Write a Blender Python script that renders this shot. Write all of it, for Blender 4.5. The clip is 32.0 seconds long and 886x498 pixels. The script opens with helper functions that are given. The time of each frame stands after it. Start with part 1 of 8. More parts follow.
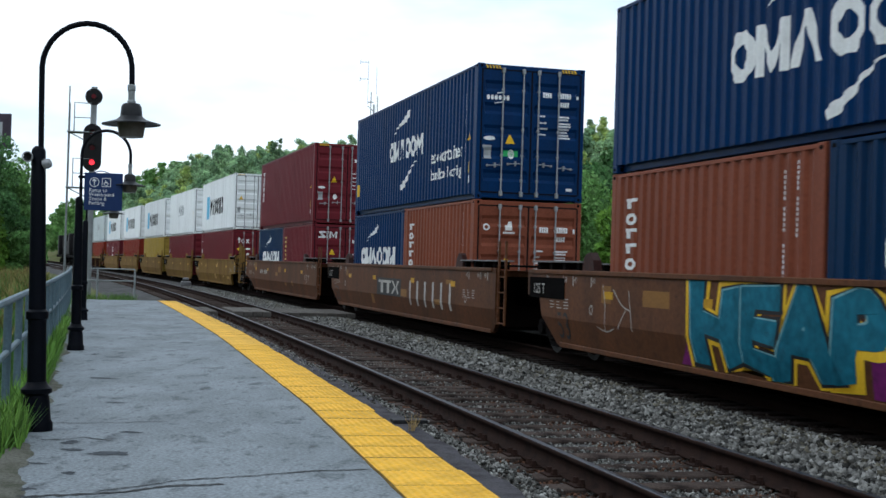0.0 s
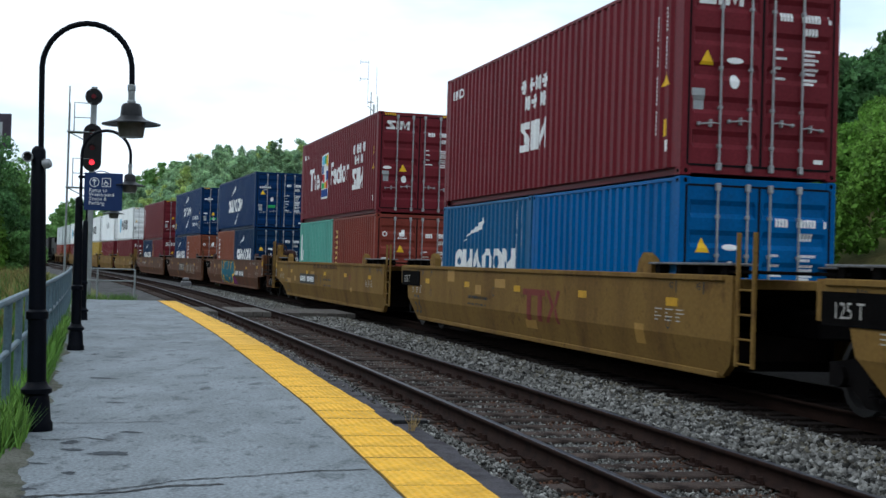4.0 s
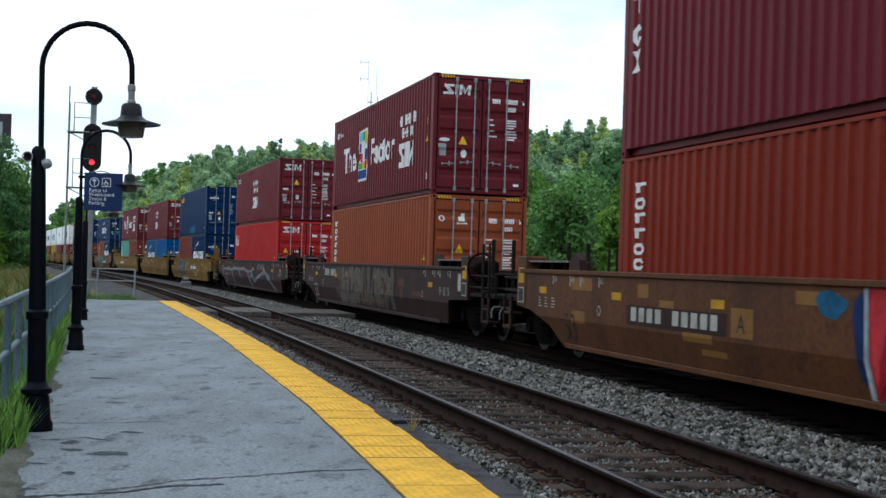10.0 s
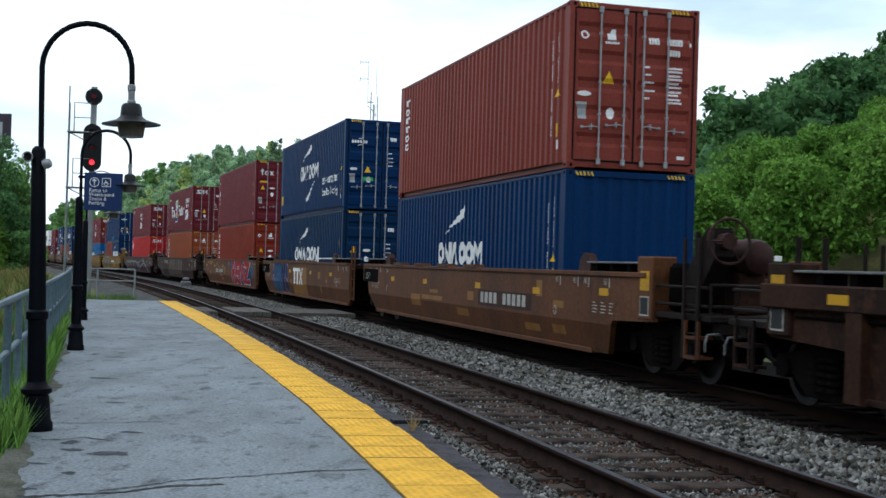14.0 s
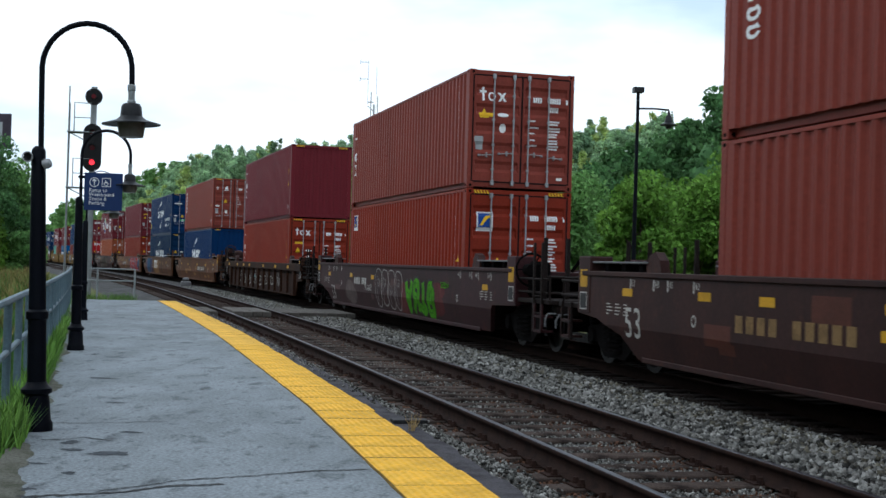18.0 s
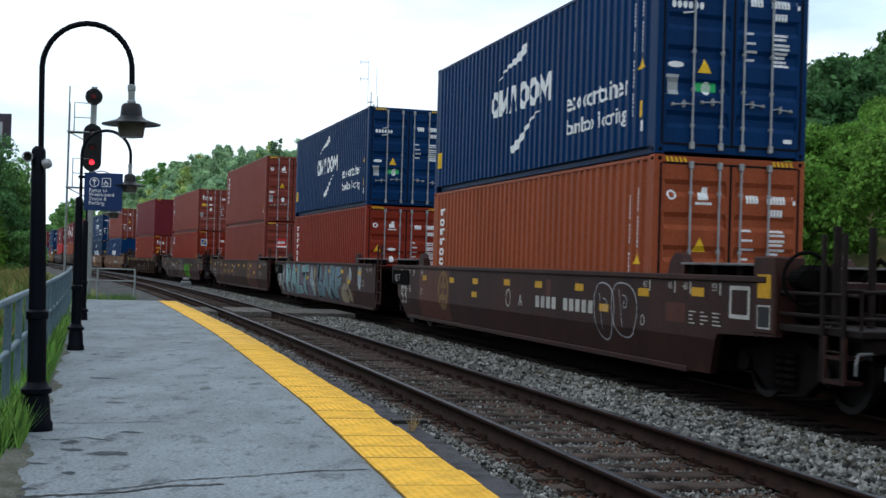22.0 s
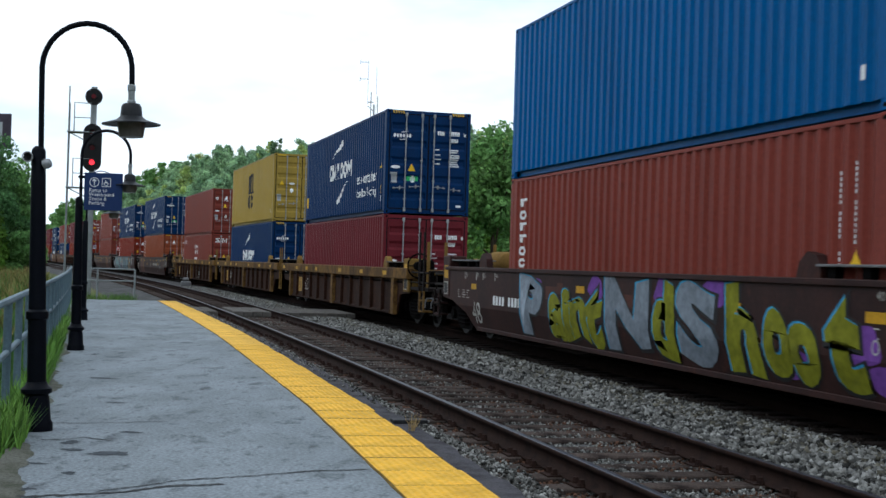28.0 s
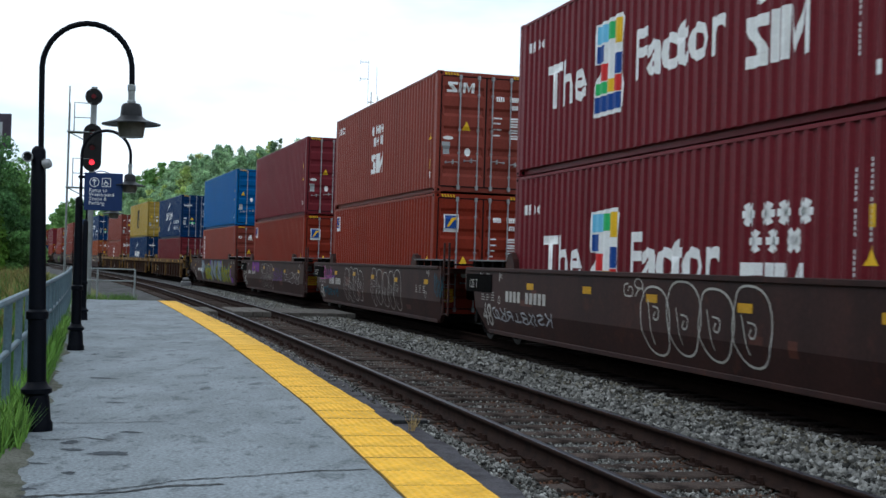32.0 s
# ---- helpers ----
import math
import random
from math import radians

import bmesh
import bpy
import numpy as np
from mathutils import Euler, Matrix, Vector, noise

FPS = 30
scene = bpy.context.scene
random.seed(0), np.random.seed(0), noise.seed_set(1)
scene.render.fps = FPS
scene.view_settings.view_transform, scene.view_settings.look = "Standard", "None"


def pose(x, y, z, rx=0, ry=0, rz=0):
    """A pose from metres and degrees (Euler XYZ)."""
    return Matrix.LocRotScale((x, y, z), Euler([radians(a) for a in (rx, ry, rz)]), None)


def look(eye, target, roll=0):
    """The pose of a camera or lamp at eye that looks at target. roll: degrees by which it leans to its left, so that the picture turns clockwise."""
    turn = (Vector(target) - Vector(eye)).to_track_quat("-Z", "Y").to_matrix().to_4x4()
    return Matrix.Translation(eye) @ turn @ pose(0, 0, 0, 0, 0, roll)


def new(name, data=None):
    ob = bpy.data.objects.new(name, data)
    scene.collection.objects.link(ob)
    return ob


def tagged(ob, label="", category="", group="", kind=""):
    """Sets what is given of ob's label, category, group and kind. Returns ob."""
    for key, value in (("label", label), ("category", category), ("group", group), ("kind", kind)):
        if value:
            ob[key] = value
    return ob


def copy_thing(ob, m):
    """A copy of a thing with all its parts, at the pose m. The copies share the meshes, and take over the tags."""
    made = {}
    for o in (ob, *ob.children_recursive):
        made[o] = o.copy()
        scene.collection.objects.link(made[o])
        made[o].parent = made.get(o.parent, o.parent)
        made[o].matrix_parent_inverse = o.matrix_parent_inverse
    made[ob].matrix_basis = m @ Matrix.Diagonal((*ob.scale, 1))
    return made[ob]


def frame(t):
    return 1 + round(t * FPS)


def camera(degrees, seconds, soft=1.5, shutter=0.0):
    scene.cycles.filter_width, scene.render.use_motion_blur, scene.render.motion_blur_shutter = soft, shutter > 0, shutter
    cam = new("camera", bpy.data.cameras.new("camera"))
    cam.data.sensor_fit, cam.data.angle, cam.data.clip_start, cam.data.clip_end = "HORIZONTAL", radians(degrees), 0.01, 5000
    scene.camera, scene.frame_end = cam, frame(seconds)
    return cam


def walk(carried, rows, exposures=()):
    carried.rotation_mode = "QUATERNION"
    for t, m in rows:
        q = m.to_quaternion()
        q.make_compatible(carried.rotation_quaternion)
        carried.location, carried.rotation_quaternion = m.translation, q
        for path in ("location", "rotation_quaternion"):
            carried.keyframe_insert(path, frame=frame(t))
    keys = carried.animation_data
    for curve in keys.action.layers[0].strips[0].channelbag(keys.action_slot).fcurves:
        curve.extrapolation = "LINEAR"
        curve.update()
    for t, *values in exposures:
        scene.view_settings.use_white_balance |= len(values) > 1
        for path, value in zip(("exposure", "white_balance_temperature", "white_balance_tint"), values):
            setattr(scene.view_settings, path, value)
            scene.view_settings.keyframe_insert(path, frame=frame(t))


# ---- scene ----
# ---------- the track: a gentle left-hand curve that runs straight in the distance ----------
S = np.linspace(-90.0, 900.0, 1981)
BEND = (0.000924 - 0.000341 * S / 100 + 0.001281 * (S / 100) ** 2) * np.clip((115 - S) / 60, 0, 1) * np.clip((S + 90) / 40, 0, 1)
TURN = np.concatenate([[0], np.cumsum((BEND[1:] + BEND[:-1]) / 2 * np.diff(S))])
TURN += 0.26104 - np.interp(0, S, TURN)
TX = np.concatenate([[0], np.cumsum(-(np.sin(TURN[1:]) + np.sin(TURN[:-1])) / 2 * np.diff(S))])
TY = np.concatenate([[0], np.cumsum((np.cos(TURN[1:]) + np.cos(TURN[:-1])) / 2 * np.diff(S))])
TX += 5.1554 - np.interp(0, S, TX)
TY += 15.009 - np.interp(0, S, TY)
NEAR = 4.43          # centre of the platform track, left of the train's track
GAUGE = 0.7525


def track(s, lat=0.0):
    """x, y and heading at the distance s along the train's track, lat metres to its left."""
    h = np.interp(s, S, TURN)
    return np.interp(s, S, TX) - np.cos(h) * lat, np.interp(s, S, TY) - np.sin(h) * lat, h


def track_x(y):
    return np.interp(y, TY, TX)


def on_track(s, lat=0.0, z=0.0):
    x, y, h = track(s, lat)
    return pose(float(x), float(y), z, 0, 0, math.degrees(float(h)) + 90)


# ---------- camera ----------
cam = camera(38.517, 32.0, soft=1.5, shutter=0.12)
EYE = (0.0, 0.0, 1.493)
VIEW = look(EYE, (0.0, 10.0, 1.493 + 10 * math.tan(0.012935)), 1.708)
walk(cam, [(0.0, VIEW), (32.0, VIEW)], [(0.0, 0.18, 6130, 10), (32.0, 0.18, 6130, 10)])

# ---------- light: bright broken overcast ----------
world = bpy.data.worlds.new("sky")
scene.world = world
world.use_nodes = True
wn, wl = world.node_tree.nodes, world.node_tree.links
wn.clear()
sky = wn.new("ShaderNodeTexSky")
sky.sky_type, sky.sun_disc = "NISHITA", False
sky.sun_elevation, sky.sun_rotation = radians(56), radians(-60)
sky_amount = wn.new("ShaderNodeVectorMath")
sky_amount.operation = "SCALE"
sky_amount.inputs["Scale"].default_value = 0.13
coords = wn.new("ShaderNodeTexCoord")
stretch = wn.new("ShaderNodeMapping")
stretch.inputs["Scale"].default_value = (2.2, 2.2, 7.0)
stretch.inputs["Location"].default_value = (0.35, 0.1, 0.4)
cloud = wn.new("ShaderNodeTexNoise")
cloud.inputs["Scale"].default_value, cloud.inputs["Detail"].default_value, cloud.inputs["Roughness"].default_value = 1.6, 5.0, 0.52
cover = wn.new("ShaderNodeValToRGB")
cover.color_ramp.elements[0].position, cover.color_ramp.elements[1].position = 0.34, 0.5
cover.color_ramp.elements[0].color = (0.55, 0.55, 0.55, 1)
tone = wn.new("ShaderNodeTexNoise")
tone.inputs["Scale"].default_value, tone.inputs["Detail"].default_value = 2.1, 4.0
greys = wn.new("ShaderNodeValToRGB")
greys.color_ramp.elements[0].position, greys.color_ramp.elements[1].position = 0.36, 0.56
greys.color_ramp.elements[0].color, greys.color_ramp.elements[1].color = (0.78, 0.95, 1.04, 1), (1.06, 1.14, 1.20, 1)
blend = wn.new("ShaderNodeMix")
blend.data_type = "RGBA"
back = wn.new("ShaderNodeBackground")
back.inputs["Strength"].default_value = 1.0
w_out = wn.new("ShaderNodeOutputWorld")
wl.new(coords.outputs["Generated"], stretch.inputs["Vector"])
wl.new(stretch.outputs["Vector"], cloud.inputs["Vector"])
wl.new(stretch.outputs["Vector"], tone.inputs["Vector"])
wl.new(cloud.outputs["Fac"], cover.inputs["Fac"])
wl.new(tone.outputs["Fac"], greys.inputs["Fac"])
wl.new(sky.outputs["Color"], sky_amount.inputs[0])
wl.new(cover.outputs["Color"], blend.inputs["Factor"])
wl.new(sky_amount.outputs["Vector"], blend.inputs["A"])
wl.new(greys.outputs["Color"], blend.inputs["B"])
wl.new(blend.outputs["Result"], back.inputs["Color"])
wl.new(back.outputs["Background"], w_out.inputs["Surface"])
sun = new("sun", bpy.data.lights.new("sun", "SUN"))
sun.data.energy, sun.data.angle, sun.data.color = 0.5, radians(14), (1.0, 0.98, 0.94)
sun.matrix_world = look((-25, -15, 45), (0, 0, 0))


# ---------- materials ----------
def material(name, colour, rough=0.7, metal=0.0, vary=0.25, scale=3.0, fine=40.0, bump=0.15, second=None, spread=(0.45, 0.7),
             streak=False, piece=0.0, island=0.0, dist=0.01, shine=0.12, squeeze=None, marks=None, rare=0.0):
    """A surface with stains at one scale and grain at another; second: the colour of its stains; piece, island: change from piece to piece."""
    m = bpy.data.materials.new(name)
    m.use_nodes = True
    n, l = m.node_tree.nodes, m.node_tree.links
    b = n["Principled BSDF"]
    b.inputs["Roughness"].default_value, b.inputs["Metallic"].default_value = rough, metal
    tc = n.new("ShaderNodeTexCoord")
    mp = n.new("ShaderNodeMapping")
    if streak:
        mp.inputs["Scale"].default_value = (1.0, 1.0, 0.18)
    if squeeze:
        mp.inputs["Scale"].default_value = squeeze
    l.new(tc.outputs["Object"], mp.inputs["Vector"])
    big = n.new("ShaderNodeTexNoise")
    big.inputs["Scale"].default_value, big.inputs["Detail"].default_value, big.inputs["Roughness"].default_value = scale, 6, 0.62
    small = n.new("ShaderNodeTexNoise")
    small.inputs["Scale"].default_value, small.inputs["Detail"].default_value = fine, 4
    l.new(mp.outputs["Vector"], big.inputs["Vector"])
    l.new(tc.outputs["Object"], small.inputs["Vector"])
    ramp = n.new("ShaderNodeValToRGB")
    ramp.color_ramp.elements[0].position, ramp.color_ramp.elements[1].position = spread
    ramp.color_ramp.elements[0].color = (*colour, 1)
    ramp.color_ramp.elements[1].color = (*(second or [c * (1 - vary) for c in colour]), 1)
    l.new(big.outputs["Fac"], ramp.inputs["Fac"])
    grain = n.new("ShaderNodeMapRange")
    grain.inputs["From Min"].default_value, grain.inputs["From Max"].default_value = 0.3, 0.7
    grain.inputs["To Min"].default_value, grain.inputs["To Max"].default_value = 1 - vary * 0.6, 1 + vary * 0.6
    l.new(small.outputs["Fac"], grain.inputs["Value"])
    last = grain.outputs["Result"]
    for amount, kind, socket in ((piece, "ShaderNodeObjectInfo", "Random"), (island, "ShaderNodeNewGeometry", "Random Per Island")):
        if amount:
            one = n.new(kind)
            rng = n.new("ShaderNodeMapRange")
            rng.inputs["To Min"].default_value, rng.inputs["To Max"].default_value = 1 - amount, 1 + amount
            l.new(one.outputs[socket], rng.inputs["Value"])
            mul = n.new("ShaderNodeMath")
            mul.operation = "MULTIPLY"
            l.new(last, mul.inputs[0])
            l.new(rng.outputs["Result"], mul.inputs[1])
            last = mul.outputs[0]
    base = ramp.outputs["Color"]
    if marks:
        for size, lo, hi, deep in ((2.6, 0.545 + rare, 0.66 + rare, 0.8), (8.0, 0.55 + rare, 0.66 + rare, 0.65)):
            wear = n.new("ShaderNodeTexNoise")
            wear.inputs["Scale"].default_value, wear.inputs["Detail"].default_value, wear.inputs["Roughness"].default_value = size, 9, 0.68
            spread_out = n.new("ShaderNodeMapping")
            spread_out.inputs["Scale"].default_value = (1.3, 0.55, 1.0)
            spread_out.inputs["Location"].default_value = (size, 3.7, 0)
            l.new(tc.outputs["Object"], spread_out.inputs["Vector"])
            l.new(spread_out.outputs["Vector"], wear.inputs["Vector"])
            where = n.new("ShaderNodeMapRange")
            where.inputs["From Min"].default_value, where.inputs["From Max"].default_value, where.inputs["To Max"].default_value = lo, hi, deep
            l.new(wear.outputs["Fac"], where.inputs["Value"])
            stain = n.new("ShaderNodeMix")
            stain.data_type = "RGBA"
            l.new(where.outputs["Result"], stain.inputs["Factor"])
            l.new(base, stain.inputs["A"])
            stain.inputs["B"].default_value = (*marks, 1)
            base = stain.outputs["Result"]
    mix = n.new("ShaderNodeVectorMath")
    mix.operation = "SCALE"
    l.new(base, mix.inputs[0])
    l.new(last, mix.inputs["Scale"])
    l.new(mix.outputs["Vector"], b.inputs["Base Color"])
    if bump:
        bp = n.new("ShaderNodeBump")
        bp.inputs["Strength"].default_value, bp.inputs["Distance"].default_value = bump, dist
        l.new(small.outputs["Fac"], bp.inputs["Height"])
        l.new(bp.outputs["Normal"], b.inputs["Normal"])
    b.inputs["Specular IOR Level"].default_value = shine
    return m


def glow(name, colour, strength):
    m = bpy.data.materials.new(name)
    m.use_nodes = True
    b = m.node_tree.nodes["Principled BSDF"]
    b.inputs["Base Color"].default_value = (*colour, 1)
    b.inputs["Emission Color"].default_value, b.inputs["Emission Strength"].default_value = (*colour, 1), strength
    return m


def leaf_material(name, dark, light):
    m = material(name, dark, 0.7, vary=0.3, scale=0.35, fine=3.0, bump=0, second=light, spread=(0.38, 0.62), island=0.5)
    b = m.node_tree.nodes["Principled BSDF"]
    b.inputs["Specular IOR Level"].default_value = 0.15
    n, l = m.node_tree.nodes, m.node_tree.links
    through_leaf = n.new("ShaderNodeBsdfTranslucent")
    both = n.new("ShaderNodeMixShader")
    both.inputs["Fac"].default_value = 0.4
    l.new(b.inputs["Base Color"].links[0].from_socket, through_leaf.inputs["Color"])
    l.new(b.outputs["BSDF"], both.inputs[1])
    l.new(through_leaf.outputs["BSDF"], both.inputs[2])
    l.new(both.outputs["Shader"], n["Material Output"].inputs["Surface"])
    return m


def paint(name, colour, rust=(0.10, 0.045, 0.025), worn=0.66):
    return material(name, colour, 0.42, 0.0, 0.2, 1.3, 22.0, 0.04, second=[c * 0.76 + r * 0.03 for c, r in zip(colour, rust)], spread=(0.45, worn + 0.14), streak=True, piece=0.08, shine=0.055, marks=[c * 0.55 + r * 0.07 for c, r in zip(colour, rust)], rare=0.08)


PAINT = {
    "navy": paint("navy container paint", (0.0015, 0.024, 0.088)),
    "blue": paint("bright blue container paint", (0.0, 0.088, 0.27)),
    "faded_blue": paint("faded blue container paint", (0.012, 0.095, 0.22)),
    "slate": paint("slate navy container paint", (0.002, 0.022, 0.066)),
    "maroon": paint("maroon container paint", (0.132, 0.017, 0.024)),
    "brown": paint("red-brown container paint", (0.190, 0.041, 0.030)),
    "rust": paint("rust-red container paint", (0.192, 0.024, 0.0125)),
    "clay": paint("brownish clay-red container paint", (0.20, 0.060, 0.034)),
    "orange": paint("orange-brown container paint", (0.255, 0.062, 0.026)),
    "red": paint("bright red container paint", (0.40, 0.020, 0.022)),
    "teal": paint("pale teal container paint", (0.10, 0.34, 0.28)),
    "yellow": paint("mustard container paint", (0.33, 0.225, 0.045)),
    "white": paint("white reefer paint", (0.80, 0.82, 0.82), worn=0.75),
    "grey": paint("light grey container paint", (0.50, 0.55, 0.55), worn=0.7),
}
M_WHITE = material("white marking", (0.74, 0.75, 0.75), 0.5, vary=0.15, bump=0)
M_BLACK = material("black marking", (0.02, 0.02, 0.022), 0.5, vary=0.15, bump=0)
M_YELLOW = material("yellow marking", (0.72, 0.44, 0.02), 0.5, vary=0.15, bump=0)
M_GREEN = material("green placard", (0.04, 0.42, 0.13), 0.5, vary=0.1, bump=0)
M_CYAN = material("light blue marking", (0.16, 0.48, 0.70), 0.5, vary=0.1, bump=0)
M_NAVYMARK = material("dark blue marking", (0.015, 0.06, 0.25), 0.5, vary=0.1, bump=0)
M_REDMARK = material("red marking", (0.55, 0.03, 0.03), 0.5, vary=0.1, bump=0)
M_GREYMARK = material("grey placard", (0.33, 0.35, 0.36), 0.45, vary=0.15, bump=0)
M_TEALPATCH = material("teal repair paint", (0.01, 0.12, 0.24), 0.5, vary=0.2, bump=0)
M_SAND = material("pale yellow marking", (0.62, 0.47, 0.16), 0.5, vary=0.15, bump=0)
M_STEEL = material("galvanised bar", (0.30, 0.31, 0.32), 0.5, 0.3, 0.3, 5.0, bump=0.05)
# near-black: grime together with the shade below the cars
M_DARK = material("black underframe grime and shade", (0.005, 0.0045, 0.0045), 0.95, 0.0, 0.4, 4.0, bump=0.2, shine=0.02)
M_RUBBER = material("black gasket", (0.008, 0.008, 0.009), 0.8, bump=0, shine=0.05)
M_CAR = {
    "tan": material("tan car paint", (0.185, 0.108, 0.030), 0.7, 0, 0.2, 0.8, 20, 0.08, second=(0.085, 0.042, 0.016), spread=(0.45, 0.82), streak=True, shine=0.06, marks=(0.095, 0.048, 0.018), rare=0.02),
    "brown": material("weathered brown car paint", (0.112, 0.042, 0.0165), 0.6, 0, 0.35, 0.9, 14, 0.1, second=(0.050, 0.022, 0.011), spread=(0.38, 0.74), streak=True, shine=0.12, marks=(0.036, 0.016, 0.009), rare=0.03),
    "dark": material("dark brown car paint", (0.036, 0.0145, 0.0125), 0.6, 0, 0.3, 0.8, 18, 0.1, second=(0.015, 0.0075, 0.0075), spread=(0.4, 0.74), streak=True, shine=0.12, marks=(0.056, 0.019, 0.013), rare=0.02),
    "purple": material("purple-brown car paint", (0.034, 0.012, 0.014), 0.6, 0, 0.3, 0.8, 18, 0.1, second=(0.020, 0.009, 0.008), spread=(0.4, 0.74), streak=True, shine=0.12, marks=(0.058, 0.017, 0.015), rare=0.02),
    "rib": material("rusty dark rib paint", (0.034, 0.015, 0.010), 0.75, 0, 0.35, 1.0, 18, 0.15, second=(0.013, 0.008, 0.0065), spread=(0.4, 0.7), streak=True, shine=0.08, marks=(0.060, 0.026, 0.014), rare=0.0),
}
M_OXIDE = material("oxide red marking", (0.16, 0.028, 0.022), 0.6, vary=0.2, bump=0)
M_CHORD = material("weathered tan chord paint", (0.165, 0.090, 0.026), 0.7, 0, 0.35, 1.6, 16, 0.12, second=(0.060, 0.030, 0.014), spread=(0.40, 0.62), shine=0.08, marks=(0.045, 0.022, 0.012), rare=-0.02)
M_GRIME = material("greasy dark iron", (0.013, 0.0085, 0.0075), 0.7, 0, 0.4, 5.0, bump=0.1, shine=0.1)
# wheel colour lowered to hold the shade under the cars
M_WHEEL = material("worn steel wheel with painted shade", (0.012, 0.010, 0.010), 0.5, 0.3, 0.4, 4.0, bump=0.05, shine=0.3)
M_FADED = material("faded ochre emblem paint", (0.185, 0.115, 0.05), 0.7, vary=0.4, scale=3.0, bump=0)
M_ENGINE = material("black engine paint", (0.014, 0.013, 0.014), 0.6, 0, 0.3, 1.0, bump=0, shine=0.1)
# truck colour: grime plus painted shade under the cars
M_TRUCK = material("grimy truck casting with painted shade", (0.006, 0.005, 0.005), 0.85, 0.0, 0.4, 5.0, bump=0.2, shine=0.04)
M_GRATE = material("grey steel grating", (0.16, 0.16, 0.165), 0.6, 0.2, 0.35, 3.0, bump=0.1)
M_REFLECT = material("dirty yellow reflector", (0.50, 0.27, 0.012), 0.5, vary=0.3, scale=2.0, bump=0)
M_STENCIL = material("dirty white stencil", (0.42, 0.40, 0.37), 0.6, vary=0.3, scale=4.0, bump=0)
M_PATCH = {
    "tan": material("newer tan paint", (0.34, 0.19, 0.045), 0.55, vary=0.2, scale=2.0, bump=0.05),
    "brown": material("newer ochre-brown paint", (0.22, 0.105, 0.026), 0.55, vary=0.25, scale=2.0, bump=0.05),
    "dark": material("newer dark paint", (0.075, 0.024, 0.016), 0.55, vary=0.25, scale=2.0, bump=0.05),
    "purple": material("newer purple-brown paint", (0.07, 0.03, 0.026), 0.55, vary=0.25, scale=2.0, bump=0.05),
    "rib": material("newer rust paint", (0.09, 0.04, 0.02), 0.55, vary=0.25, scale=2.0, bump=0.05),
}
M_SPRAY = {k: material("sprayed " + k + " paint", c, 0.6, vary=0.35, scale=1.5, fine=9, bump=0, shine=0.05, marks=[v * 0.5 + 0.012 for v in c], rare=0.03) for k, c in dict(
    teal=(0.015, 0.13, 0.19), plum=(0.16, 0.02, 0.13), brick=(0.10, 0.028, 0.028), mist=(0.42, 0.43, 0.46), taupe=(0.10, 0.075, 0.07), rusty=(0.15, 0.075, 0.045), ash=(0.16, 0.14, 0.13), sand=(0.24, 0.20, 0.14),
    rose=(0.45, 0.10, 0.30), scarlet=(0.32, 0.02, 0.025), sky=(0.17, 0.36, 0.40), midnight=(0.012, 0.03, 0.10), cobalt=(0.02, 0.105, 0.20), lilac=(0.26, 0.27, 0.50), lime=(0.12, 0.42, 0.03), moss=(0.06, 0.20, 0.03),
    steel=(0.20, 0.23, 0.27), fog=(0.26, 0.31, 0.33), violet=(0.16, 0.06, 0.28), lemon=(0.20, 0.205, 0.018), haze=(0.17, 0.28, 0.32), cyan=(0.05, 0.30, 0.50), pond=(0.16, 0.27, 0.27), slate=(0.13, 0.20, 0.23), dusk=(0.12, 0.10, 0.13)).items()}
M_RAIL = material("rusty rail", (0.026, 0.0145, 0.0115), 0.85, 0.0, 0.35, 6.0, 60, 0.15, second=(0.012, 0.0075, 0.007), shine=0.05)
M_RAILTOP = material("worn rail head", (0.045, 0.048, 0.058), 0.42, 0.6, 0.3, 3.0, 40, 0.05, shine=0.1)
M_TIE = material("weathered timber tie", (0.058, 0.044, 0.038), 0.95, 0, 0.5, 5.0, 45, 0.5, second=(0.016, 0.012, 0.011), piece=0.3, shine=0.03)
# train track's ties, rails, bed and stones: oil plus the train's shade in colour
M_SHADOW_TIE = material("oily timber tie with painted shade", (0.009, 0.0065, 0.0055), 0.9, 0, 0.5, 5.0, 45, 0.4, second=(0.007, 0.005, 0.0045), piece=0.4, shine=0.05)
M_BALLAST = material("ballast bed", (0.088, 0.088, 0.088), 0.95, 0, 0.6, 1.2, 30, 0.8, second=(0.045, 0.042, 0.040), dist=0.03, shine=0.03)
M_SHADOW_RAIL = material("oily brown rail with painted shade", (0.012, 0.0065, 0.005), 0.9, 0, 0.4, 6.0, bump=0.1, shine=0.03)
M_SHADOW_BED = material("oil-soaked ballast with painted shade", (0.005, 0.004, 0.004), 0.95, 0, 0.4, 2.0, 26, 0.8, dist=0.03, shine=0.02)
M_STONE = material("ballast stone", (0.180, 0.178, 0.168), 0.9, 0, 0.3, 5, 60, 0.3, second=(0.042, 0.039, 0.034), spread=(0.40, 0.66), island=0.9, shine=0.06)
M_SHADOW_STONE = material("oily brown stone with painted shade", (0.012, 0.0095, 0.008), 0.9, 0, 0.3, 5, 60, 0.3, second=(0.007, 0.006, 0.005), island=0.8, shine=0.03)
M_RUSTSTONE = material("rust-stained stone", (0.080, 0.042, 0.028), 0.9, 0, 0.3, 9, 60, 0.3, island=0.7, shine=0.04)
M_DUSTSTONE = material("dusty brown stone", (0.10, 0.092, 0.072), 0.9, 0, 0.3, 5, 60, 0.3, second=(0.040, 0.036, 0.026), island=0.7, shine=0.04)
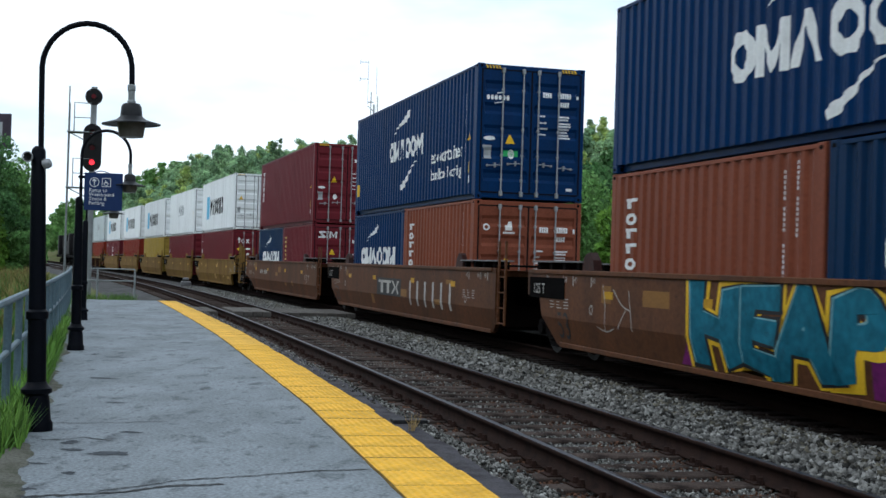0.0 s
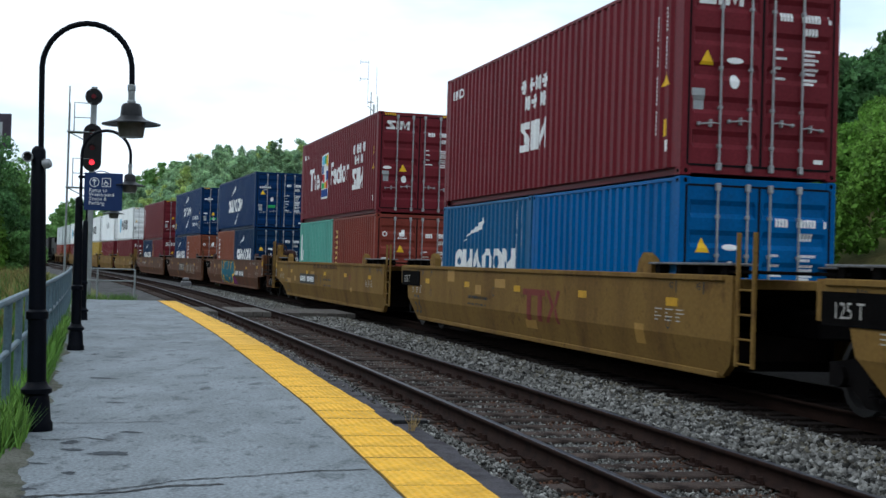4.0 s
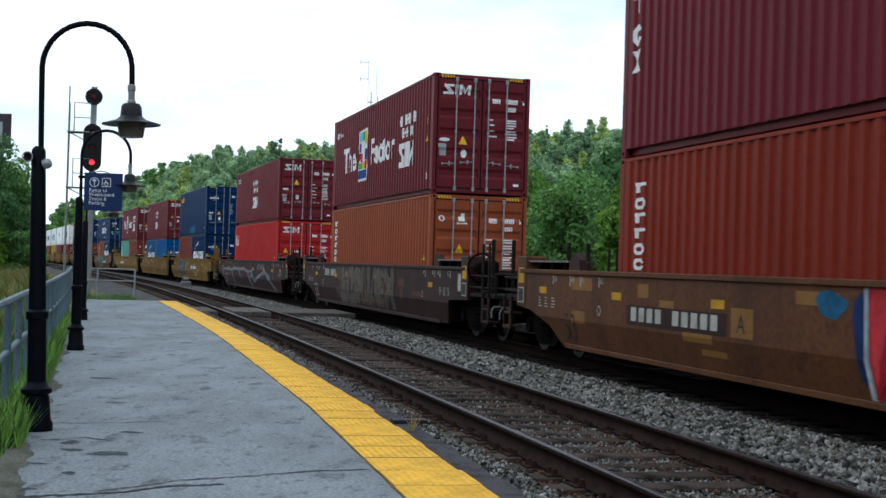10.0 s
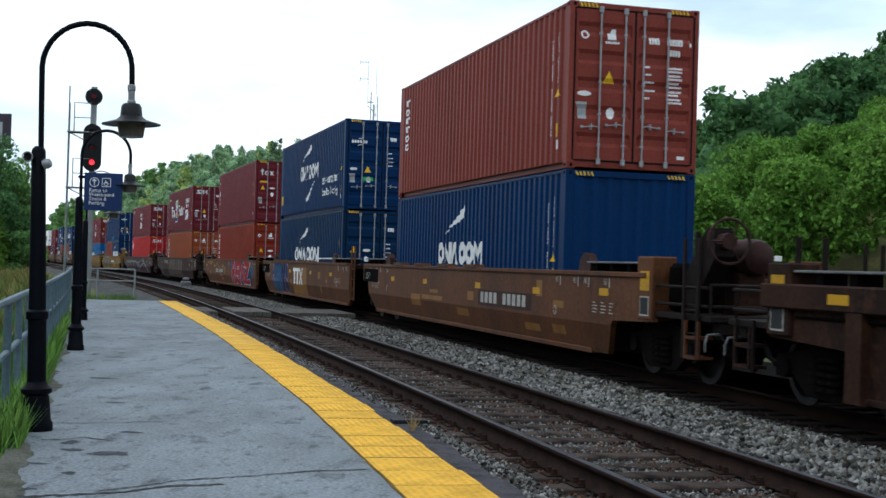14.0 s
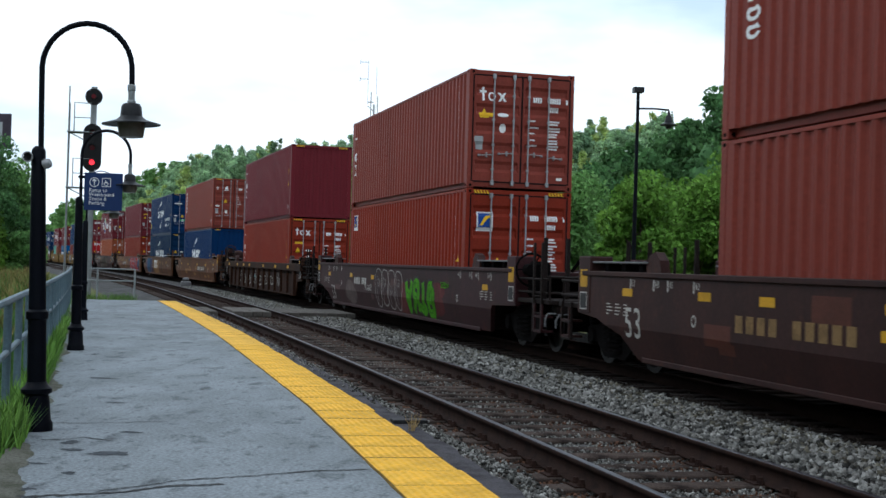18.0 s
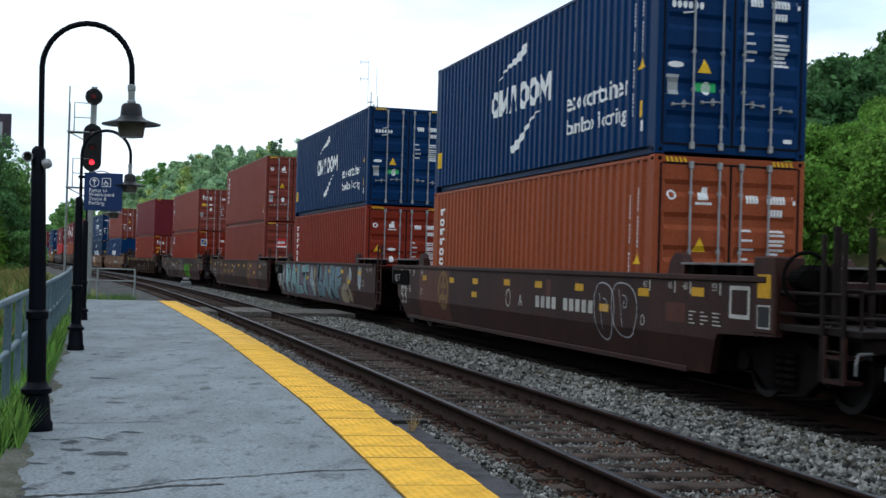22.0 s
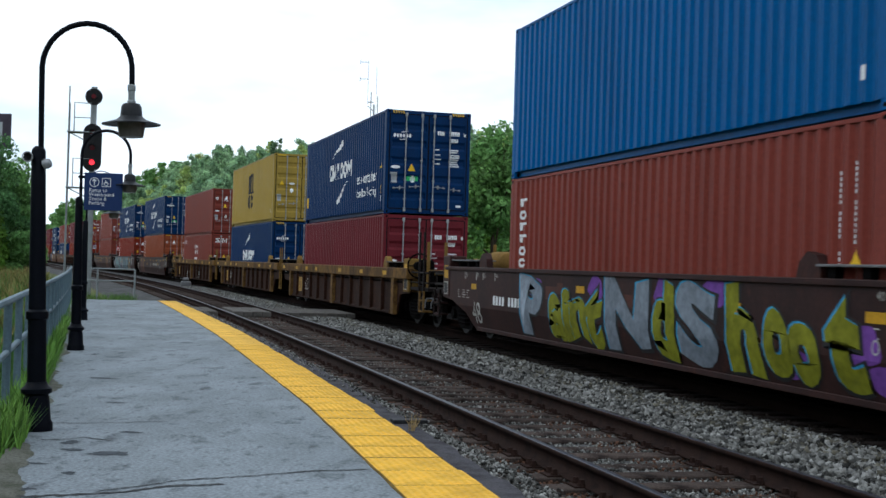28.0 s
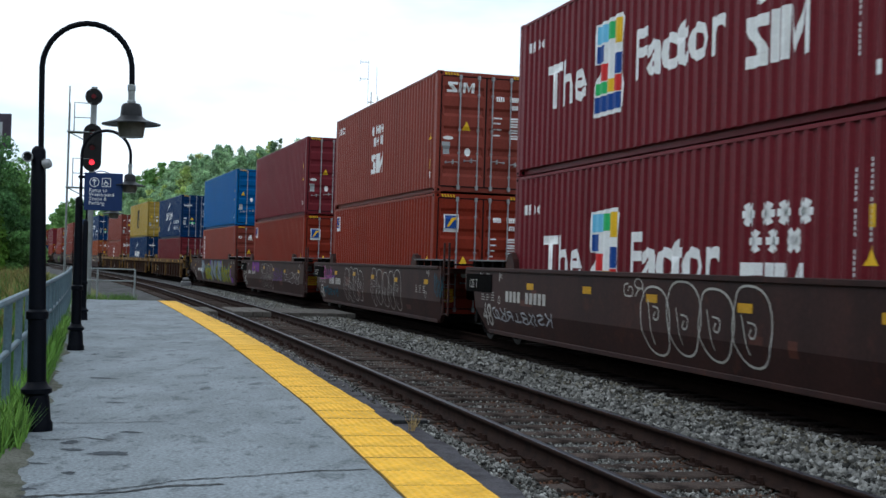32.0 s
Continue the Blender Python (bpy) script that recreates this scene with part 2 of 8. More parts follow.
M_ASPHALT = material("worn asphalt platform", (0.218, 0.241, 0.260), 0.9, 0, 0.5, 0.9, 34, 0.5, second=(0.135, 0.150, 0.159), spread=(0.40, 0.76), dist=0.006, squeeze=(1.2, 0.6, 1.0), shine=0.08, marks=(0.062, 0.069, 0.076), rare=0.005)
M_FRINGE = material("dry soil and litter", (0.120, 0.118, 0.100), 0.95, 0, 0.5, 4.0, 60, 0.6, second=(0.060, 0.064, 0.045), shine=0.03)
M_EDGE = material("dark asphalt edge", (0.070, 0.066, 0.073), 0.9, 0, 0.4, 3.5, 60, 0.4, second=(0.026, 0.024, 0.026), shine=0.05)
M_TACTILE = material("yellow tactile tile", (0.77, 0.425, 0.045), 0.7, 0, 0.22, 2.6, 28, 0.25, second=(0.48, 0.27, 0.03), spread=(0.42, 0.72), piece=0.07)
M_GRIT = material("dirt in the joints", (0.16, 0.10, 0.03), 0.9, 0, 0.35, 3.0, bump=0.1, shine=0.03)
M_MAST = material("pale weathered mast", (0.45, 0.47, 0.48), 0.6, 0, 0.2, bump=0)
M_TAR = material("tar crack filler", (0.02, 0.02, 0.021), 0.6, 0, 0.3, bump=0.1)
M_STAIN = material("dark platform stain", (0.075, 0.082, 0.092), 0.9, 0, 0.5, 14, bump=0.1, second=(0.035, 0.038, 0.043), shine=0.05)
M_BOARD = material("dark weathered board", (0.055, 0.045, 0.06), 0.8, 0, 0.4, 0.8, bump=0.1)
M_POST = material("black lamp post paint", (0.003, 0.004, 0.007), 0.45, 0.0, 0.3, 6, 40, 0.08, shine=0.06)
M_SHADE = material("dark lamp shade", (0.014, 0.015, 0.018), 0.45, 0.0, 0.3, 6, 40, 0.05, shine=0.2)
M_LENS = material("cloudy lamp lens", (0.11, 0.105, 0.095), 0.3, 0, 0.2, bump=0)
M_FENCE = material("blue-grey painted pipe", (0.105, 0.155, 0.185), 0.5, 0.1, 0.25, 4, 40, 0.08)
M_GALV = material("galvanised pipe", (0.24, 0.26, 0.265), 0.6, 0.2, 0.25, 5, 40, 0.06)
M_SIGN = material("navy sign sheet", (0.016, 0.035, 0.11), 0.45, 0, 0.15, 2, bump=0)
M_SIGNAL = material("black signal housing", (0.012, 0.012, 0.013), 0.5, 0, 0.3, 5, bump=0.05)
M_RED = glow("lit red aspect", (1.0, 0.03, 0.05), 1.6)
M_DIM = material("unlit lens", (0.10, 0.008, 0.012), 0.25, bump=0)
M_SOIL = material("grassy soil", (0.075, 0.085, 0.028), 0.95, 0, 0.4, 0.25, 4, 0.6, second=(0.12, 0.10, 0.045), dist=0.05)
M_GRASS = material("green grass blade", (0.062, 0.15, 0.028), 0.6, 0, 0.25, 0.3, 5, 0, second=(0.11, 0.18, 0.045), island=0.4)
M_WEED = material("bright weed blade", (0.10, 0.215, 0.035), 0.6, 0, 0.25, 0.3, 5, 0, second=(0.15, 0.26, 0.05), island=0.4)
M_DRY = material("dry seeding grass", (0.19, 0.155, 0.055), 0.7, 0, 0.3, 0.25, 5, 0, second=(0.10, 0.13, 0.03), island=0.45)
M_DRYSTALK = material("dry stalk", (0.40, 0.28, 0.12), 0.8, 0, 0.3, bump=0)
M_BARK = material("bark", (0.065, 0.05, 0.038), 0.9, 0, 0.4, 4, 30, 0.5)
M_LEAF = leaf_material("mixed leaves", (0.108, 0.235, 0.07), (0.185, 0.335, 0.105))
M_LEAF_LIGHT = leaf_material("light leaves", (0.088, 0.20, 0.028), (0.150, 0.28, 0.05))
M_LEAF_DARK = leaf_material("dark leaves", (0.055, 0.135, 0.05), (0.10, 0.21, 0.072))
# hillside leaf colours are paled and blued to paint in distance haze
M_LEAF_FAR = leaf_material("hazed hillside leaves", (0.200, 0.335, 0.198), (0.338, 0.492, 0.261))
M_LEAF_PALE = leaf_material("hazed yellowish leaves", (0.305, 0.409, 0.134), (0.440, 0.536, 0.183))
M_LEAF_DEEP = leaf_material("hazed deep green leaves", (0.121, 0.208, 0.120), (0.206, 0.315, 0.159))
M_PLANK = material("grey crossing timber", (0.105, 0.095, 0.085), 0.9, 0, 0.35, 3, 40, 0.3, piece=0.15)


# ---------- mesh kit ----------
def box(bm, x0, x1, y0, y1, z0, z1, bevel=0.0):
    made = bmesh.ops.create_cube(bm, size=1.0, matrix=Matrix.LocRotScale(((x0 + x1) / 2, (y0 + y1) / 2, (z0 + z1) / 2), None, (abs(x1 - x0), abs(y1 - y0), abs(z1 - z0))))
    if bevel:
        edges = {e for v in made["verts"] for e in v.link_edges}
        bmesh.ops.bevel(bm, geom=list(edges), offset=bevel, segments=1, affect="EDGES")


def bar_box_of(x0, x1, y0, y1, z0, z1, bevel=0.01):
    bm = bmesh.new()
    box(bm, x0, x1, y0, y1, z0, z1, bevel)
    return bm


def rod(bm, a, b, r, n=8, r2=None):
    a, b = Vector(a), Vector(b)
    d = b - a
    m = Matrix.Translation((a + b) / 2) @ d.to_track_quat("Z", "Y").to_matrix().to_4x4()
    bmesh.ops.create_cone(bm, cap_ends=True, segments=n, radius1=r, radius2=r if r2 is None else r2, depth=d.length, matrix=m)


def tube(bm, points, r, n=8):
    """A bent pipe through the points."""
    pts = [Vector(p) for p in points]
    rings = []
    for i, p in enumerate(pts):
        d = (pts[min(i + 1, len(pts) - 1)] - pts[max(i - 1, 0)]).normalized()
        side = d.cross(Vector((0.123, 0.9, 0.05))).normalized() if abs(d.y) < 0.95 else d.cross(Vector((1, 0, 0))).normalized()
        up = d.cross(side)
        rings.append([bm.verts.new(p + (side * math.cos(k * math.tau / n) + up * math.sin(k * math.tau / n)) * r) for k in range(n)])
    for a, b in zip(rings, rings[1:]):
        for k in range(n):
            bm.faces.new((a[k], a[(k + 1) % n], b[(k + 1) % n], b[k]))
    bm.faces.new(rings[0][::-1])
    bm.faces.new(rings[-1])


def prism(bm, outline, y0, y1):
    """An outline in x, z drawn out from y0 to y1."""
    a = [bm.verts.new((x, y0, z)) for x, z in outline]
    b = [bm.verts.new((x, y1, z)) for x, z in outline]
    bm.faces.new(a)
    bm.faces.new(b[::-1])
    for i in range(len(a)):
        j = (i + 1) % len(a)
        bm.faces.new((a[j], a[i], b[i], b[j]))


def lathe(bm, profile, n=16, at=(0, 0, 0)):
    """A profile of radius, height turned about the upright axis."""
    rings = [[bm.verts.new((at[0] + r * math.cos(k * math.tau / n), at[1] + r * math.sin(k * math.tau / n), at[2] + z)) for k in range(n)] for r, z in profile]
    for a, b in zip(rings, rings[1:]):
        for k in range(n):
            bm.faces.new((a[k], a[(k + 1) % n], b[(k + 1) % n], b[k]))
    bm.faces.new(rings[0][::-1])
    bm.faces.new(rings[-1])


def mesh_of(name, bm, mat, smooth=False):
    bmesh.ops.recalc_face_normals(bm, faces=bm.faces)
    me = bpy.data.meshes.new(name)
    bm.to_mesh(me)
    bm.free()
    for m in mat if isinstance(mat, (list, tuple)) else [mat]:
        me.materials.append(m)
    if smooth:
        me.shade_smooth()
        me.set_sharp_from_angle(angle=radians(35))
    return me


def place(name, me, parent=None, m=None, label=""):
    ob = new(name, me)
    if parent is not None:
        ob.parent = parent
    if m is not None:
        ob.matrix_basis = m
    return tagged(ob, label)


def part(name, bm, mat, parent=None, label="", smooth=False):
    return place(name, mesh_of(name, bm, mat, smooth), parent, None, label)


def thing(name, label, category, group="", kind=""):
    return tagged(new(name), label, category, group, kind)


def raw_mesh(name, verts, faces, mat, smooth=False):
    """A large mesh from arrays: verts n x 3, faces n x k."""
    me = bpy.data.meshes.new(name)
    verts, faces = np.asarray(verts, np.float32), np.asarray(faces, np.int32)
    k = faces.shape[1]
    me.vertices.add(len(verts))
    me.vertices.foreach_set("co", verts.ravel())
    me.loops.add(faces.size)
    me.loops.foreach_set("vertex_index", faces.ravel())
    me.polygons.add(len(faces))
    me.polygons.foreach_set("loop_start", np.arange(0, faces.size, k, dtype=np.int32))
    me.polygons.foreach_set("loop_total", np.full(len(faces), k, np.int32))
    me.update(calc_edges=True)
    me.validate()
    me.materials.append(mat)
    if smooth:
        me.shade_smooth()
    return me


rng = np.random.default_rng(7)


def unit(n):
    v = rng.normal(size=(n, 3))
    return v / np.linalg.norm(v, axis=1)[:, None]


def leaves(centres, radii, size, per=60, squash=0.85):
    """Leaf sprays round many crown lobes: arrays for raw_mesh."""
    centres, radii = np.asarray(centres, float), np.asarray(radii, float)
    idx = np.repeat(np.arange(len(centres)), per)
    d = unit(len(idx))
    r = radii[idx] * (0.55 + 0.5 * rng.random(len(idx)) ** 0.6)
    p = centres[idx] + d * r[:, None] * [1, 1, squash]
    a = unit(len(idx)) + d * 0.5 + np.array([0, 0, 0.35])
    nrm = a / np.linalg.norm(a, axis=1)[:, None]
    u = np.cross(nrm, unit(len(idx)))
    u /= np.linalg.norm(u, axis=1)[:, None] + 1e-9
    v = np.cross(nrm, u)
    s = (size * (0.6 + 0.8 * rng.random(len(idx))))[:, None]
    quad = np.stack([p - u * s, p + v * s * 0.55 + nrm * s * 0.15, p + u * s, p - v * s * 0.55 + nrm * s * 0.15], 1)
    return quad.reshape(-1, 3), np.arange(len(idx) * 4).reshape(-1, 4)


def sweep(lat_profile, s_values, lat0):
    """A cross-section of (lateral, height) swept along the track: arrays of verts and quad faces."""
    n = len(lat_profile)
    verts = []
    for s in s_values:
        for la, z in lat_profile:
            x, y, _ = track(s, lat0 + la)
            verts.append((x, y, z))
    faces = []
    for i in range(len(s_values) - 1):
        for j in range(n - 1):
            a = i * n + j
            faces.append((a, a + 1, a + n + 1, a + n))
    return np.array(verts), np.array(faces)


# ---------- ground ----------
def hill(x, y):
    """Height of the land: flat by the track, a wooded hillside beyond it."""
    r = x - track_x(y)
    t = np.clip((r - 8) / 46, 0, 1)
    u = np.clip((y - 220) / 150, 0, 1)
    far = t * t * (3 - 2 * t) * u * u * (3 - 2 * u) * (23.0 + 0.10 * np.clip(r - 40, 0, 220))
    w = np.clip((y - 35) / 40, 0, 1)
    spur = 0.47 * np.clip(x - 12.5, 0, 52) * w * np.clip((r - 14) / 16, 0, 1)
    left = np.clip((-r - 45) / 60, 0, 1)
    return -0.32 + np.maximum(far, spur) + 3.0 * left * left * w


gx = np.concatenate([[-3000, -1500, -700], np.arange(-360, 361, 9.0), [700, 1500, 3000]])
gy = np.concatenate([[-3000, -1000, -300, -120], np.arange(-60, 520, 9.0), [700, 1200, 2500, 4000]])
GX, GY = np.meshgrid(gx, gy)
gz = hill(GX, GY)
ii = np.arange(GX.size).reshape(GX.shape)
gfaces = np.stack([ii[:-1, :-1], ii[:-1, 1:], ii[1:, 1:], ii[1:, :-1]], -1).reshape(-1, 4)
ground = tagged(new("ground", raw_mesh("ground", np.stack([GX, GY, gz], -1).reshape(-1, 3), gfaces, M_SOIL, True)),
                "grassy soil and wooded hillside round the tracks", "ground", kind="structure")

# ballast bed under both tracks
bed_s = np.arange(-80, 420, 4.0)
v, f = sweep([(8.2, -0.33), (7.0, -0.30), (6.0, -0.26), (5.4, -0.215), (3.4, -0.215), (2.9, -0.17), (2.0, -0.15), (1.4, -0.185), (0.9, -0.215),
              (-0.9, -0.215), (-1.5, -0.2), (-2.2, -0.24), (-4.5, -0.33)], bed_s, 0)
ballast = tagged(new("ballast", raw_mesh("ballast", v, f, M_BALLAST, True)), "grey crushed stone ballast bed under the two tracks", "ballast", kind="structure")


# near-black sheet over the bed: oil, and the shade under the train painted in
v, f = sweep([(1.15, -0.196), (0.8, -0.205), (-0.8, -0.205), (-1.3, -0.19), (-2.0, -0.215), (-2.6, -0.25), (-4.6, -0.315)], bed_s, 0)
tagged(new("oily_bed", raw_mesh("oily_bed", v, f, M_SHADOW_BED, True)), "oil-soaked ballast under the train, blackened with painted shade", "ballast", kind="structure")


def stones(n, s0, s1, l0, l1, z, size, mat, name, label, power=1.0):
    """Loose angular stones scattered over a strip of the bed."""
    base = np.array([[1, 0, 0], [-1, 0, 0], [0, 1, 0], [0, -1, 0], [0, 0, 1], [0, 0, -1]], float)
    tri = np.array([[0, 2, 4], [2, 1, 4], [1, 3, 4], [3, 0, 4], [2, 0, 5], [1, 2, 5], [3, 1, 5], [0, 3, 5]])
    s = s0 + (s1 - s0) * rng.random(n) ** power
    lat = l0 + (l1 - l0) * rng.random(n)
    x, y, _ = track(s, lat)
    zz = z(lat) + rng.random(n) * size * 0.6 - size * 0.15
    scale = size * (0.45 + 0.85 * rng.random((n, 1)))
    verts = base[None] * (0.65 + 0.7 * rng.random((n, 6, 1))) * scale[:, :, None] * (0.75 + 0.5 * rng.random((n, 1, 3)))
    q = unit(n)
    ang = rng.random(n) * math.tau
    c, sn = np.cos(ang)[:, None, None], np.sin(ang)[:, None, None]
    k = q[:, None, :]
    verts = verts * c + np.cross(k, verts) * sn + k * (verts * k).sum(-1, keepdims=True) * (1 - c)
    verts = verts + np.stack([x, y, zz], -1)[:, None, :]
    faces = tri[None] + (np.arange(n) * 6)[:, None, None]
    return tagged(new(name, raw_mesh(name, verts.reshape(-1, 3), faces.reshape(-1, 3), mat)), label, "stones", kind="stuff")


def bed_z(lat):
    return np.interp(lat, [-4.5, -2.2, -1.5, -0.9, 0.9, 1.4, 2.0, 2.9, 3.4, 5.4, 6.0, 7.0], [-0.33, -0.24, -0.2, -0.215, -0.215, -0.185, -0.15, -0.17, -0.215, -0.215, -0.26, -0.30])


stones(46000, -14, 60, 1.62, 3.5, bed_z, 0.036, M_STONE, "loose_stones", "pale grey angular ballast between the two tracks", 1.7)
stones(38000, -14, 30, 3.3, 5.25, lambda la: bed_z(la) + 0.012, 0.0155, M_STONE, "crib_stones", "small grey stones between the timber ties", 1.6)
stones(12000, -14, 40, 4.9, 5.66, lambda la: np.maximum(bed_z(la), -0.225), 0.022, M_RUSTSTONE, "edge_stones", "rust-stained stones along the platform rail", 1.6)
stones(11000, -14, 36, 5.56, 5.84, lambda la: bed_z(la) + 0.06, 0.021, M_STONE, "platform_foot_stones", "grey stones at the foot of the platform", 1.6)

stones(1600, -12, 30, 5.72, 5.95, lambda la: -0.042 + 0 * la, 0.016, M_STONE, "edge_grit", "grit strewn along the crumbling platform edge", 1.5)
# darker stones carry the painted shade along the train's side
stones(15000, -14, 50, 0.75, 1.85, lambda la: bed_z(la) - 0.01, 0.032, M_SHADOW_STONE, "shaded_stones", "oily brown stones beside the train's rail, darkened with painted shade", 1.6)

stones(14000, -39, -13.6, 1.5, 5.8, bed_z, 0.034, M_STONE, "rear_stones", "grey crushed stone over the near end of the tracks")

stones(5200, -14, 30, 3.72, 4.25, lambda la: bed_z(la) + 0.016, 0.0165, M_RUSTSTONE, "rusty_crib_stones", "rust-stained stones inside the rail of the near track", 1.6)
stones(5200, -14, 50, 1.62, 2.5, lambda la: bed_z(la) + 0.004, 0.034, M_DUSTSTONE, "dusty_stones", "brown dusty stones on the shoulder beside the train", 1.6)

# rails
RAIL_PROFILE = [(-0.07, -0.172), (-0.07, -0.16), (-0.012, -0.14), (-0.012, -0.045), (-0.036, -0.035), (-0.036, -0.006), (-0.030, 0.0),
                (0.030, 0.0), (0.036, -0.006), (0.036, -0.035), (0.012, -0.045), (0.012, -0.14), (0.07, -0.16), (0.07, -0.172)]
rail_s = np.concatenate([np.arange(-80, 120, 2.0), np.arange(120, 430, 8.0)])
for lat in (NEAR + GAUGE, NEAR - GAUGE, GAUGE, -GAUGE):
    v, f = sweep(RAIL_PROFILE, rail_s, lat)
    me = raw_mesh("rail", v, f, M_RAIL if lat > 2 else M_SHADOW_RAIL)
    me.materials.append(M_RAILTOP if lat > 2 else M_SHADOW_RAIL)
    slot = np.zeros(len(me.polygons), np.int32)
    slot[6::13] = 1
    me.polygons.foreach_set("material_index", slot)
    rail = tagged(new("rail", me), "rusty steel rail with a worn dull head" if lat > 2 else "rusty steel rail under the train", "rail", "rails", kind="structure")

# ties of the platform track, and of the train's track
tie_bm = bmesh.new()
box(tie_bm, -0.115, 0.115, -1.3, 1.3, -0.38, -0.172, 0.012)
tie_mesh = mesh_of("tie", tie_bm, M_TIE)
plate_bm = bmesh.new()
for side in (-GAUGE, GAUGE):
    box(plate_bm, -0.10, 0.10, side - 0.17, side + 0.17, -0.172, -0.158)
    for dx in (-0.06, 0.06):
        for dy in (-0.10, 0.10):
            rod(plate_bm, (dx, side + dy, -0.160), (dx, side + dy, -0.112), 0.034, 6, 0.024)
plate_mesh = mesh_of("tie_plate", plate_bm, M_RAIL)
trackbed = thing("track", "weathered timber ties with rusty plates and spikes", "railway track", kind="structure")
for i in range(230):
    s = -36.8 + i * 0.52
    dl, dr = rng.uniform(-0.05, 0.05), rng.uniform(-1.5, 1.5)
    m = on_track(s, NEAR + dl, rng.uniform(-0.02, 0.004)) @ pose(0, 0, 0, 0, 0, dr)
    tie = place("tie", tie_mesh, trackbed, m)
    place("tie_plate", plate_mesh, tie)
main_track = thing("train_track", "oily timber ties under the train, darkened with painted shade", "railway track", kind="structure")
# ties darkened to hold the shade below the train
main_tie = mesh_of("tie", bar_box_of(-0.115, 0.115, -1.34, 1.34, -0.38, -0.168, 0.012), M_SHADOW_TIE)
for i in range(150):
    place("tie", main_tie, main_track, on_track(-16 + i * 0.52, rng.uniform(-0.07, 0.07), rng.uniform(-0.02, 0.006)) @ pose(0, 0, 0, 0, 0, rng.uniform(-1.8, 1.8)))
far_bm = bmesh.new()
for i in range(120):
    for lat, s in ((NEAR, 83 + i * 0.55),):
        start = len(far_bm.verts)
        box(far_bm, -0.115, 0.115, -1.3, 1.3, -0.38, -0.178)
        far_bm.verts.ensure_lookup_table()
        bmesh.ops.transform(far_bm, matrix=on_track(s, lat), verts=far_bm.verts[start:])
tagged(part("distant_ties", far_bm, M_TIE, None, "weathered timber ties of the far track"), category="ties", kind="stuff")

# ---------- platform ----------
BACK_LAT = 9.5                                   # back edge of the platform
TILE0 = -13.16
STRIP = 0.62                                     # width of the yellow strip


def edge_lat(s):
    """Outer side of the yellow strip; the platform draws back from the rails towards its near end."""
    return np.interp(s, [-40, -5.5, 0, 5, 12, 40], [7.3, 6.32, 6.14, 6.08, 5.98, 5.98])


P0, P1 = -40.0, 31.3


def slab(name, outer, inner, top, bottom, mat, label, cat="platform", ends=(P0, P1)):
    bm = bmesh.new()
    rows = []
    for s in np.linspace(ends[0], ends[1], 330):
        row = []
        for la, z in ((outer(s), bottom), (outer(s), top), (inner(s), top), (inner(s), bottom)):
            x, y, _ = track(s, la)
            row.append(bm.verts.new((x, y, z)))
        rows.append(row)
    for a, b in zip(rows, rows[1:]):
        for k in range(4):
            bm.faces.new((a[k], a[(k + 1) % 4], b[(k + 1) % 4], b[k]))
    bm.faces.new(rows[0])
    bm.faces.new(rows[-1][::-1])
    return tagged(part(name, bm, mat, None, label), category=cat, kind="structure")


platform = slab("platform", lambda s: edge_lat(s) + STRIP + 0.002, lambda s: BACK_LAT, 0.0, -0.34, M_ASPHALT, "worn grey asphalt station platform with tar-filled cracks")
platform_edge = slab("platform_edge", lambda s: edge_lat(s) - 0.27 + 0.03 * math.sin(s * 5.1) * math.sin(s * 1.7) + 0.012 * math.sin(s * 13.0), lambda s: edge_lat(s) - 0.002, -0.045, -0.34, M_EDGE, "dark crumbling asphalt edge beside the yellow strip")
slab("platform_strip_bed", lambda s: edge_lat(s), lambda s: edge_lat(s) + STRIP, -0.006, -0.34, M_EDGE, "bed below the yellow tactile strip")

tile_bm = bmesh.new()
box(tile_bm, -0.298, 0.298, -0.304, 0.304, -0.005, 0.006, 0.004)
tile_mesh = mesh_of("tactile_tile", tile_bm, M_TACTILE)
dome_bm = bmesh.new()
for i in range(10):
    for j in range(10):
        x, y = -0.265 + i * 0.059, -0.265 + j * 0.059
        vs = [dome_bm.verts.new((x + dx, y + dy, 0.006)) for dx, dy in ((-.016, -.016), (.016, -.016), (.016, .016), (-.016, .016))]
        vt = [dome_bm.verts.new((x + dx, y + dy, 0.0105)) for dx, dy in ((-.009, -.009), (.009, -.009), (.009, .009), (-.009, .009))]
        dome_bm.faces.new(vt)
        for k in range(4):
            dome_bm.faces.new((vs[k], vs[(k + 1) % 4], vt[(k + 1) % 4], vt[k]))
dome_mesh = mesh_of("tile_domes", dome_bm, M_TACTILE)
tagged(slab("strip_seam", lambda s: edge_lat(s) + STRIP - 0.004, lambda s: edge_lat(s) + STRIP + 0.012 + 0.004 * math.sin(s * 7.3), 0.0075, -0.02, M_GRIT, "dark seam along the inner side of the yellow strip"), category="seam")
strip = thing("tactile_strip", "yellow tactile warning tiles along the platform edge", "tactile strip", kind="structure")
joint_bm, thin_bm = bmesh.new(), bmesh.new()
box(joint_bm, -0.013, 0.013, -0.306, 0.306, -0.005, 0.0066)
box(thin_bm, -0.006, 0.006, -0.306, 0.306, -0.005, 0.0064)
joint_mesh, thin_mesh = mesh_of("tile_joint", joint_bm, M_GRIT), mesh_of("tile_joint", thin_bm, M_GRIT)
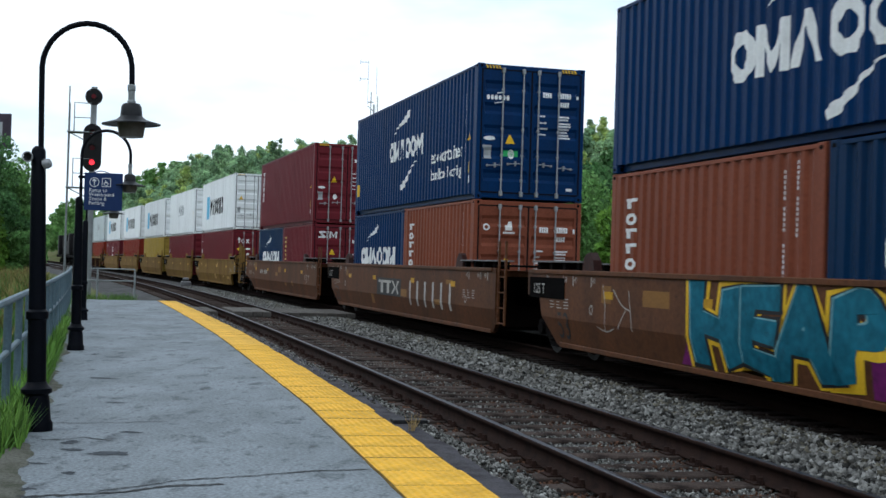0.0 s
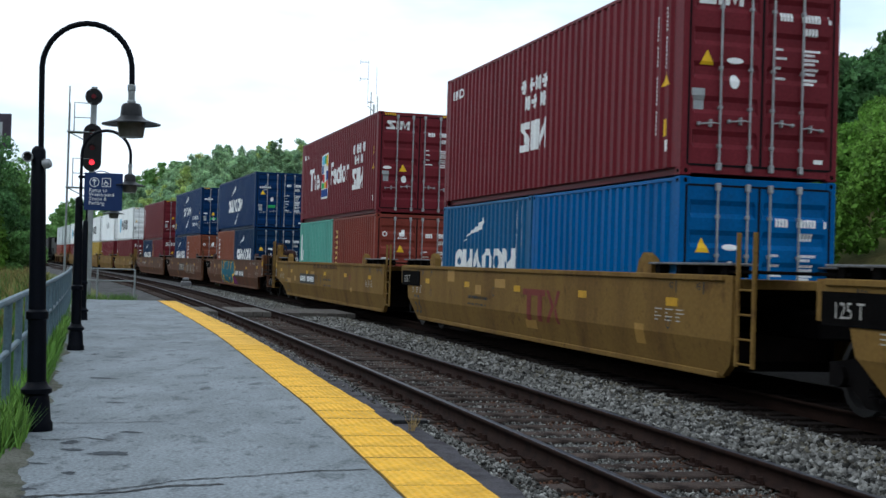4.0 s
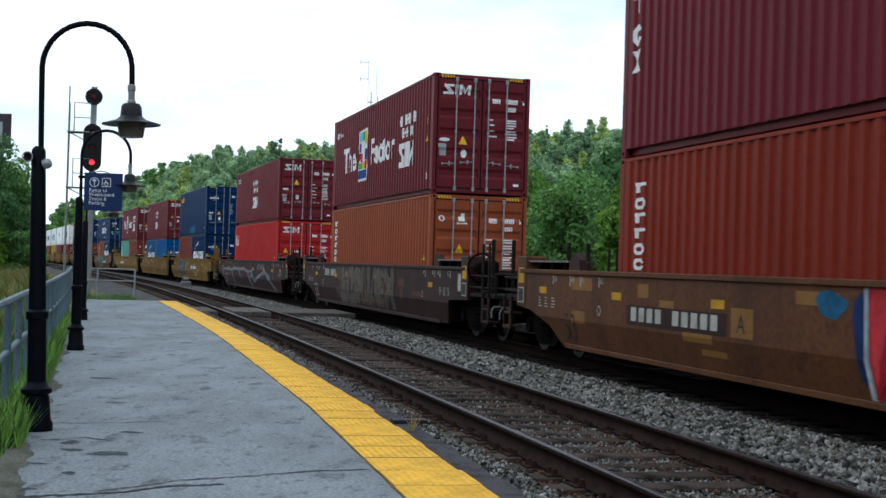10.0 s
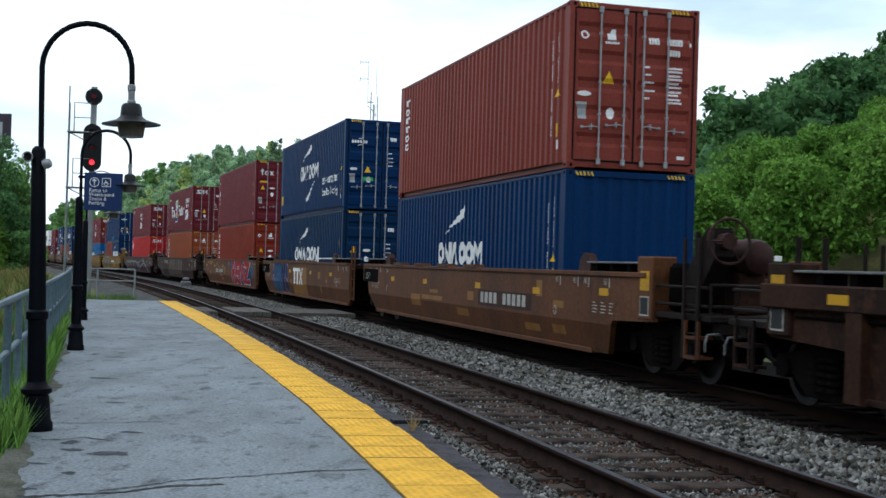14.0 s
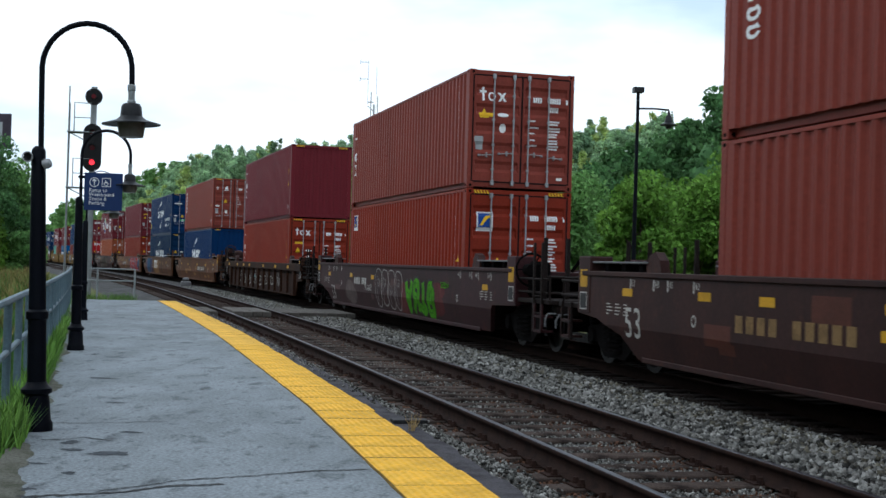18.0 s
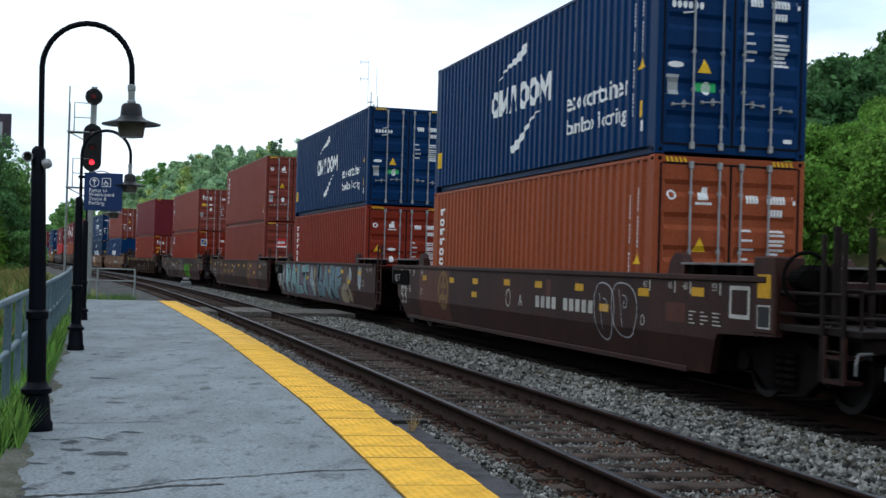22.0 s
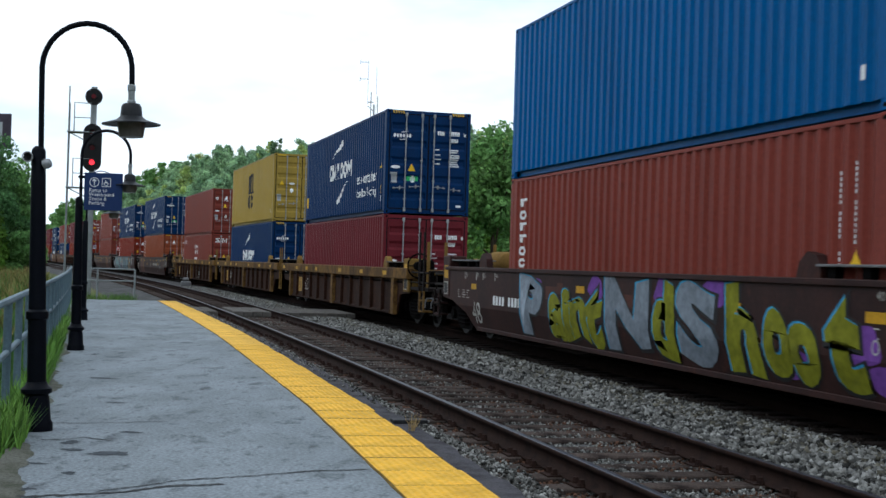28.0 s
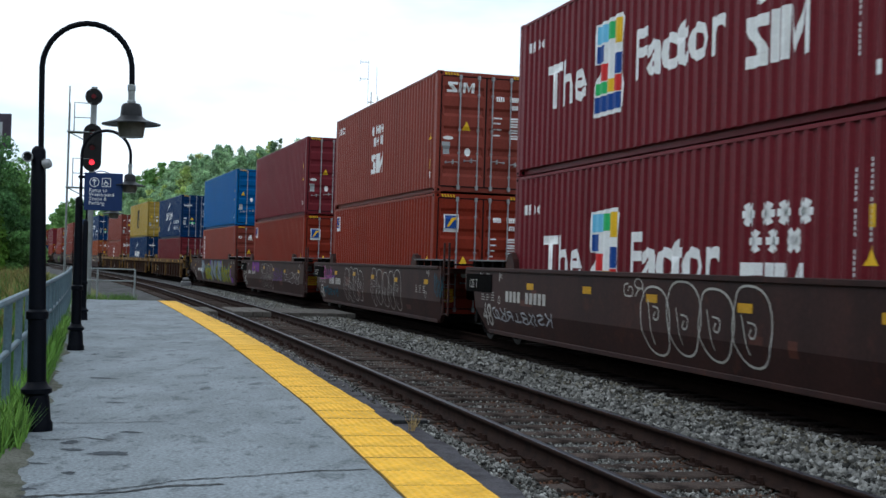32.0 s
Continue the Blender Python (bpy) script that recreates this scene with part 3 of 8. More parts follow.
for i in range(-36, 75):
    s = TILE0 + i * 0.612
    if s < P1 - 0.3:
        jog = 0.03 * math.sin(i * 1.7) if i % 5 else 0.05
        lean = math.degrees((float(edge_lat(s + 0.7)) - float(edge_lat(s - 0.1))) / 0.8)
        place("tile_joint", joint_mesh if i % 2 else thin_mesh, strip, on_track(s + 0.306, float(edge_lat(s + 0.306)) + STRIP / 2, 0) @ pose(0, 0, 0, 0, 0, lean))
        tile = place("tile", tile_mesh, strip, on_track(s, float(edge_lat(s)) + STRIP / 2 + jog * 0.3, rng.uniform(-0.002, 0.003)) @ pose(0, 0, 0, 0, 0, rng.uniform(-0.3, 0.3) + math.degrees((float(edge_lat(s + 0.4)) - float(edge_lat(s - 0.4))) / 0.8)))
        if -13.5 < s < 9:
            place("tile_domes", dome_mesh, tile)


def ribbon(points, width, z, seed):
    """A thin wandering strip on the platform through ground points."""
    r = random.Random(seed)
    bm = bmesh.new()
    fine = []
    for (x0, y0), (x1, y1) in zip(points, points[1:]):
        for k in range(8):
            fine.append((x0 + (x1 - x0) * k / 8, y0 + (y1 - y0) * k / 8))
    fine.append(points[-1])
    rows = []
    for i, (x, y) in enumerate(fine):
        w = width * r.uniform(0.4, 1.3) * (0.35 if i in (0, len(fine) - 1) else 1)
        off = r.uniform(-0.5, 0.5) * width
        rows.append((bm.verts.new((x, y + off - w / 2, z)), bm.verts.new((x, y + off + w / 2, z))))
    for a, b in zip(rows, rows[1:]):
        bm.faces.new((a[0], b[0], b[1], a[1]))
    return bm


def blot(x, y, w, d, seed, z=0.004):
    """A ragged patch with long tongues."""
    r = random.Random(seed)
    bm = bmesh.new()
    hub = bm.verts.new((x, y, z))
    n = 34
    ring_ = []
    q_, drift = 0.6, 0.0
    for k in range(n):
        a = k * math.tau / n
        q_ = min(max(q_ + r.uniform(-0.32, 0.32), 0.18), 1.15)
        ring_.append(bm.verts.new((x + math.cos(a) * w * q_ * 1.15 + r.uniform(-0.1, 0.1) * w, y + math.sin(a) * d * q_, z)))
    for k in range(n):
        bm.faces.new((hub, ring_[k], ring_[(k + 1) % n]))
    return bm


CRACKS = [([(-2.14, 8.05), (-1.9, 8.26), (-1.72, 8.51), (-1.35, 8.71), (-0.86, 9.06), (-0.48, 9.18)],
          0.03),
          ([(-2.65, 7.74), (-2.36, 7.84), (-1.99, 8.02), (-1.75, 8.27), (-1.4, 8.41)],
          0.055),
          ([(-3.4, 11.21), (-3.12, 11.24), (-2.81, 11.39), (-2.45, 11.52)],
          0.022),
          ([(-3.19, 10.17), (-3.01, 10.21), (-2.88, 10.37), (-2.61, 10.23)],
          0.03)]
for i, (pts, w) in enumerate(CRACKS):
    part("tar_crack", ribbon(pts, w, 0.005, i), M_TAR, platform, "black tar-filled crack")
STAINS = [(-2.45, 9.55, 0.13, 0.11), (-2.62, 10.78, 0.13, 0.06), (-2.92, 10.09, 0.06, 0.1), (-4.05, 15.41, 0.16, 0.07), (-4.71, 18.64, 0.17, 0.06), (-5.18, 19.02, 0.06, 0.14), (-4.88, 19.52, 0.06, 0.14), (-5.55, 20.56, 0.15, 0.08), (-3.18, 17.07, 0.14, 0.07), (-3.44, 18.05, 0.12, 0.09), (-2.78, 9.7, 0.09, 0.05), (-3.29, 12.9, 0.14, 0.06), (-3.29, 11.82, 0.1, 0.05), (-4.49, 16.49, 0.06, 0.1), (-2.84, 9.04, 0.09, 0.05), (-2.51, 8.66, 0.04, 0.06), (-2.59, 8.06, 0.07, 0.1), (-4.92, 17.79, 0.05, 0.1)]
for i, (x, y, w, d) in enumerate(STAINS):
    part("stain", blot(x, y, w * 1.0, d * 1.0, i), M_STAIN, platform, "dark patch worn into the asphalt")

scrap = thing("timber_scrap", "dark board end lying on the crumbling platform edge", "board")
scrap.matrix_basis = pose(-0.28, 12.35, -0.045, 0, 0, 12)
part("board", bar_box_of(-0.17, 0.17, -0.09, 0.09, 0.0, 0.035, 0.006), M_TAR, scrap)
tuft = np.random.default_rng(44)
bm = bmesh.new()
for k in range(26):
    a, lean, tall = tuft.random() * math.tau, tuft.uniform(0.02, 0.10), tuft.uniform(0.06, 0.18)
    rod(bm, (tuft.uniform(-0.03, 0.03), tuft.uniform(-0.03, 0.03), 0), (math.cos(a) * lean, math.sin(a) * lean, tall), 0.003, 3, 0.001)
dry_weed = tagged(part("dry_weed", bm, M_DRYSTALK, None, "small dried tan weed in the platform edge"), category="weed", kind="stuff")
dry_weed.matrix_basis = pose(-0.24, 11.75, -0.046)

# soil and litter that has crept over the back edge of the asphalt
DIRT_S = np.arange(-9.0, 24, 0.12)
dirt_rng = np.random.default_rng(63)
dirt_verts, dirt_faces = [], []
for k, s_ in enumerate(DIRT_S):
    reach = 0.10 + 0.06 * math.sin(s_ * 1.1) + 0.05 * math.sin(s_ * 3.7 + 1.0) + 0.06 * dirt_rng.random()
    for la, z_ in ((BACK_LAT + 0.02, 0.012), (BACK_LAT - 0.5 * max(reach, 0.05), 0.010), (BACK_LAT - max(reach, 0.05), 0.0025)):
        x_, y_, _ = track(s_, la)
        dirt_verts.append((x_, y_, z_))
    if k:
        b_ = 3 * k
        dirt_faces += [(b_ - 3, b_ - 2, b_ + 1, b_), (b_ - 2, b_ - 1, b_ + 2, b_ + 1)]
tagged(new("soil_fringe", raw_mesh("soil_fringe", np.array(dirt_verts), np.array(dirt_faces), M_FRINGE, True)), "brown soil and litter along the back edge of the platform", "soil", kind="stuff")

# timber crossing between the rails
crossing = thing("timber_crossing", "grey timber crossing planks laid between and beside the rails", "crossing", kind="structure")
plank_bm = bmesh.new()
box(plank_bm, -1.6, 1.6, -0.13, 0.13, -0.17, -0.012, 0.012)
plank_mesh = mesh_of("plank", plank_bm, M_PLANK)
for lat in (3.95, 4.22, 4.49, 4.76, 3.40, 3.12, 2.84, 2.56, 2.28, 2.0, 1.72, 1.44, 5.5, 5.78):
    place("plank", plank_mesh, crossing, on_track(25.6, lat, rng.uniform(-0.015, 0.0)))


# ---------- lamp posts on the platform ----------
def lamp_post():
    """A black ornamental post with a swan neck and a bell shade; the neck reaches along +x."""
    top = thing("lamp_post", "black cast-iron platform lamp post with swan neck and wide shade", "lamp post", "platform lamps")
    bm = bmesh.new()
    lathe(bm, [(0.135, 0), (0.135, 0.06), (0.118, 0.09), (0.108, 0.24), (0.098, 0.30), (0.128, 0.32), (0.128, 0.355), (0.10, 0.375), (0.082, 0.41)], 18)
    part("base", bm, M_POST, top, smooth=True)
    bm = bmesh.new()
    lathe(bm, [(0.078, 0.40), (0.076, 0.93), (0.092, 0.945), (0.092, 1.0), (0.072, 1.02), (0.064, 1.75), (0.058, 2.36), (0.050, 2.38), (0.030, 2.40)], 18)
    part("shaft", bm, M_POST, top, smooth=True)
    bm = bmesh.new()
    pts = [(0.02, 0, 2.3), (0.02, 0, 2.75), (0.022, 0, 3.02)]
    pts += [(0.4 - 0.378 * math.cos(a), 0, 3.06 + 0.385 * math.sin(a)) for a in np.linspace(0.05, math.pi - 0.05, 17)]
    pts += [(0.778, 0, 3.0), (0.775, 0, 2.78)]
    tube(bm, pts, 0.024, 10)
    part("neck", bm, M_POST, top, smooth=True)
    bm = bmesh.new()
    lathe(bm, [(0.028, 2.93), (0.034, 2.92), (0.034, 2.88), (0.028, 2.87), (0.028, 2.80), (0.036, 2.79), (0.036, 2.77)], 12, (0.775, 0, 0))
    part("coupling", bm, M_GALV, top, "grey pipe coupling")
    bm = bmesh.new()
    lathe(bm, [(0.03, 2.775), (0.07, 2.765), (0.085, 2.74), (0.092, 2.66), (0.125, 2.63), (0.245, 2.595), (0.245, 2.588), (0.13, 2.612), (0.06, 2.62)], 26, (0.775, 0, 0))
    part("shade", bm, M_SHADE, top, "dark fluted bell-shaped lamp shade", True)
    bm = bmesh.new()
    lathe(bm, [(0.118, 2.628), (0.112, 2.55), (0.10, 2.482), (0.03, 2.475)], 20, (0.775, 0, 0))
    part("lens", bm, M_LENS, top, "cloudy lamp lens", True)
    return top


first_lamp = lamp_post()
first_lamp.matrix_basis = pose(-3.386, 10.72, 0.0, 0, -1.4, 2)
copy_thing(first_lamp, pose(-5.70, 19.85, 0.0, 0, -0.4, 3))
copy_thing(first_lamp, pose(-8.19, 29.0, -0.12, 0, 0, 52))

speakers = thing("horn_loudspeaker", "small pale horn loudspeakers clamped to the lamp post", "loudspeaker")
speakers.matrix_basis = pose(-3.44, 10.72, 2.27)
bm = bmesh.new()
lathe(bm, [(0.012, -0.04), (0.038, -0.03), (0.044, 0.0), (0.036, 0.03), (0.012, 0.04)], 14)
bmesh.ops.transform(bm, matrix=pose(0.085, -0.05, -0.02, 0, 70, 0), verts=bm.verts)
part("dome", bm, M_STEEL, speakers, "small pale dome", True)
bm = bmesh.new()
lathe(bm, [(0.02, -0.06), (0.03, 0.0), (0.040, 0.03), (0.042, 0.036), (0.022, 0.02)], 14)
bmesh.ops.transform(bm, matrix=pose(-0.055, -0.06, 0.03, 90, 0, -15), verts=bm.verts)
part("horn", bm, M_SIGNAL, speakers, "black horn seen from the front", True)
bm = bmesh.new()
tube(bm, [(-0.065 + 0.042 * math.cos(a), -0.10, 0.03 + 0.042 * math.sin(a)) for a in np.linspace(0, math.tau, 19)], 0.006, 5)
part("horn_rim", bm, M_STEEL, speakers, "pale rim of the horn")
bm = bmesh.new()
rod(bm, (-0.055, -0.04, 0.03), (0.085, -0.04, 0.0), 0.012, 6)
part("clamp", bm, M_SIGNAL, speakers)

# ---------- pipe railing along the back of the platform ----------
railing = thing("pipe_railing", "blue-grey painted pipe railing along the back of the platform", "railing", "pipe railings")
rail_pts = [track(s, 9.645 - 0.006 * max(s, 0)) for s in np.arange(-36, 33.1, 0.75)]
bend = [(x, y) for x, y, _ in rail_pts]
for z, r in ((1.07, 0.034), (0.62, 0.028)):
    bm = bmesh.new()
    tube(bm, [(x, y, z + 0.0) for x, y in bend], r, 8)
    part("rail_pipe", bm, M_FENCE, railing, smooth=True)
post_bm = bmesh.new()
rod(post_bm, (0, 0, -0.35), (0, 0, 1.06), 0.036, 10)
post_mesh = mesh_of("post", post_bm, M_FENCE, True)
for i in range(0, len(bend), 2):
    place("post", post_mesh, railing, pose(bend[i][0], bend[i][1], 0))

# railing across the platform's far end
end_rail = thing("end_railing", "grey galvanised pipe railing across the platform end", "railing", "pipe railings")
ea, eb = Vector((-13.2, 44.6, 0)), Vector((-10.95, 45.2, 0))
for z in (1.02, 0.6):
    bm = bmesh.new()
    tube(bm, [ea + Vector((0, 0, z)), eb + Vector((0, 0, z))], 0.024, 8)
    part("rail_pipe", bm, M_GALV, end_rail, smooth=True)
gp_bm = bmesh.new()
rod(gp_bm, (0, 0, -0.35), (0, 0, 1.02), 0.034, 10)
gp_mesh = mesh_of("post", gp_bm, M_GALV, True)
for k in (0.0, 0.45, 1.0):
    p = ea.lerp(eb, k)
    place("post", gp_mesh, end_rail, pose(p.x, p.y, 0))


# ---------- sign on its post ----------
def flat(bm, outline, y):
    bm.faces.new([bm.verts.new((x, y, z)) for x, z in outline])


def rect(bm, x0, x1, z0, z1, y):
    flat(bm, [(x0, z0), (x1, z0), (x1, z1), (x0, z1)], y)


def ring(bm, cx, cz, r0, r1, y, n=24):
    a = [bm.verts.new((cx + r0 * math.cos(k * math.tau / n), y, cz + r0 * math.sin(k * math.tau / n))) for k in range(n)]
    b = [bm.verts.new((cx + r1 * math.cos(k * math.tau / n), y, cz + r1 * math.sin(k * math.tau / n))) for k in range(n)]
    for k in range(n):
        bm.faces.new((a[k], a[(k + 1) % n], b[(k + 1) % n], b[k]))


def letters(body, size, mat, name="lettering", spacing=1.0, bold=0.0):
    """A flat mesh of lettering in the x, z plane, facing -y, its left end on the origin."""
    cu = bpy.data.curves.new(name, "FONT")
    cu.body, cu.size, cu.space_character, cu.offset = body, size, spacing, bold
    cu.resolution_u = 2
    ob = bpy.data.objects.new(name, cu)
    me = bpy.data.meshes.new_from_object(ob)
    bpy.data.objects.remove(ob)
    me.transform(Matrix.Rotation(radians(90), 4, "X"))
    me.materials.clear()
    me.materials.append(mat)
    return me


sign = thing("direction_sign", "navy direction sign with white lettering clamped to a lamp post", "sign")
sign.matrix_basis = pose(-5.53, 19.74, 0.99, 0, 0, 4) @ Matrix.Scale(0.428, 4)
for z in (3.0, 4.0):
    bm = bmesh.new()
    box(bm, -0.40, 0.5, -0.088, -0.04, z - 0.05, z + 0.05, 0.01)
    part("clamp", bm, M_POST, sign, "dark clamp round the lamp post")
bm = bmesh.new()
box(bm, -0.17, 1.20, -0.13, -0.09, 2.80, 4.16, 0.01)
part("panel", bm, M_SIGN, sign)
bm = bmesh.new()
tube(bm, [(0.15 + 0.03 * k, -0.11, 4.16 + 0.07 * math.sin(k / 18 * math.pi)) for k in range(19)], 0.02, 6)
part("hanger", bm, M_SIGN, sign)
bm = bmesh.new()
ring(bm, 0.19, 3.82, 0.15, 0.175, -0.134)
rect(bm, 0.175, 0.205, 3.70, 3.92, -0.134)
flat(bm, [(0.19, 3.95), (0.10, 3.86), (0.14, 3.84), (0.19, 3.89)], -0.134)
flat(bm, [(0.19, 3.95), (0.19, 3.89), (0.24, 3.84), (0.28, 3.86)], -0.134)
part("arrow_emblem", bm, M_WHITE, sign, "white upward arrow in a ring")
bm = bmesh.new()
for x0, x1, z0, z1 in ((0.46, 0.78, 3.96, 3.98), (0.46, 0.78, 3.66, 3.68), (0.46, 0.48, 3.68, 3.96), (0.76, 0.78, 3.68, 3.96)):
    rect(bm, x0, x1, z0, z1, -0.134)
ring(bm, 0.61, 3.77, 0.055, 0.08, -0.134, 16)
rect(bm, 0.58, 0.605, 3.80, 3.90, -0.134)
rect(bm, 0.58, 0.68, 3.80, 3.825, -0.134)
part("access_emblem", bm, M_WHITE, sign, "white wheelchair emblem in a square")
for i, row in enumerate(("Ramp to", "Westbound", "Trains &", "Parking")):
    place("lettering", letters(row, 0.19, M_WHITE), sign, Matrix.Translation((0.0, -0.134, 3.47 - i * 0.155)), "white lettering")

# ---------- railway signal ----------
signal = thing("railway_signal", "mast signal with black heads, ladder cage and a lit red aspect", "railway signal")
signal.matrix_basis = pose(-15.62, 56.0, -0.08, 0, 0, 12)
bm = bmesh.new()
rod(bm, (0, 0, -0.3), (0, 0, 9.0), 0.13, 12)
part("mast", bm, M_GALV, signal, "grey steel mast", True)
bm = bmesh.new()
rod(bm, (0, -0.14, 8.55), (0, -0.20, 8.55), 0.37, 28)
part("upper_head", bm, M_SIGNAL, signal, "round black signal target")
bm = bmesh.new()
rod(bm, (0, -0.2, 8.57), (0, -0.34, 8.56), 0.13, 16)
part("hood", bm, M_SIGNAL, signal)
bm = bmesh.new()
lathe(bm, [(0.10, -0.352), (0.02, -0.354)], 14)
bmesh.ops.transform(bm, matrix=pose(0, 0, 8.55, 90, 0, 0) @ pose(0, 0, 0.70), verts=bm.verts)
part("upper_lens", bm, M_DIM, signal, "dim red lens")
bm = bmesh.new()
outline = [(-0.40 * math.cos(a), 0.40 * math.sin(a) + 6.95) for a in np.linspace(0, math.pi, 13)] + [(0.40 * math.cos(a), 5.65 - 0.40 * math.sin(a)) for a in np.linspace(0, math.pi, 13)]
prism(bm, outline, -0.16, -0.22)
part("lower_head", bm, M_SIGNAL, signal, "tall oval black signal target")
for z in (6.95, 6.30, 5.65):
    bm = bmesh.new()
    for a in np.linspace(0, math.pi, 9)[:-1]:
        a2 = a + math.pi / 8
        q = [(0.15 * math.cos(a), -0.22, z + 0.15 * math.sin(a)), (0.15 * math.cos(a2), -0.22, z + 0.15 * math.sin(a2)),
             (0.15 * math.cos(a2), -0.46, z + 0.15 * math.sin(a2)), (0.15 * math.cos(a), -0.46, z + 0.15 * math.sin(a))]
        bm.faces.new([bm.verts.new(p) for p in q])
    part("hood", bm, M_SIGNAL, signal)
    bm = bmesh.new()
    rod(bm, (0, -0.22, z), (0, -0.235, z), 0.115, 16)
    part("lens", bm, M_RED if z < 6 else M_DIM, signal, "lit red lens" if z < 6 else "unlit lens")
for k, (name, x0, x1) in enumerate((("ladder_rail", -1.05, 0.0), ("ladder_rail", -1.05, 0.42))):
    bm = bmesh.new()
    tube(bm, [(x0, 0.1 + x1, -0.2), (x0, 0.1 + x1, 9.0 if k == 0 else 8.3)], 0.03, 6)
    part(name, bm, M_GALV, signal)
for z in np.arange(0.3, 8.2, 0.36):
    bm = bmesh.new()
    rod(bm, (-1.05, 0.1, z), (-1.05, 0.52, z), 0.012, 5)
    part("rung", bm, M_GALV, signal)
for z in (7.0, 4.55):
    bm = bmesh.new()
    box(bm, -1.1, 0.1, -0.25, 0.45, z - 0.05, z, 0.01)
    tube(bm, [(-0.8, -0.2, z), (-0.8, -0.2, z + 1.25), (-0.1, -0.2, z + 1.25)], 0.025, 6)
    tube(bm, [(-0.8, -0.2, z + 0.6), (-0.1, -0.2, z + 0.6)], 0.02, 6)
    tube(bm, [(-1.0, 0, z - 0.05), (-0.1, 0, z - 0.5)], 0.025, 6)
    part("platform_cage", bm, M_GALV, signal, "small steel service platform with guard rail")


# ---------- beyond the train ----------
yard_lamp = thing("yard_lamp", "tall dark green lamp pole with floodlight and hanging bell lamp", "lamp post")
yard_lamp.matrix_basis = pose(6.02, 40.0, -0.32, 0, 0, 8)
bm = bmesh.new()
rod(bm, (0, 0, -0.2), (0, 0, 7.5), 0.075, 10, 0.05)
part("pole", bm, M_POST, yard_lamp, "", True)
part("floodlight", bar_box_of(-0.16, 0.16, -0.14, 0.14, 7.45, 7.62), M_SHADE, yard_lamp, "box-shaped floodlight")
bm = bmesh.new()
tube(bm, [(0, 0, 6.95), (0.5, 0, 6.97), (1.02, 0, 6.95), (1.02, 0, 6.85)], 0.03, 6)
part("arm", bm, M_POST, yard_lamp)
bm = bmesh.new()
lathe(bm, [(0.03, 6.92), (0.05, 6.80), (0.10, 6.72), (0.13, 6.55), (0.28, 6.48), (0.28, 6.46), (0.10, 6.44), (0.08, 6.36)], 16, (1.02, 0, 0))
part("bell_shade", bm, M_SHADE, yard_lamp, "dark bell shade", True)
for x, y, w, h, z, label in ((7.2, 32, 0.18, 0.27, 1.85, "small white notice on a thin post"), (8.35, 32.4, 0.62, 0.14, 1.92, "long white board on a thin post")):
    notice = thing("notice_board", label, "sign")
    notice.matrix_basis = pose(x, y, -0.32)
    bm = bmesh.new()
    rod(bm, (0, 0.02, 0), (0, 0.02, z + 0.3), 0.025, 8)
    part("post", bm, M_GALV, notice)
    part("board", bar_box_of(-w / 2, w / 2, -0.03, -0.005, z + 0.32 - h / 2, z + 0.32 + h / 2), M_WHITE, notice)
    if w < 0.3:
        for k in range(3):
            part("text_bar", bar_box_of(-0.06, 0.06, -0.034, -0.031, z + 0.25 + k * 0.06, z + 0.28 + k * 0.06), M_BLACK, notice)
mast = thing("antenna_mast", "slim grey radio mast with whip and bar antennas", "antenna mast")
mast.matrix_basis = pose(-8.7, 150.0, -0.7)
bm = bmesh.new()
rod(bm, (0, 0, -0.5), (0, 0, 21.0), 0.15, 10, 0.12)
part("pole", bm, M_MAST, mast)
for k, (x, z0, z1) in enumerate(((-0.35, 17.5, 22.5), (0.45, 17.8, 22.0), (0.25, 19.5, 25.5), (-0.75, 21.0, 26.2))):
    bm = bmesh.new()
    rod(bm, (x, 0, z0), (x, 0, z1), 0.07 if k < 2 else 0.03, 6)
    box(bm, min(x, 0), max(x, 0), -0.05, 0.05, z0 + 0.2, z0 + 0.32)
    part("antenna", bm, M_MAST, mast)
for z in (24.0, 26.0):
    bm = bmesh.new()
    rod(bm, (-1.7, 0, z), (-0.7, 0, z), 0.035, 5)
    rod(bm, (-1.7, 0, z - 0.25), (-1.7, 0, z + 0.25), 0.03, 5)
    part("bar_antenna", bm, M_GALV, mast)
bm = bmesh.new()
rod(bm, (-0.75, 0, 20.8), (0, 0, 20.2), 0.05, 5)
part("strut", bm, M_GALV, mast)
machine = thing("switch_machine", "small pale grey switch machine beside the rails", "switch machine")
machine.matrix_basis = on_track(62.5, 2.35, -0.18)
part("case", bar_box_of(-0.45, 0.45, -0.26, 0.26, 0.0, 0.30, 0.05), M_GRATE, machine)
part("motor", bar_box_of(-0.12, 0.24, -0.18, 0.18, 0.30, 0.52, 0.07), M_GRATE, machine)
bm = bmesh.new()
rod(bm, (0.0, -0.3, 0.1), (0.0, -1.6, 0.05), 0.03, 6)
part("throw_rod", bm, M_RAIL, machine)
board = thing("billboard", "dark weathered billboard above the trees", "billboard")
board.matrix_basis = pose(-33.3, 90.0, 0, 0, 0, -12)
part("panel", bar_box_of(-2.6, 2.6, -0.1, 0.1, 8.8, 11.3, 0.05), M_BOARD, board)
for x in (-1.8, 1.8):
    bm = bmesh.new()
    rod(bm, (x, 0.2, -0.5), (x, 0.2, 11.0), 0.16, 8)
    part("post", bm, M_GALV, board)
for k, x in enumerate((1.0, 1.75)):
    part("letter_bar", bar_box_of(x - 0.2, x + 0.25, -0.115, -0.103, 9.3, 10.7), M_GREYMARK, board, "pale worn bar of lettering")
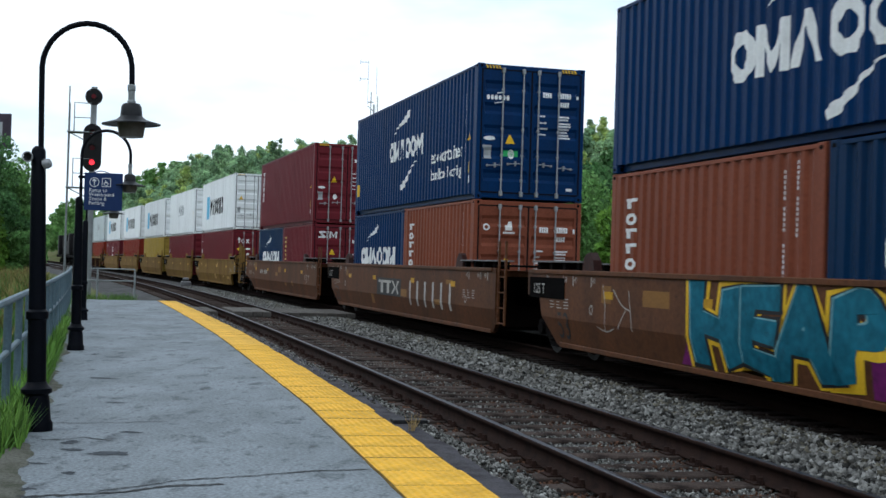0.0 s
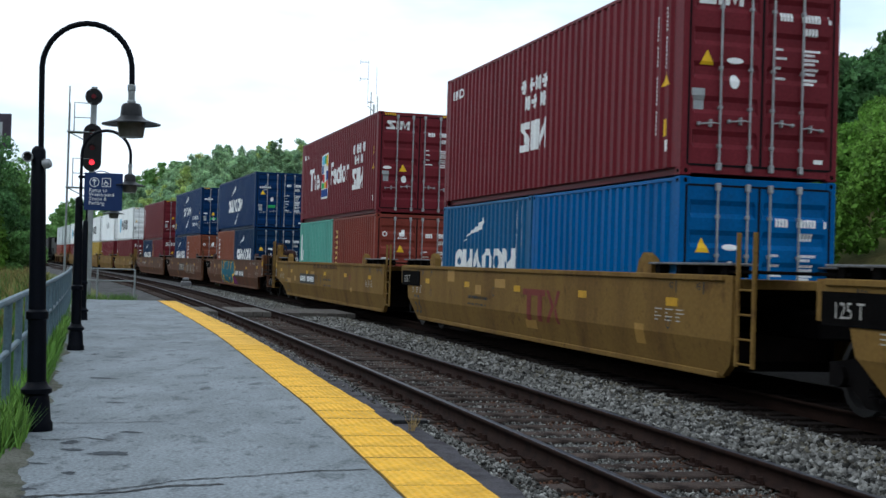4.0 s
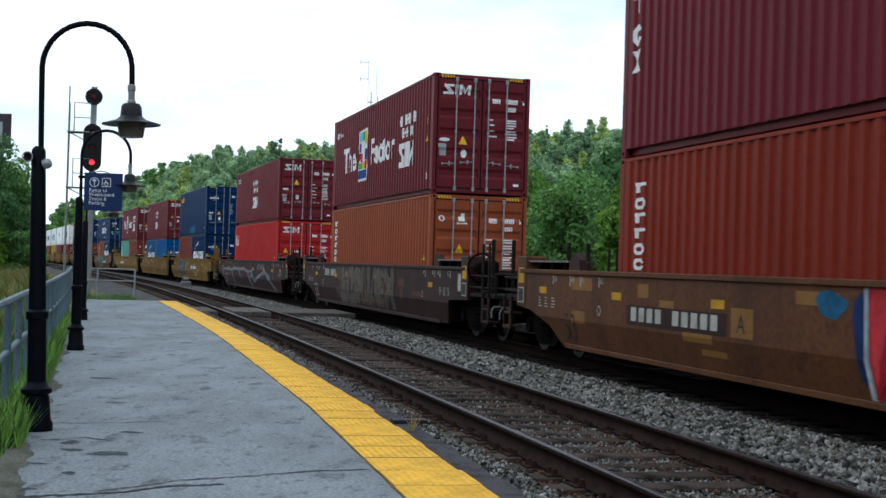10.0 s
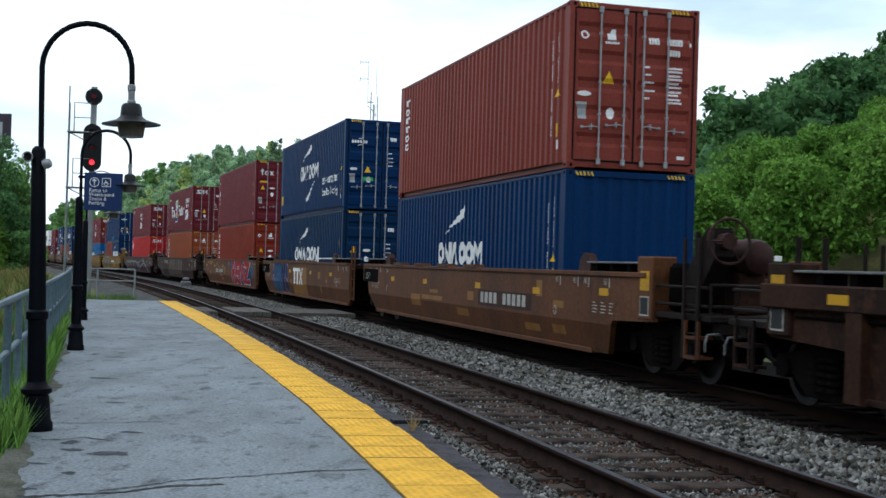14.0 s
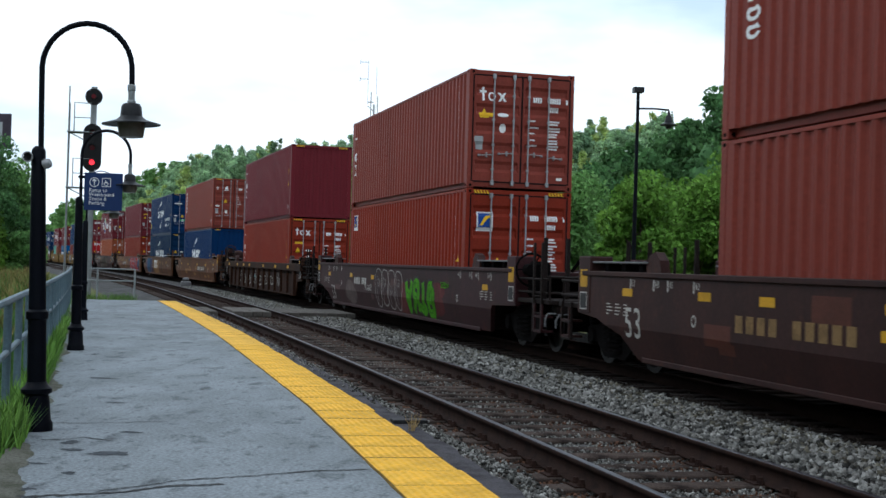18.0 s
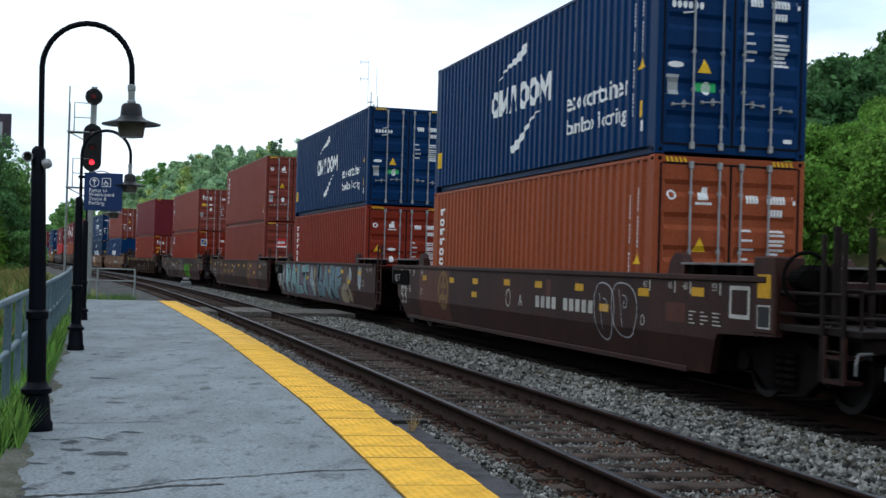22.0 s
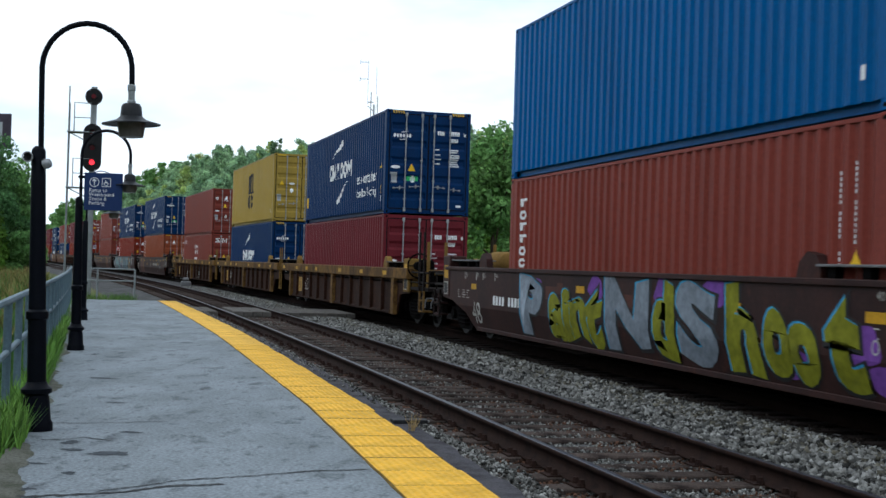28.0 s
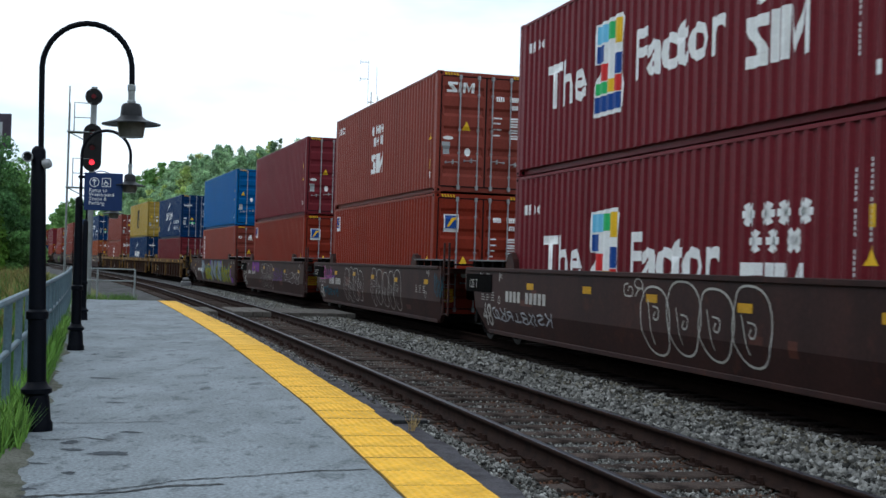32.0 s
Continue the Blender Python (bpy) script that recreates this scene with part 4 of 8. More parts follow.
# ---------- shipping containers ----------
HALF = 1.219
PITCH = (0.078, 0.068, 0.072, 0.06)   # outer flat, slope, inner flat, slope
DEEP = 0.036


def ridges(a, b):
    """Breaks of a corrugated sheet from a to b, with the depth at each."""
    out, x, k = [(a, 0.0)], a + 0.02, 0
    depth = 0.0
    steps = [(PITCH[0], 0.0), (PITCH[1], DEEP), (PITCH[2], DEEP), (PITCH[3], 0.0)]
    out.append((x, 0.0))
    while x < b - 0.30:
        for w, d in steps:
            x += w
            out.append((x, d))
    out.append((b, 0.0))
    return out


def sheet(a, b, z0, z1):
    """A corrugated sheet from x=a to b in the plane y=0, its ridges towards +y."""
    bm = bmesh.new()
    lo = [(bm.verts.new((x, -d, z0)), bm.verts.new((x, -d, z1))) for x, d in ridges(a, b)]
    for p, q in zip(lo, lo[1:]):
        bm.faces.new((p[0], q[0], q[1], p[1]))
    return bm


SHEETS = {}


def shared(key, make, mat, smooth=False):
    key = (key, mat.name)
    if key not in SHEETS:
        SHEETS[key] = mesh_of(key[0][0] if isinstance(key[0], tuple) else key[0], make(), mat, smooth)
    return SHEETS[key]


def frame_bm(L, H):
    bm = bmesh.new()
    h = L / 2
    for y in (-HALF + 0.06, HALF - 0.06):
        box(bm, -h + 0.1, h - 0.1, y - 0.05, y + 0.055, H - 0.065, H - 0.012, 0.006)
        yb = y - 0.085 * (1 if y > 0 else -1)
        box(bm, -h + 0.1, h - 0.1, yb - 0.04, yb + 0.04, 0.02, 0.17, 0.006)
    for x in (-h + 0.08, h - 0.08):
        box(bm, x - 0.07, x + 0.07, -HALF + 0.1, HALF - 0.1, H - 0.12, H - 0.012, 0.006)
        box(bm, x - 0.07, x + 0.07, -HALF + 0.1, HALF - 0.1, 0.03, 0.15, 0.006)
    return bm


def floor_bm(L):
    bm = bmesh.new()
    h = L / 2
    box(bm, -h + 0.16, h - 0.16, -HALF + 0.12, HALF - 0.12, 0.12, 0.16)
    return bm


def post_bm_of(H):
    bm = bmesh.new()
    box(bm, -0.08, 0.08, -0.075, 0.075, 0.10, H - 0.10, 0.012)
    return bm


def casting_bm():
    bm = bmesh.new()
    box(bm, -0.089, 0.089, -0.081, 0.081, -0.059, 0.059, 0.01)
    return bm


# flat ovals whose black stands for the shade inside the casting's openings
def casting_hole_bm():
    bm = bmesh.new()
    for sx in (-1, 1):
        a = [(0.0895 * sx, 0.03 * math.cos(k * math.tau / 10), 0.022 + 0.0 + 0.035 * math.sin(k * math.tau / 10) - 0.02) for k in range(10)]
        bm.faces.new([bm.verts.new(p) for p in a])
    for sy in (-1, 1):
        a = [(0.045 * math.cos(k * math.tau / 10), 0.0815 * sy, 0.028 * math.sin(k * math.tau / 10)) for k in range(10)]
        bm.faces.new([bm.verts.new(p) for p in a])
    return bm


def door_profile(H):
    """Depth and height of the breaks of a door leaf's pressed sheet."""
    z0, z1 = 0.15, H - 0.12
    span = (z1 - z0 - 0.24) / 5
    prof = [(0.0, z0), (0.0, z0 + 0.10)]
    for k in range(5):
        zc = z0 + 0.12 + span * (k + 0.5)
        prof += [(0.0, zc - 0.125), (0.038, zc - 0.055), (0.038, zc + 0.055), (0.0, zc + 0.125)]
    return prof + [(0.0, z1 - 0.06), (0.0, z1)]


def door_bm(H):
    """One door leaf, its face towards -x, from y=0 to y=1.1, with pressed horizontal troughs."""
    bm = bmesh.new()
    z0, z1 = 0.15, H - 0.12
    prof = door_profile(H)
    ys = (0.0, 0.05, 0.08, 1.03, 1.06, 1.095)
    grid = [[bm.verts.new((d if 2 <= j <= 3 else 0.0, y, z)) for j, y in enumerate(ys)] for d, z in prof]
    for a, b in zip(grid, grid[1:]):
        for j in range(len(ys) - 1):
            bm.faces.new((a[j], a[j + 1], b[j + 1], b[j]))
    back = [bm.verts.new((0.06, y, z)) for y, z in ((0, z0), (1.095, z0), (1.095, z1), (0, z1))]
    bm.faces.new(back)
    for edge, q in (([r[0] for r in grid], (back[0], back[3])), ([r[-1] for r in grid], (back[1], back[2])), (grid[0], (back[0], back[1])), (grid[-1], (back[3], back[2]))):
        bm.faces.new([*edge, q[1], q[0]])
    return bm


def bar_bm(H):
    bm = bmesh.new()
    rod(bm, (-0.045, 0, 0.10), (-0.045, 0, H - 0.10), 0.017, 8)
    for z in (0.13, H - 0.14):
        box(bm, -0.075, -0.005, -0.032, 0.032, z - 0.055, z + 0.055, 0.01)
    for z in (0.42, 0.95, 1.5, H - 0.55):
        box(bm, -0.068, -0.002, -0.026, 0.026, z - 0.025, z + 0.025, 0.006)
    return bm


def handle_bm():
    bm = bmesh.new()
    tube(bm, [(-0.055, 0, 0), (-0.072, 0.08, 0.012), (-0.06, 0.34, -0.012)], 0.011, 6)
    box(bm, -0.066, -0.002, 0.13, 0.16, -0.045, 0.06, 0.004)
    box(bm, -0.06, -0.002, 0.30, 0.335, -0.03, 0.02, 0.004)
    return bm


def hazard_bm(y0, y1, z0, z1, odd):
    bm = bmesh.new()
    n = 5
    w = (y1 - y0) / n
    for k in range(n):
        a = y0 + k * w
        o = 0.0 if odd else w / 2
        q = [(0, a + o, z0), (0, a + w / 2 + o, z0), (0, a + w / 2 + o + 0.03, z1), (0, a + o + 0.03, z1)]
        bm.faces.new([bm.verts.new(p) for p in q])
    return bm


def end_mark(root, name, shapes, mat, label, H, off=0.004):
    """Flat outlines (y, z) laid on the door leaves so that they follow the pressed troughs."""
    bm = bmesh.new()
    for sh in shapes:
        bm.faces.new([bm.verts.new((0, y, z)) for y, z in sh])
    bmesh.ops.remove_doubles(bm, verts=bm.verts[:], dist=0.003)
    prof = door_profile(H)
    lo, hi = min(v.co.z for v in bm.verts), max(v.co.z for v in bm.verts)
    for _, z in prof:
        if lo < z < hi:
            bmesh.ops.bisect_plane(bm, geom=bm.verts[:] + bm.edges[:] + bm.faces[:], plane_co=(0, 0, z), plane_no=(0, 0, 1))
    for v in bm.verts:
        v.co.x = -root["half"] - 0.006 - off + float(np.interp(v.co.z, [z for _, z in prof], [d for d, _ in prof]))
    return part(name, bm, mat, root, label)


def oval(y, z, ry, rz, n=16):
    return [(y + ry * math.cos(k * math.tau / n), z + rz * math.sin(k * math.tau / n)) for k in range(n)]


def ticks(r, y0, y1, z, h, pitch=0.052, fill=0.74):
    """A line of small upright ticks that stands for a row of code."""
    n = max(1, int((y0 - y1) / pitch))
    return [[(y0 - k * pitch, z), (y0 - k * pitch - pitch * fill, z), (y0 - k * pitch - pitch * fill, z + h * r.choice((1, 1, 0.9))), (y0 - k * pitch, z + h)] for k in range(n)]


def marks_end(root, H, colour, style, seed):
    """Code ticks and placards on the door leaves (face -x)."""
    r = random.Random(seed)

    def bar(y0, y1, z0, z1):
        return [(y0, z0), (y1, z0), (y1, z1), (y0, z1)]

    def put(name, shapes, mat, label, off=0.004):
        return end_mark(root, name, shapes, mat, label, H, off)

    top = H - 0.66
    tagged(put("code_line", ticks(r, -0.26, -0.47, top, 0.12) + ticks(r, -0.60, -0.93, top, 0.12) + [bar(-1.03, -1.07, top, top + 0.12)], M_WHITE, "white code line in small ticks"), kind="stuff")
    tagged(put("code_line", ticks(r, -0.66, -0.88, top - 0.19, 0.11), M_WHITE, "white type code in small ticks"), kind="stuff")
    fine, z = [], top - 0.42
    for k in range(r.choice((4, 5, 5, 6))):
        fine += ticks(r, -0.20, -0.20 - r.uniform(0.1, 0.22), z, 0.035, 0.03, 0.8)
        fine += ticks(r, -0.64, -0.64 - r.uniform(0.22, 0.3), z, 0.038, 0.03, 0.8)
        fine += ticks(r, -0.64, -0.64 - r.uniform(0.18, 0.3), z - 0.058, 0.038, 0.03, 0.8)
        z -= r.uniform(0.12, 0.15)
    tagged(put("weight_table", fine, M_WHITE, "small white table of weights"), kind="stuff")
    put("owner_plate", [bar(-0.84, -0.98, 0.24, 0.30)], M_WHITE, "small white plate")
    pz = 0.84 + r.uniform(-0.06, 0.08)
    put("data_plate", [bar(1.08, 0.88, pz, pz + 0.29)], M_GREYMARK, "grey metal data plate")
    ty, tz = r.choice(((0.86, 1.54), (0.48, 1.50), (0.47, 1.20), (0.86, 1.54)))
    put("warning_triangle", [[(ty - 0.11, tz), (ty + 0.11, tz), (ty, tz + 0.21)]], M_YELLOW, "yellow warning triangle")
    put("round_placard", [oval(0.43, 1.33 if ty > 0.8 else 0.98, 0.075, 0.10)], M_WHITE, "round white placard")
    if r.random() < 0.75:
        put("small_placard", [oval(0.43 if ty > 0.8 else 0.93, 1.62 if ty > 0.8 else 1.30, 0.13, 0.045, 12)], M_WHITE, "small rounded white placard")
    if style in ("small", "redtag", "plain") and r.random() < 0.6:
        put("inspection_label", [bar(-0.62, -0.80, 0.98, 1.22)], M_WHITE, "white inspection label")
    if colour == "navy":
        put("emblem", [oval(0.98 - k * 0.088, H - 0.72, 0.036, 0.055, 10) for k in range(6)], M_WHITE, "white row of small company shapes")
        put("emblem_stroke", [[(0.80, H - 0.62), (0.62, H - 0.585), (0.62, H - 0.61), (0.78, H - 0.64)], [(0.84, H - 0.83), (0.64, H - 0.80), (0.68, H - 0.825), (0.82, H - 0.85)]], M_WHITE, "white brush strokes round the small shapes")
    if style == "arc":
        put("green_placard", [bar(0.60, 0.27, 0.93, 1.06)], M_GREEN, "green placard")
    elif style == "block":
        low = H - 0.50
        put("emblem", [[(y, low + z) for y, z in sh] for sh in zigs(0.98, 0.30, 0.24)], M_WHITE, "bold white company emblem")
    elif style == "word":
        put("emblem", [bar(0.92, 0.87, H - 0.68, H - 0.38), bar(0.97, 0.82, H - 0.50, H - 0.45)] + [sh for sh in hoop(0.70, H - 0.58, 0.085, 0.10, 0.035)]
            + [[(0.56, H - 0.68), (0.50, H - 0.68), (0.36, H - 0.48), (0.42, H - 0.48)], [(0.42, H - 0.68), (0.36, H - 0.68), (0.50, H - 0.48), (0.56, H - 0.48)]], M_WHITE, "white lower-case company emblem")
        put("caution_label", [bar(0.98, 0.64, H - 1.02, H - 0.94)], M_YELLOW, "yellow caution label")
    elif style == "square":
        put("placard", [bar(0.97, 0.60, H - 0.92, H - 0.50)], M_WHITE, "square company placard")
        put("placard_field", [bar(0.94, 0.63, H - 0.84, H - 0.53)], M_NAVYMARK, "blue field of the placard", 0.006)
        put("placard_flash", [[(0.90, H - 0.80), (0.84, H - 0.80), (0.72, H - 0.64), (0.66, H - 0.62), (0.66, H - 0.57), (0.78, H - 0.59)]], M_YELLOW, "yellow flash on the placard", 0.008)
        put("caution_label", [bar(1.02, 0.68, 0.30, 0.62)], M_YELLOW, "yellow caution label")
        put("caution_line", [bar(0.98, 0.72, 0.36 + k * 0.07, 0.385 + k * 0.07) for k in range(3)], M_REDMARK, "red lines on the caution label", 0.006)
    elif style == "redtag":
        put("placard", [bar(0.66, 0.22, H - 1.06, H - 0.74)], M_REDMARK, "red company placard")
        put("placard_bars", [bar(0.60, 0.48, H - 0.96, H - 0.84), bar(0.46, 0.38, H - 0.96, H - 0.84), bar(0.36, 0.28, H - 0.96, H - 0.84)], M_WHITE, "white bars on the placard", 0.006)
        put("placard_foot", [bar(0.66, 0.22, H - 1.12, H - 1.06)], M_WHITE, "white foot of the placard")
    elif style == "small" and colour in ("rust", "brown", "clay", "orange"):
        put("emblem", [[(0.52, H - 0.64), (0.36, H - 0.64), (0.36, H - 0.45), (0.44, H - 0.45), (0.46, H - 0.53), (0.52, H - 0.53)]], M_WHITE, "small white company emblem")
        put("emblem_line", ticks(r, 0.56, 0.26, H - 0.71, 0.04, 0.045), M_WHITE, "small white line under the emblem")
        put("round_seal", oval_ring(0.94, H - 0.58, 0.075, 0.03), M_WHITE, "round white seal")


def hoop(y, z, ry, rz, t, n=18):
    """A closed ring of even thickness, as convex pieces."""
    out = []
    for k in range(n):
        a, b = k * math.tau / n, (k + 1) * math.tau / n
        out.append([(y + ry * math.cos(a), z + rz * math.sin(a)), (y + ry * math.cos(b), z + rz * math.sin(b)), (y + (ry - t) * math.cos(b), z + (rz - t) * math.sin(b)), (y + (ry - t) * math.cos(a), z + (rz - t) * math.sin(a))])
    return out


def oval_ring(y, z, r0, t):
    return hoop(y, z, r0, r0, t, 14)


def zigs(y0, y1, h):
    """Three bold plain shapes in a row: a slanted fold, a bar and a notched block."""
    w = y1 - y0
    f = lambda u: y0 + w * u
    return [[(f(0.02), h), (f(0.38), h), (f(0.38), h * 0.76), (f(0.02), h * 0.76)], [(f(0.02), h * 0.755), (f(0.19), h * 0.755), (f(0.38), h * 0.25), (f(0.21), h * 0.25)],
            [(f(0.0), h * 0.245), (f(0.38), h * 0.245), (f(0.38), 0), (f(0.0), 0)], [(f(0.43), 0), (f(0.53), 0), (f(0.53), h), (f(0.43), h)],
            [(f(0.58), 0), (f(0.68), 0), (f(0.70), h), (f(0.58), h)], [(f(0.705), h), (f(0.80), h * 0.42), (f(0.80), h * 0.05), (f(0.72), h * 0.55)], [(f(0.80), h * 0.42), (f(0.895), h), (f(0.88), h * 0.55), (f(0.80), h * 0.05)],
            [(f(0.90), 0), (f(1.0), 0), (f(1.0), h), (f(0.90), h)]]


def lift(me, L, H):
    """Lay a flat mesh drawn in x, z (x from the rear end) on the corrugated side: cut it at the ridges and follow their depth."""
    a, b = -L / 2 + 0.16, L / 2 - 0.16
    br = ridges(a, b)
    bm = bmesh.new()
    bm.from_mesh(me)
    lo, hi = min(v.co.x for v in bm.verts), max(v.co.x for v in bm.verts)
    for x, _ in br:
        if lo < x < hi:
            bmesh.ops.bisect_plane(bm, geom=bm.verts[:] + bm.edges[:] + bm.faces[:], plane_co=(x, 0, 0), plane_no=(1, 0, 0))
    xs, ds = [p[0] for p in br], [p[1] for p in br]
    for v in bm.verts:
        v.co.y = HALF - 0.008 - float(np.interp(v.co.x, xs, ds)) + 0.004
    bm.to_mesh(me)
    bm.free()
    return me


def mark(shapes, mat, L, H):
    """Convex outlines (x from the middle growing to the rear, z up) made into a marking that lies on the side sheet."""
    bm = bmesh.new()
    for sh in shapes:
        bm.faces.new([bm.verts.new((-x, 0, z)) for x, z in sh])
    bmesh.ops.remove_doubles(bm, verts=bm.verts[:], dist=0.004)
    me = bpy.data.meshes.new("marking")
    bm.to_mesh(me)
    bm.free()
    me.materials.append(mat)
    return lift(me, L, H)


def words(body, size, x, z, mat, L, H, spacing=1.0, width=0.0, bold=0.0):
    """Lettering on the side sheet; width: how long the row is."""
    me = letters(body, size, mat, "lettering", spacing, bold)
    if width:
        lo, hi = min(v.co.x for v in me.vertices), max(v.co.x for v in me.vertices)
        me.transform(Matrix.Diagonal((width / (hi - lo), 1, 1, 1)) @ Matrix.Translation((-lo, 0, 0)))
    me.transform(Matrix.Translation((x, 0, z)))
    me.transform(Matrix.Diagonal((-1, 1, 1, 1)))
    return lift(me, L, H)


def q(x0, x1, z0, z1, lean=0.0):
    return [(x0, z0), (x1, z0), (x1 + lean, z1), (x0 + lean, z1)]


def round_frame(x, z, w, h, t, open_right=False):
    """A bold rounded frame with a hollow middle, as convex pieces."""
    c = min(w, h) * 0.3
    outer = [(c, 0), (w - c, 0), (w, c), (w, h - c), (w - c, h), (c, h), (0, h - c), (0, c)]
    k = c * 0.55
    inner = [(t + k, t), (w - t - k, t), (w - t, t + k), (w - t, h - t - k), (w - t - k, h - t), (t + k, h - t), (t, h - t - k), (t, t + k)]
    out = []
    for i in range(8):
        j = (i + 1) % 8
        quad = [outer[i], outer[j], inner[j], inner[i]]
        if open_right and i == 2:
            quad = [outer[2], (w, h * 0.36), (w - t, h * 0.36), inner[2]]
            out.append([(x + p[0], z + p[1]) for p in [(w, h * 0.66), outer[3], inner[3], (w - t, h * 0.66)]])
        out.append([(x + p[0], z + p[1]) for p in quad])
    return out


def notched(x, z, w, h, t):
    """A block with a wedge cut into its top and two slots below."""
    m = x + w / 2
    return [[(x, z), (x + t, z), (x + t, z + h), (x, z + h)], [(x + w - t, z), (x + w, z), (x + w, z + h), (x + w - t, z + h)],
            [(x + t, z + h), (x + t, z + h * 0.55), (m, z + h * 0.02), (m, z + h * 0.42)], [(x + w - t, z + h), (m, z + h * 0.42), (m, z + h * 0.02), (x + w - t, z + h * 0.55)]]


def peak(x, z, w, h, t):
    """A leaning gable with an open foot."""
    m = x + w / 2
    return [[(x, z), (x + t, z), (m, z + h * 0.72), (m - t * 0.45, z + h)], [(m - t * 0.45, z + h), (m, z + h * 0.72), (m + t * 0.45, z + h)], [(x + w - t, z), (x + w, z), (m + t * 0.45, z + h), (m, z + h * 0.72)]]


def row_of(kinds, x0, x1, z0, z1, gap=0.05, t=0.0):
    """Bold plain shapes side by side between x0 and x1: o hollow frames, w notched blocks, v gables, i bars; a blank is a wide gap."""
    widths = {"o": 1.0, "c": 0.95, "w": 1.2, "v": 1.1, "i": 0.4, " ": 0.22, "h": 0.9}
    total = sum(widths[k] for k in kinds)
    unit_w = (x1 - x0 - gap * (len(kinds) - 1)) / total
    h, out, x = z1 - z0, [], x0
    t = t or h * 0.26
    for k in kinds:
        w = widths[k] * unit_w
        tt = min(t, w * 0.36)
        if k in "oc":
            out += round_frame(x, z0, w, h, tt, k == "c")
        elif k == "w":
            out += notched(x, z0, w, h, tt)
        elif k == "v":
            out += peak(x, z0, w, h, tt)
        elif k == "i":
            out.append(q(x, x + w, z0, z1))
        elif k == "h":
            out += [q(x, x + tt, z0, z1), q(x + w - tt, x + w, z0, z1), q(x + tt, x + w - tt, z0 + h * 0.38, z0 + h * 0.62)]
        x += w + gap
    return out


def feather(x0, z0, x1, z1, thick):
    """A brush stroke: a thin tail at x0, z0 that swells to a blunt end at x1, z1."""
    out, n = [], 9
    d = math.hypot(x1 - x0, z1 - z0)
    nx, nz = -(z1 - z0) / d, (x1 - x0) / d
    pts = []
    for u in np.linspace(0, 1, n + 1):
        sag = 0.13 * d * math.sin(math.pi * u) * (0.5 - u) * 2 * (1 if x1 > x0 else -1) * 0.6
        half = thick / 2 * (0.10 + 0.90 * min(1.0, u * 1.25) ** 1.6) * (1.0 if u < 0.97 else 0.72)
        cx, cz = x0 + (x1 - x0) * u + nx * sag, z0 + (z1 - z0) * u + nz * sag
        pts.append(((cx - nx * half, cz - nz * half), (cx + nx * half, cz + nz * half)))
    for (a0, a1), (b0, b1) in zip(pts, pts[1:]):
        out.append([a0, b0, b1, a1])
    return out


def blocks(x, z, widths, h, gap=0.06):
    """A row of plain bold bars that stands for a name."""
    out = []
    for w in widths:
        out.append(q(x, x + w, z, z + h))
        x += w + gap
    return out


def star(x, z, r):
    out = []
    for k in range(3):
        a = k * math.pi / 3
        c, s = math.cos(a), math.sin(a)
        out.append([(x + r * c - 0.3 * r * s, z + r * s + 0.3 * r * c), (x - r * c - 0.3 * r * s, z - r * s + 0.3 * r * c),
                    (x - r * c + 0.3 * r * s, z - r * s - 0.3 * r * c), (x + r * c + 0.3 * r * s, z + r * s - 0.3 * r * c)][::-1])
    return out


SIDE_CACHE = {}


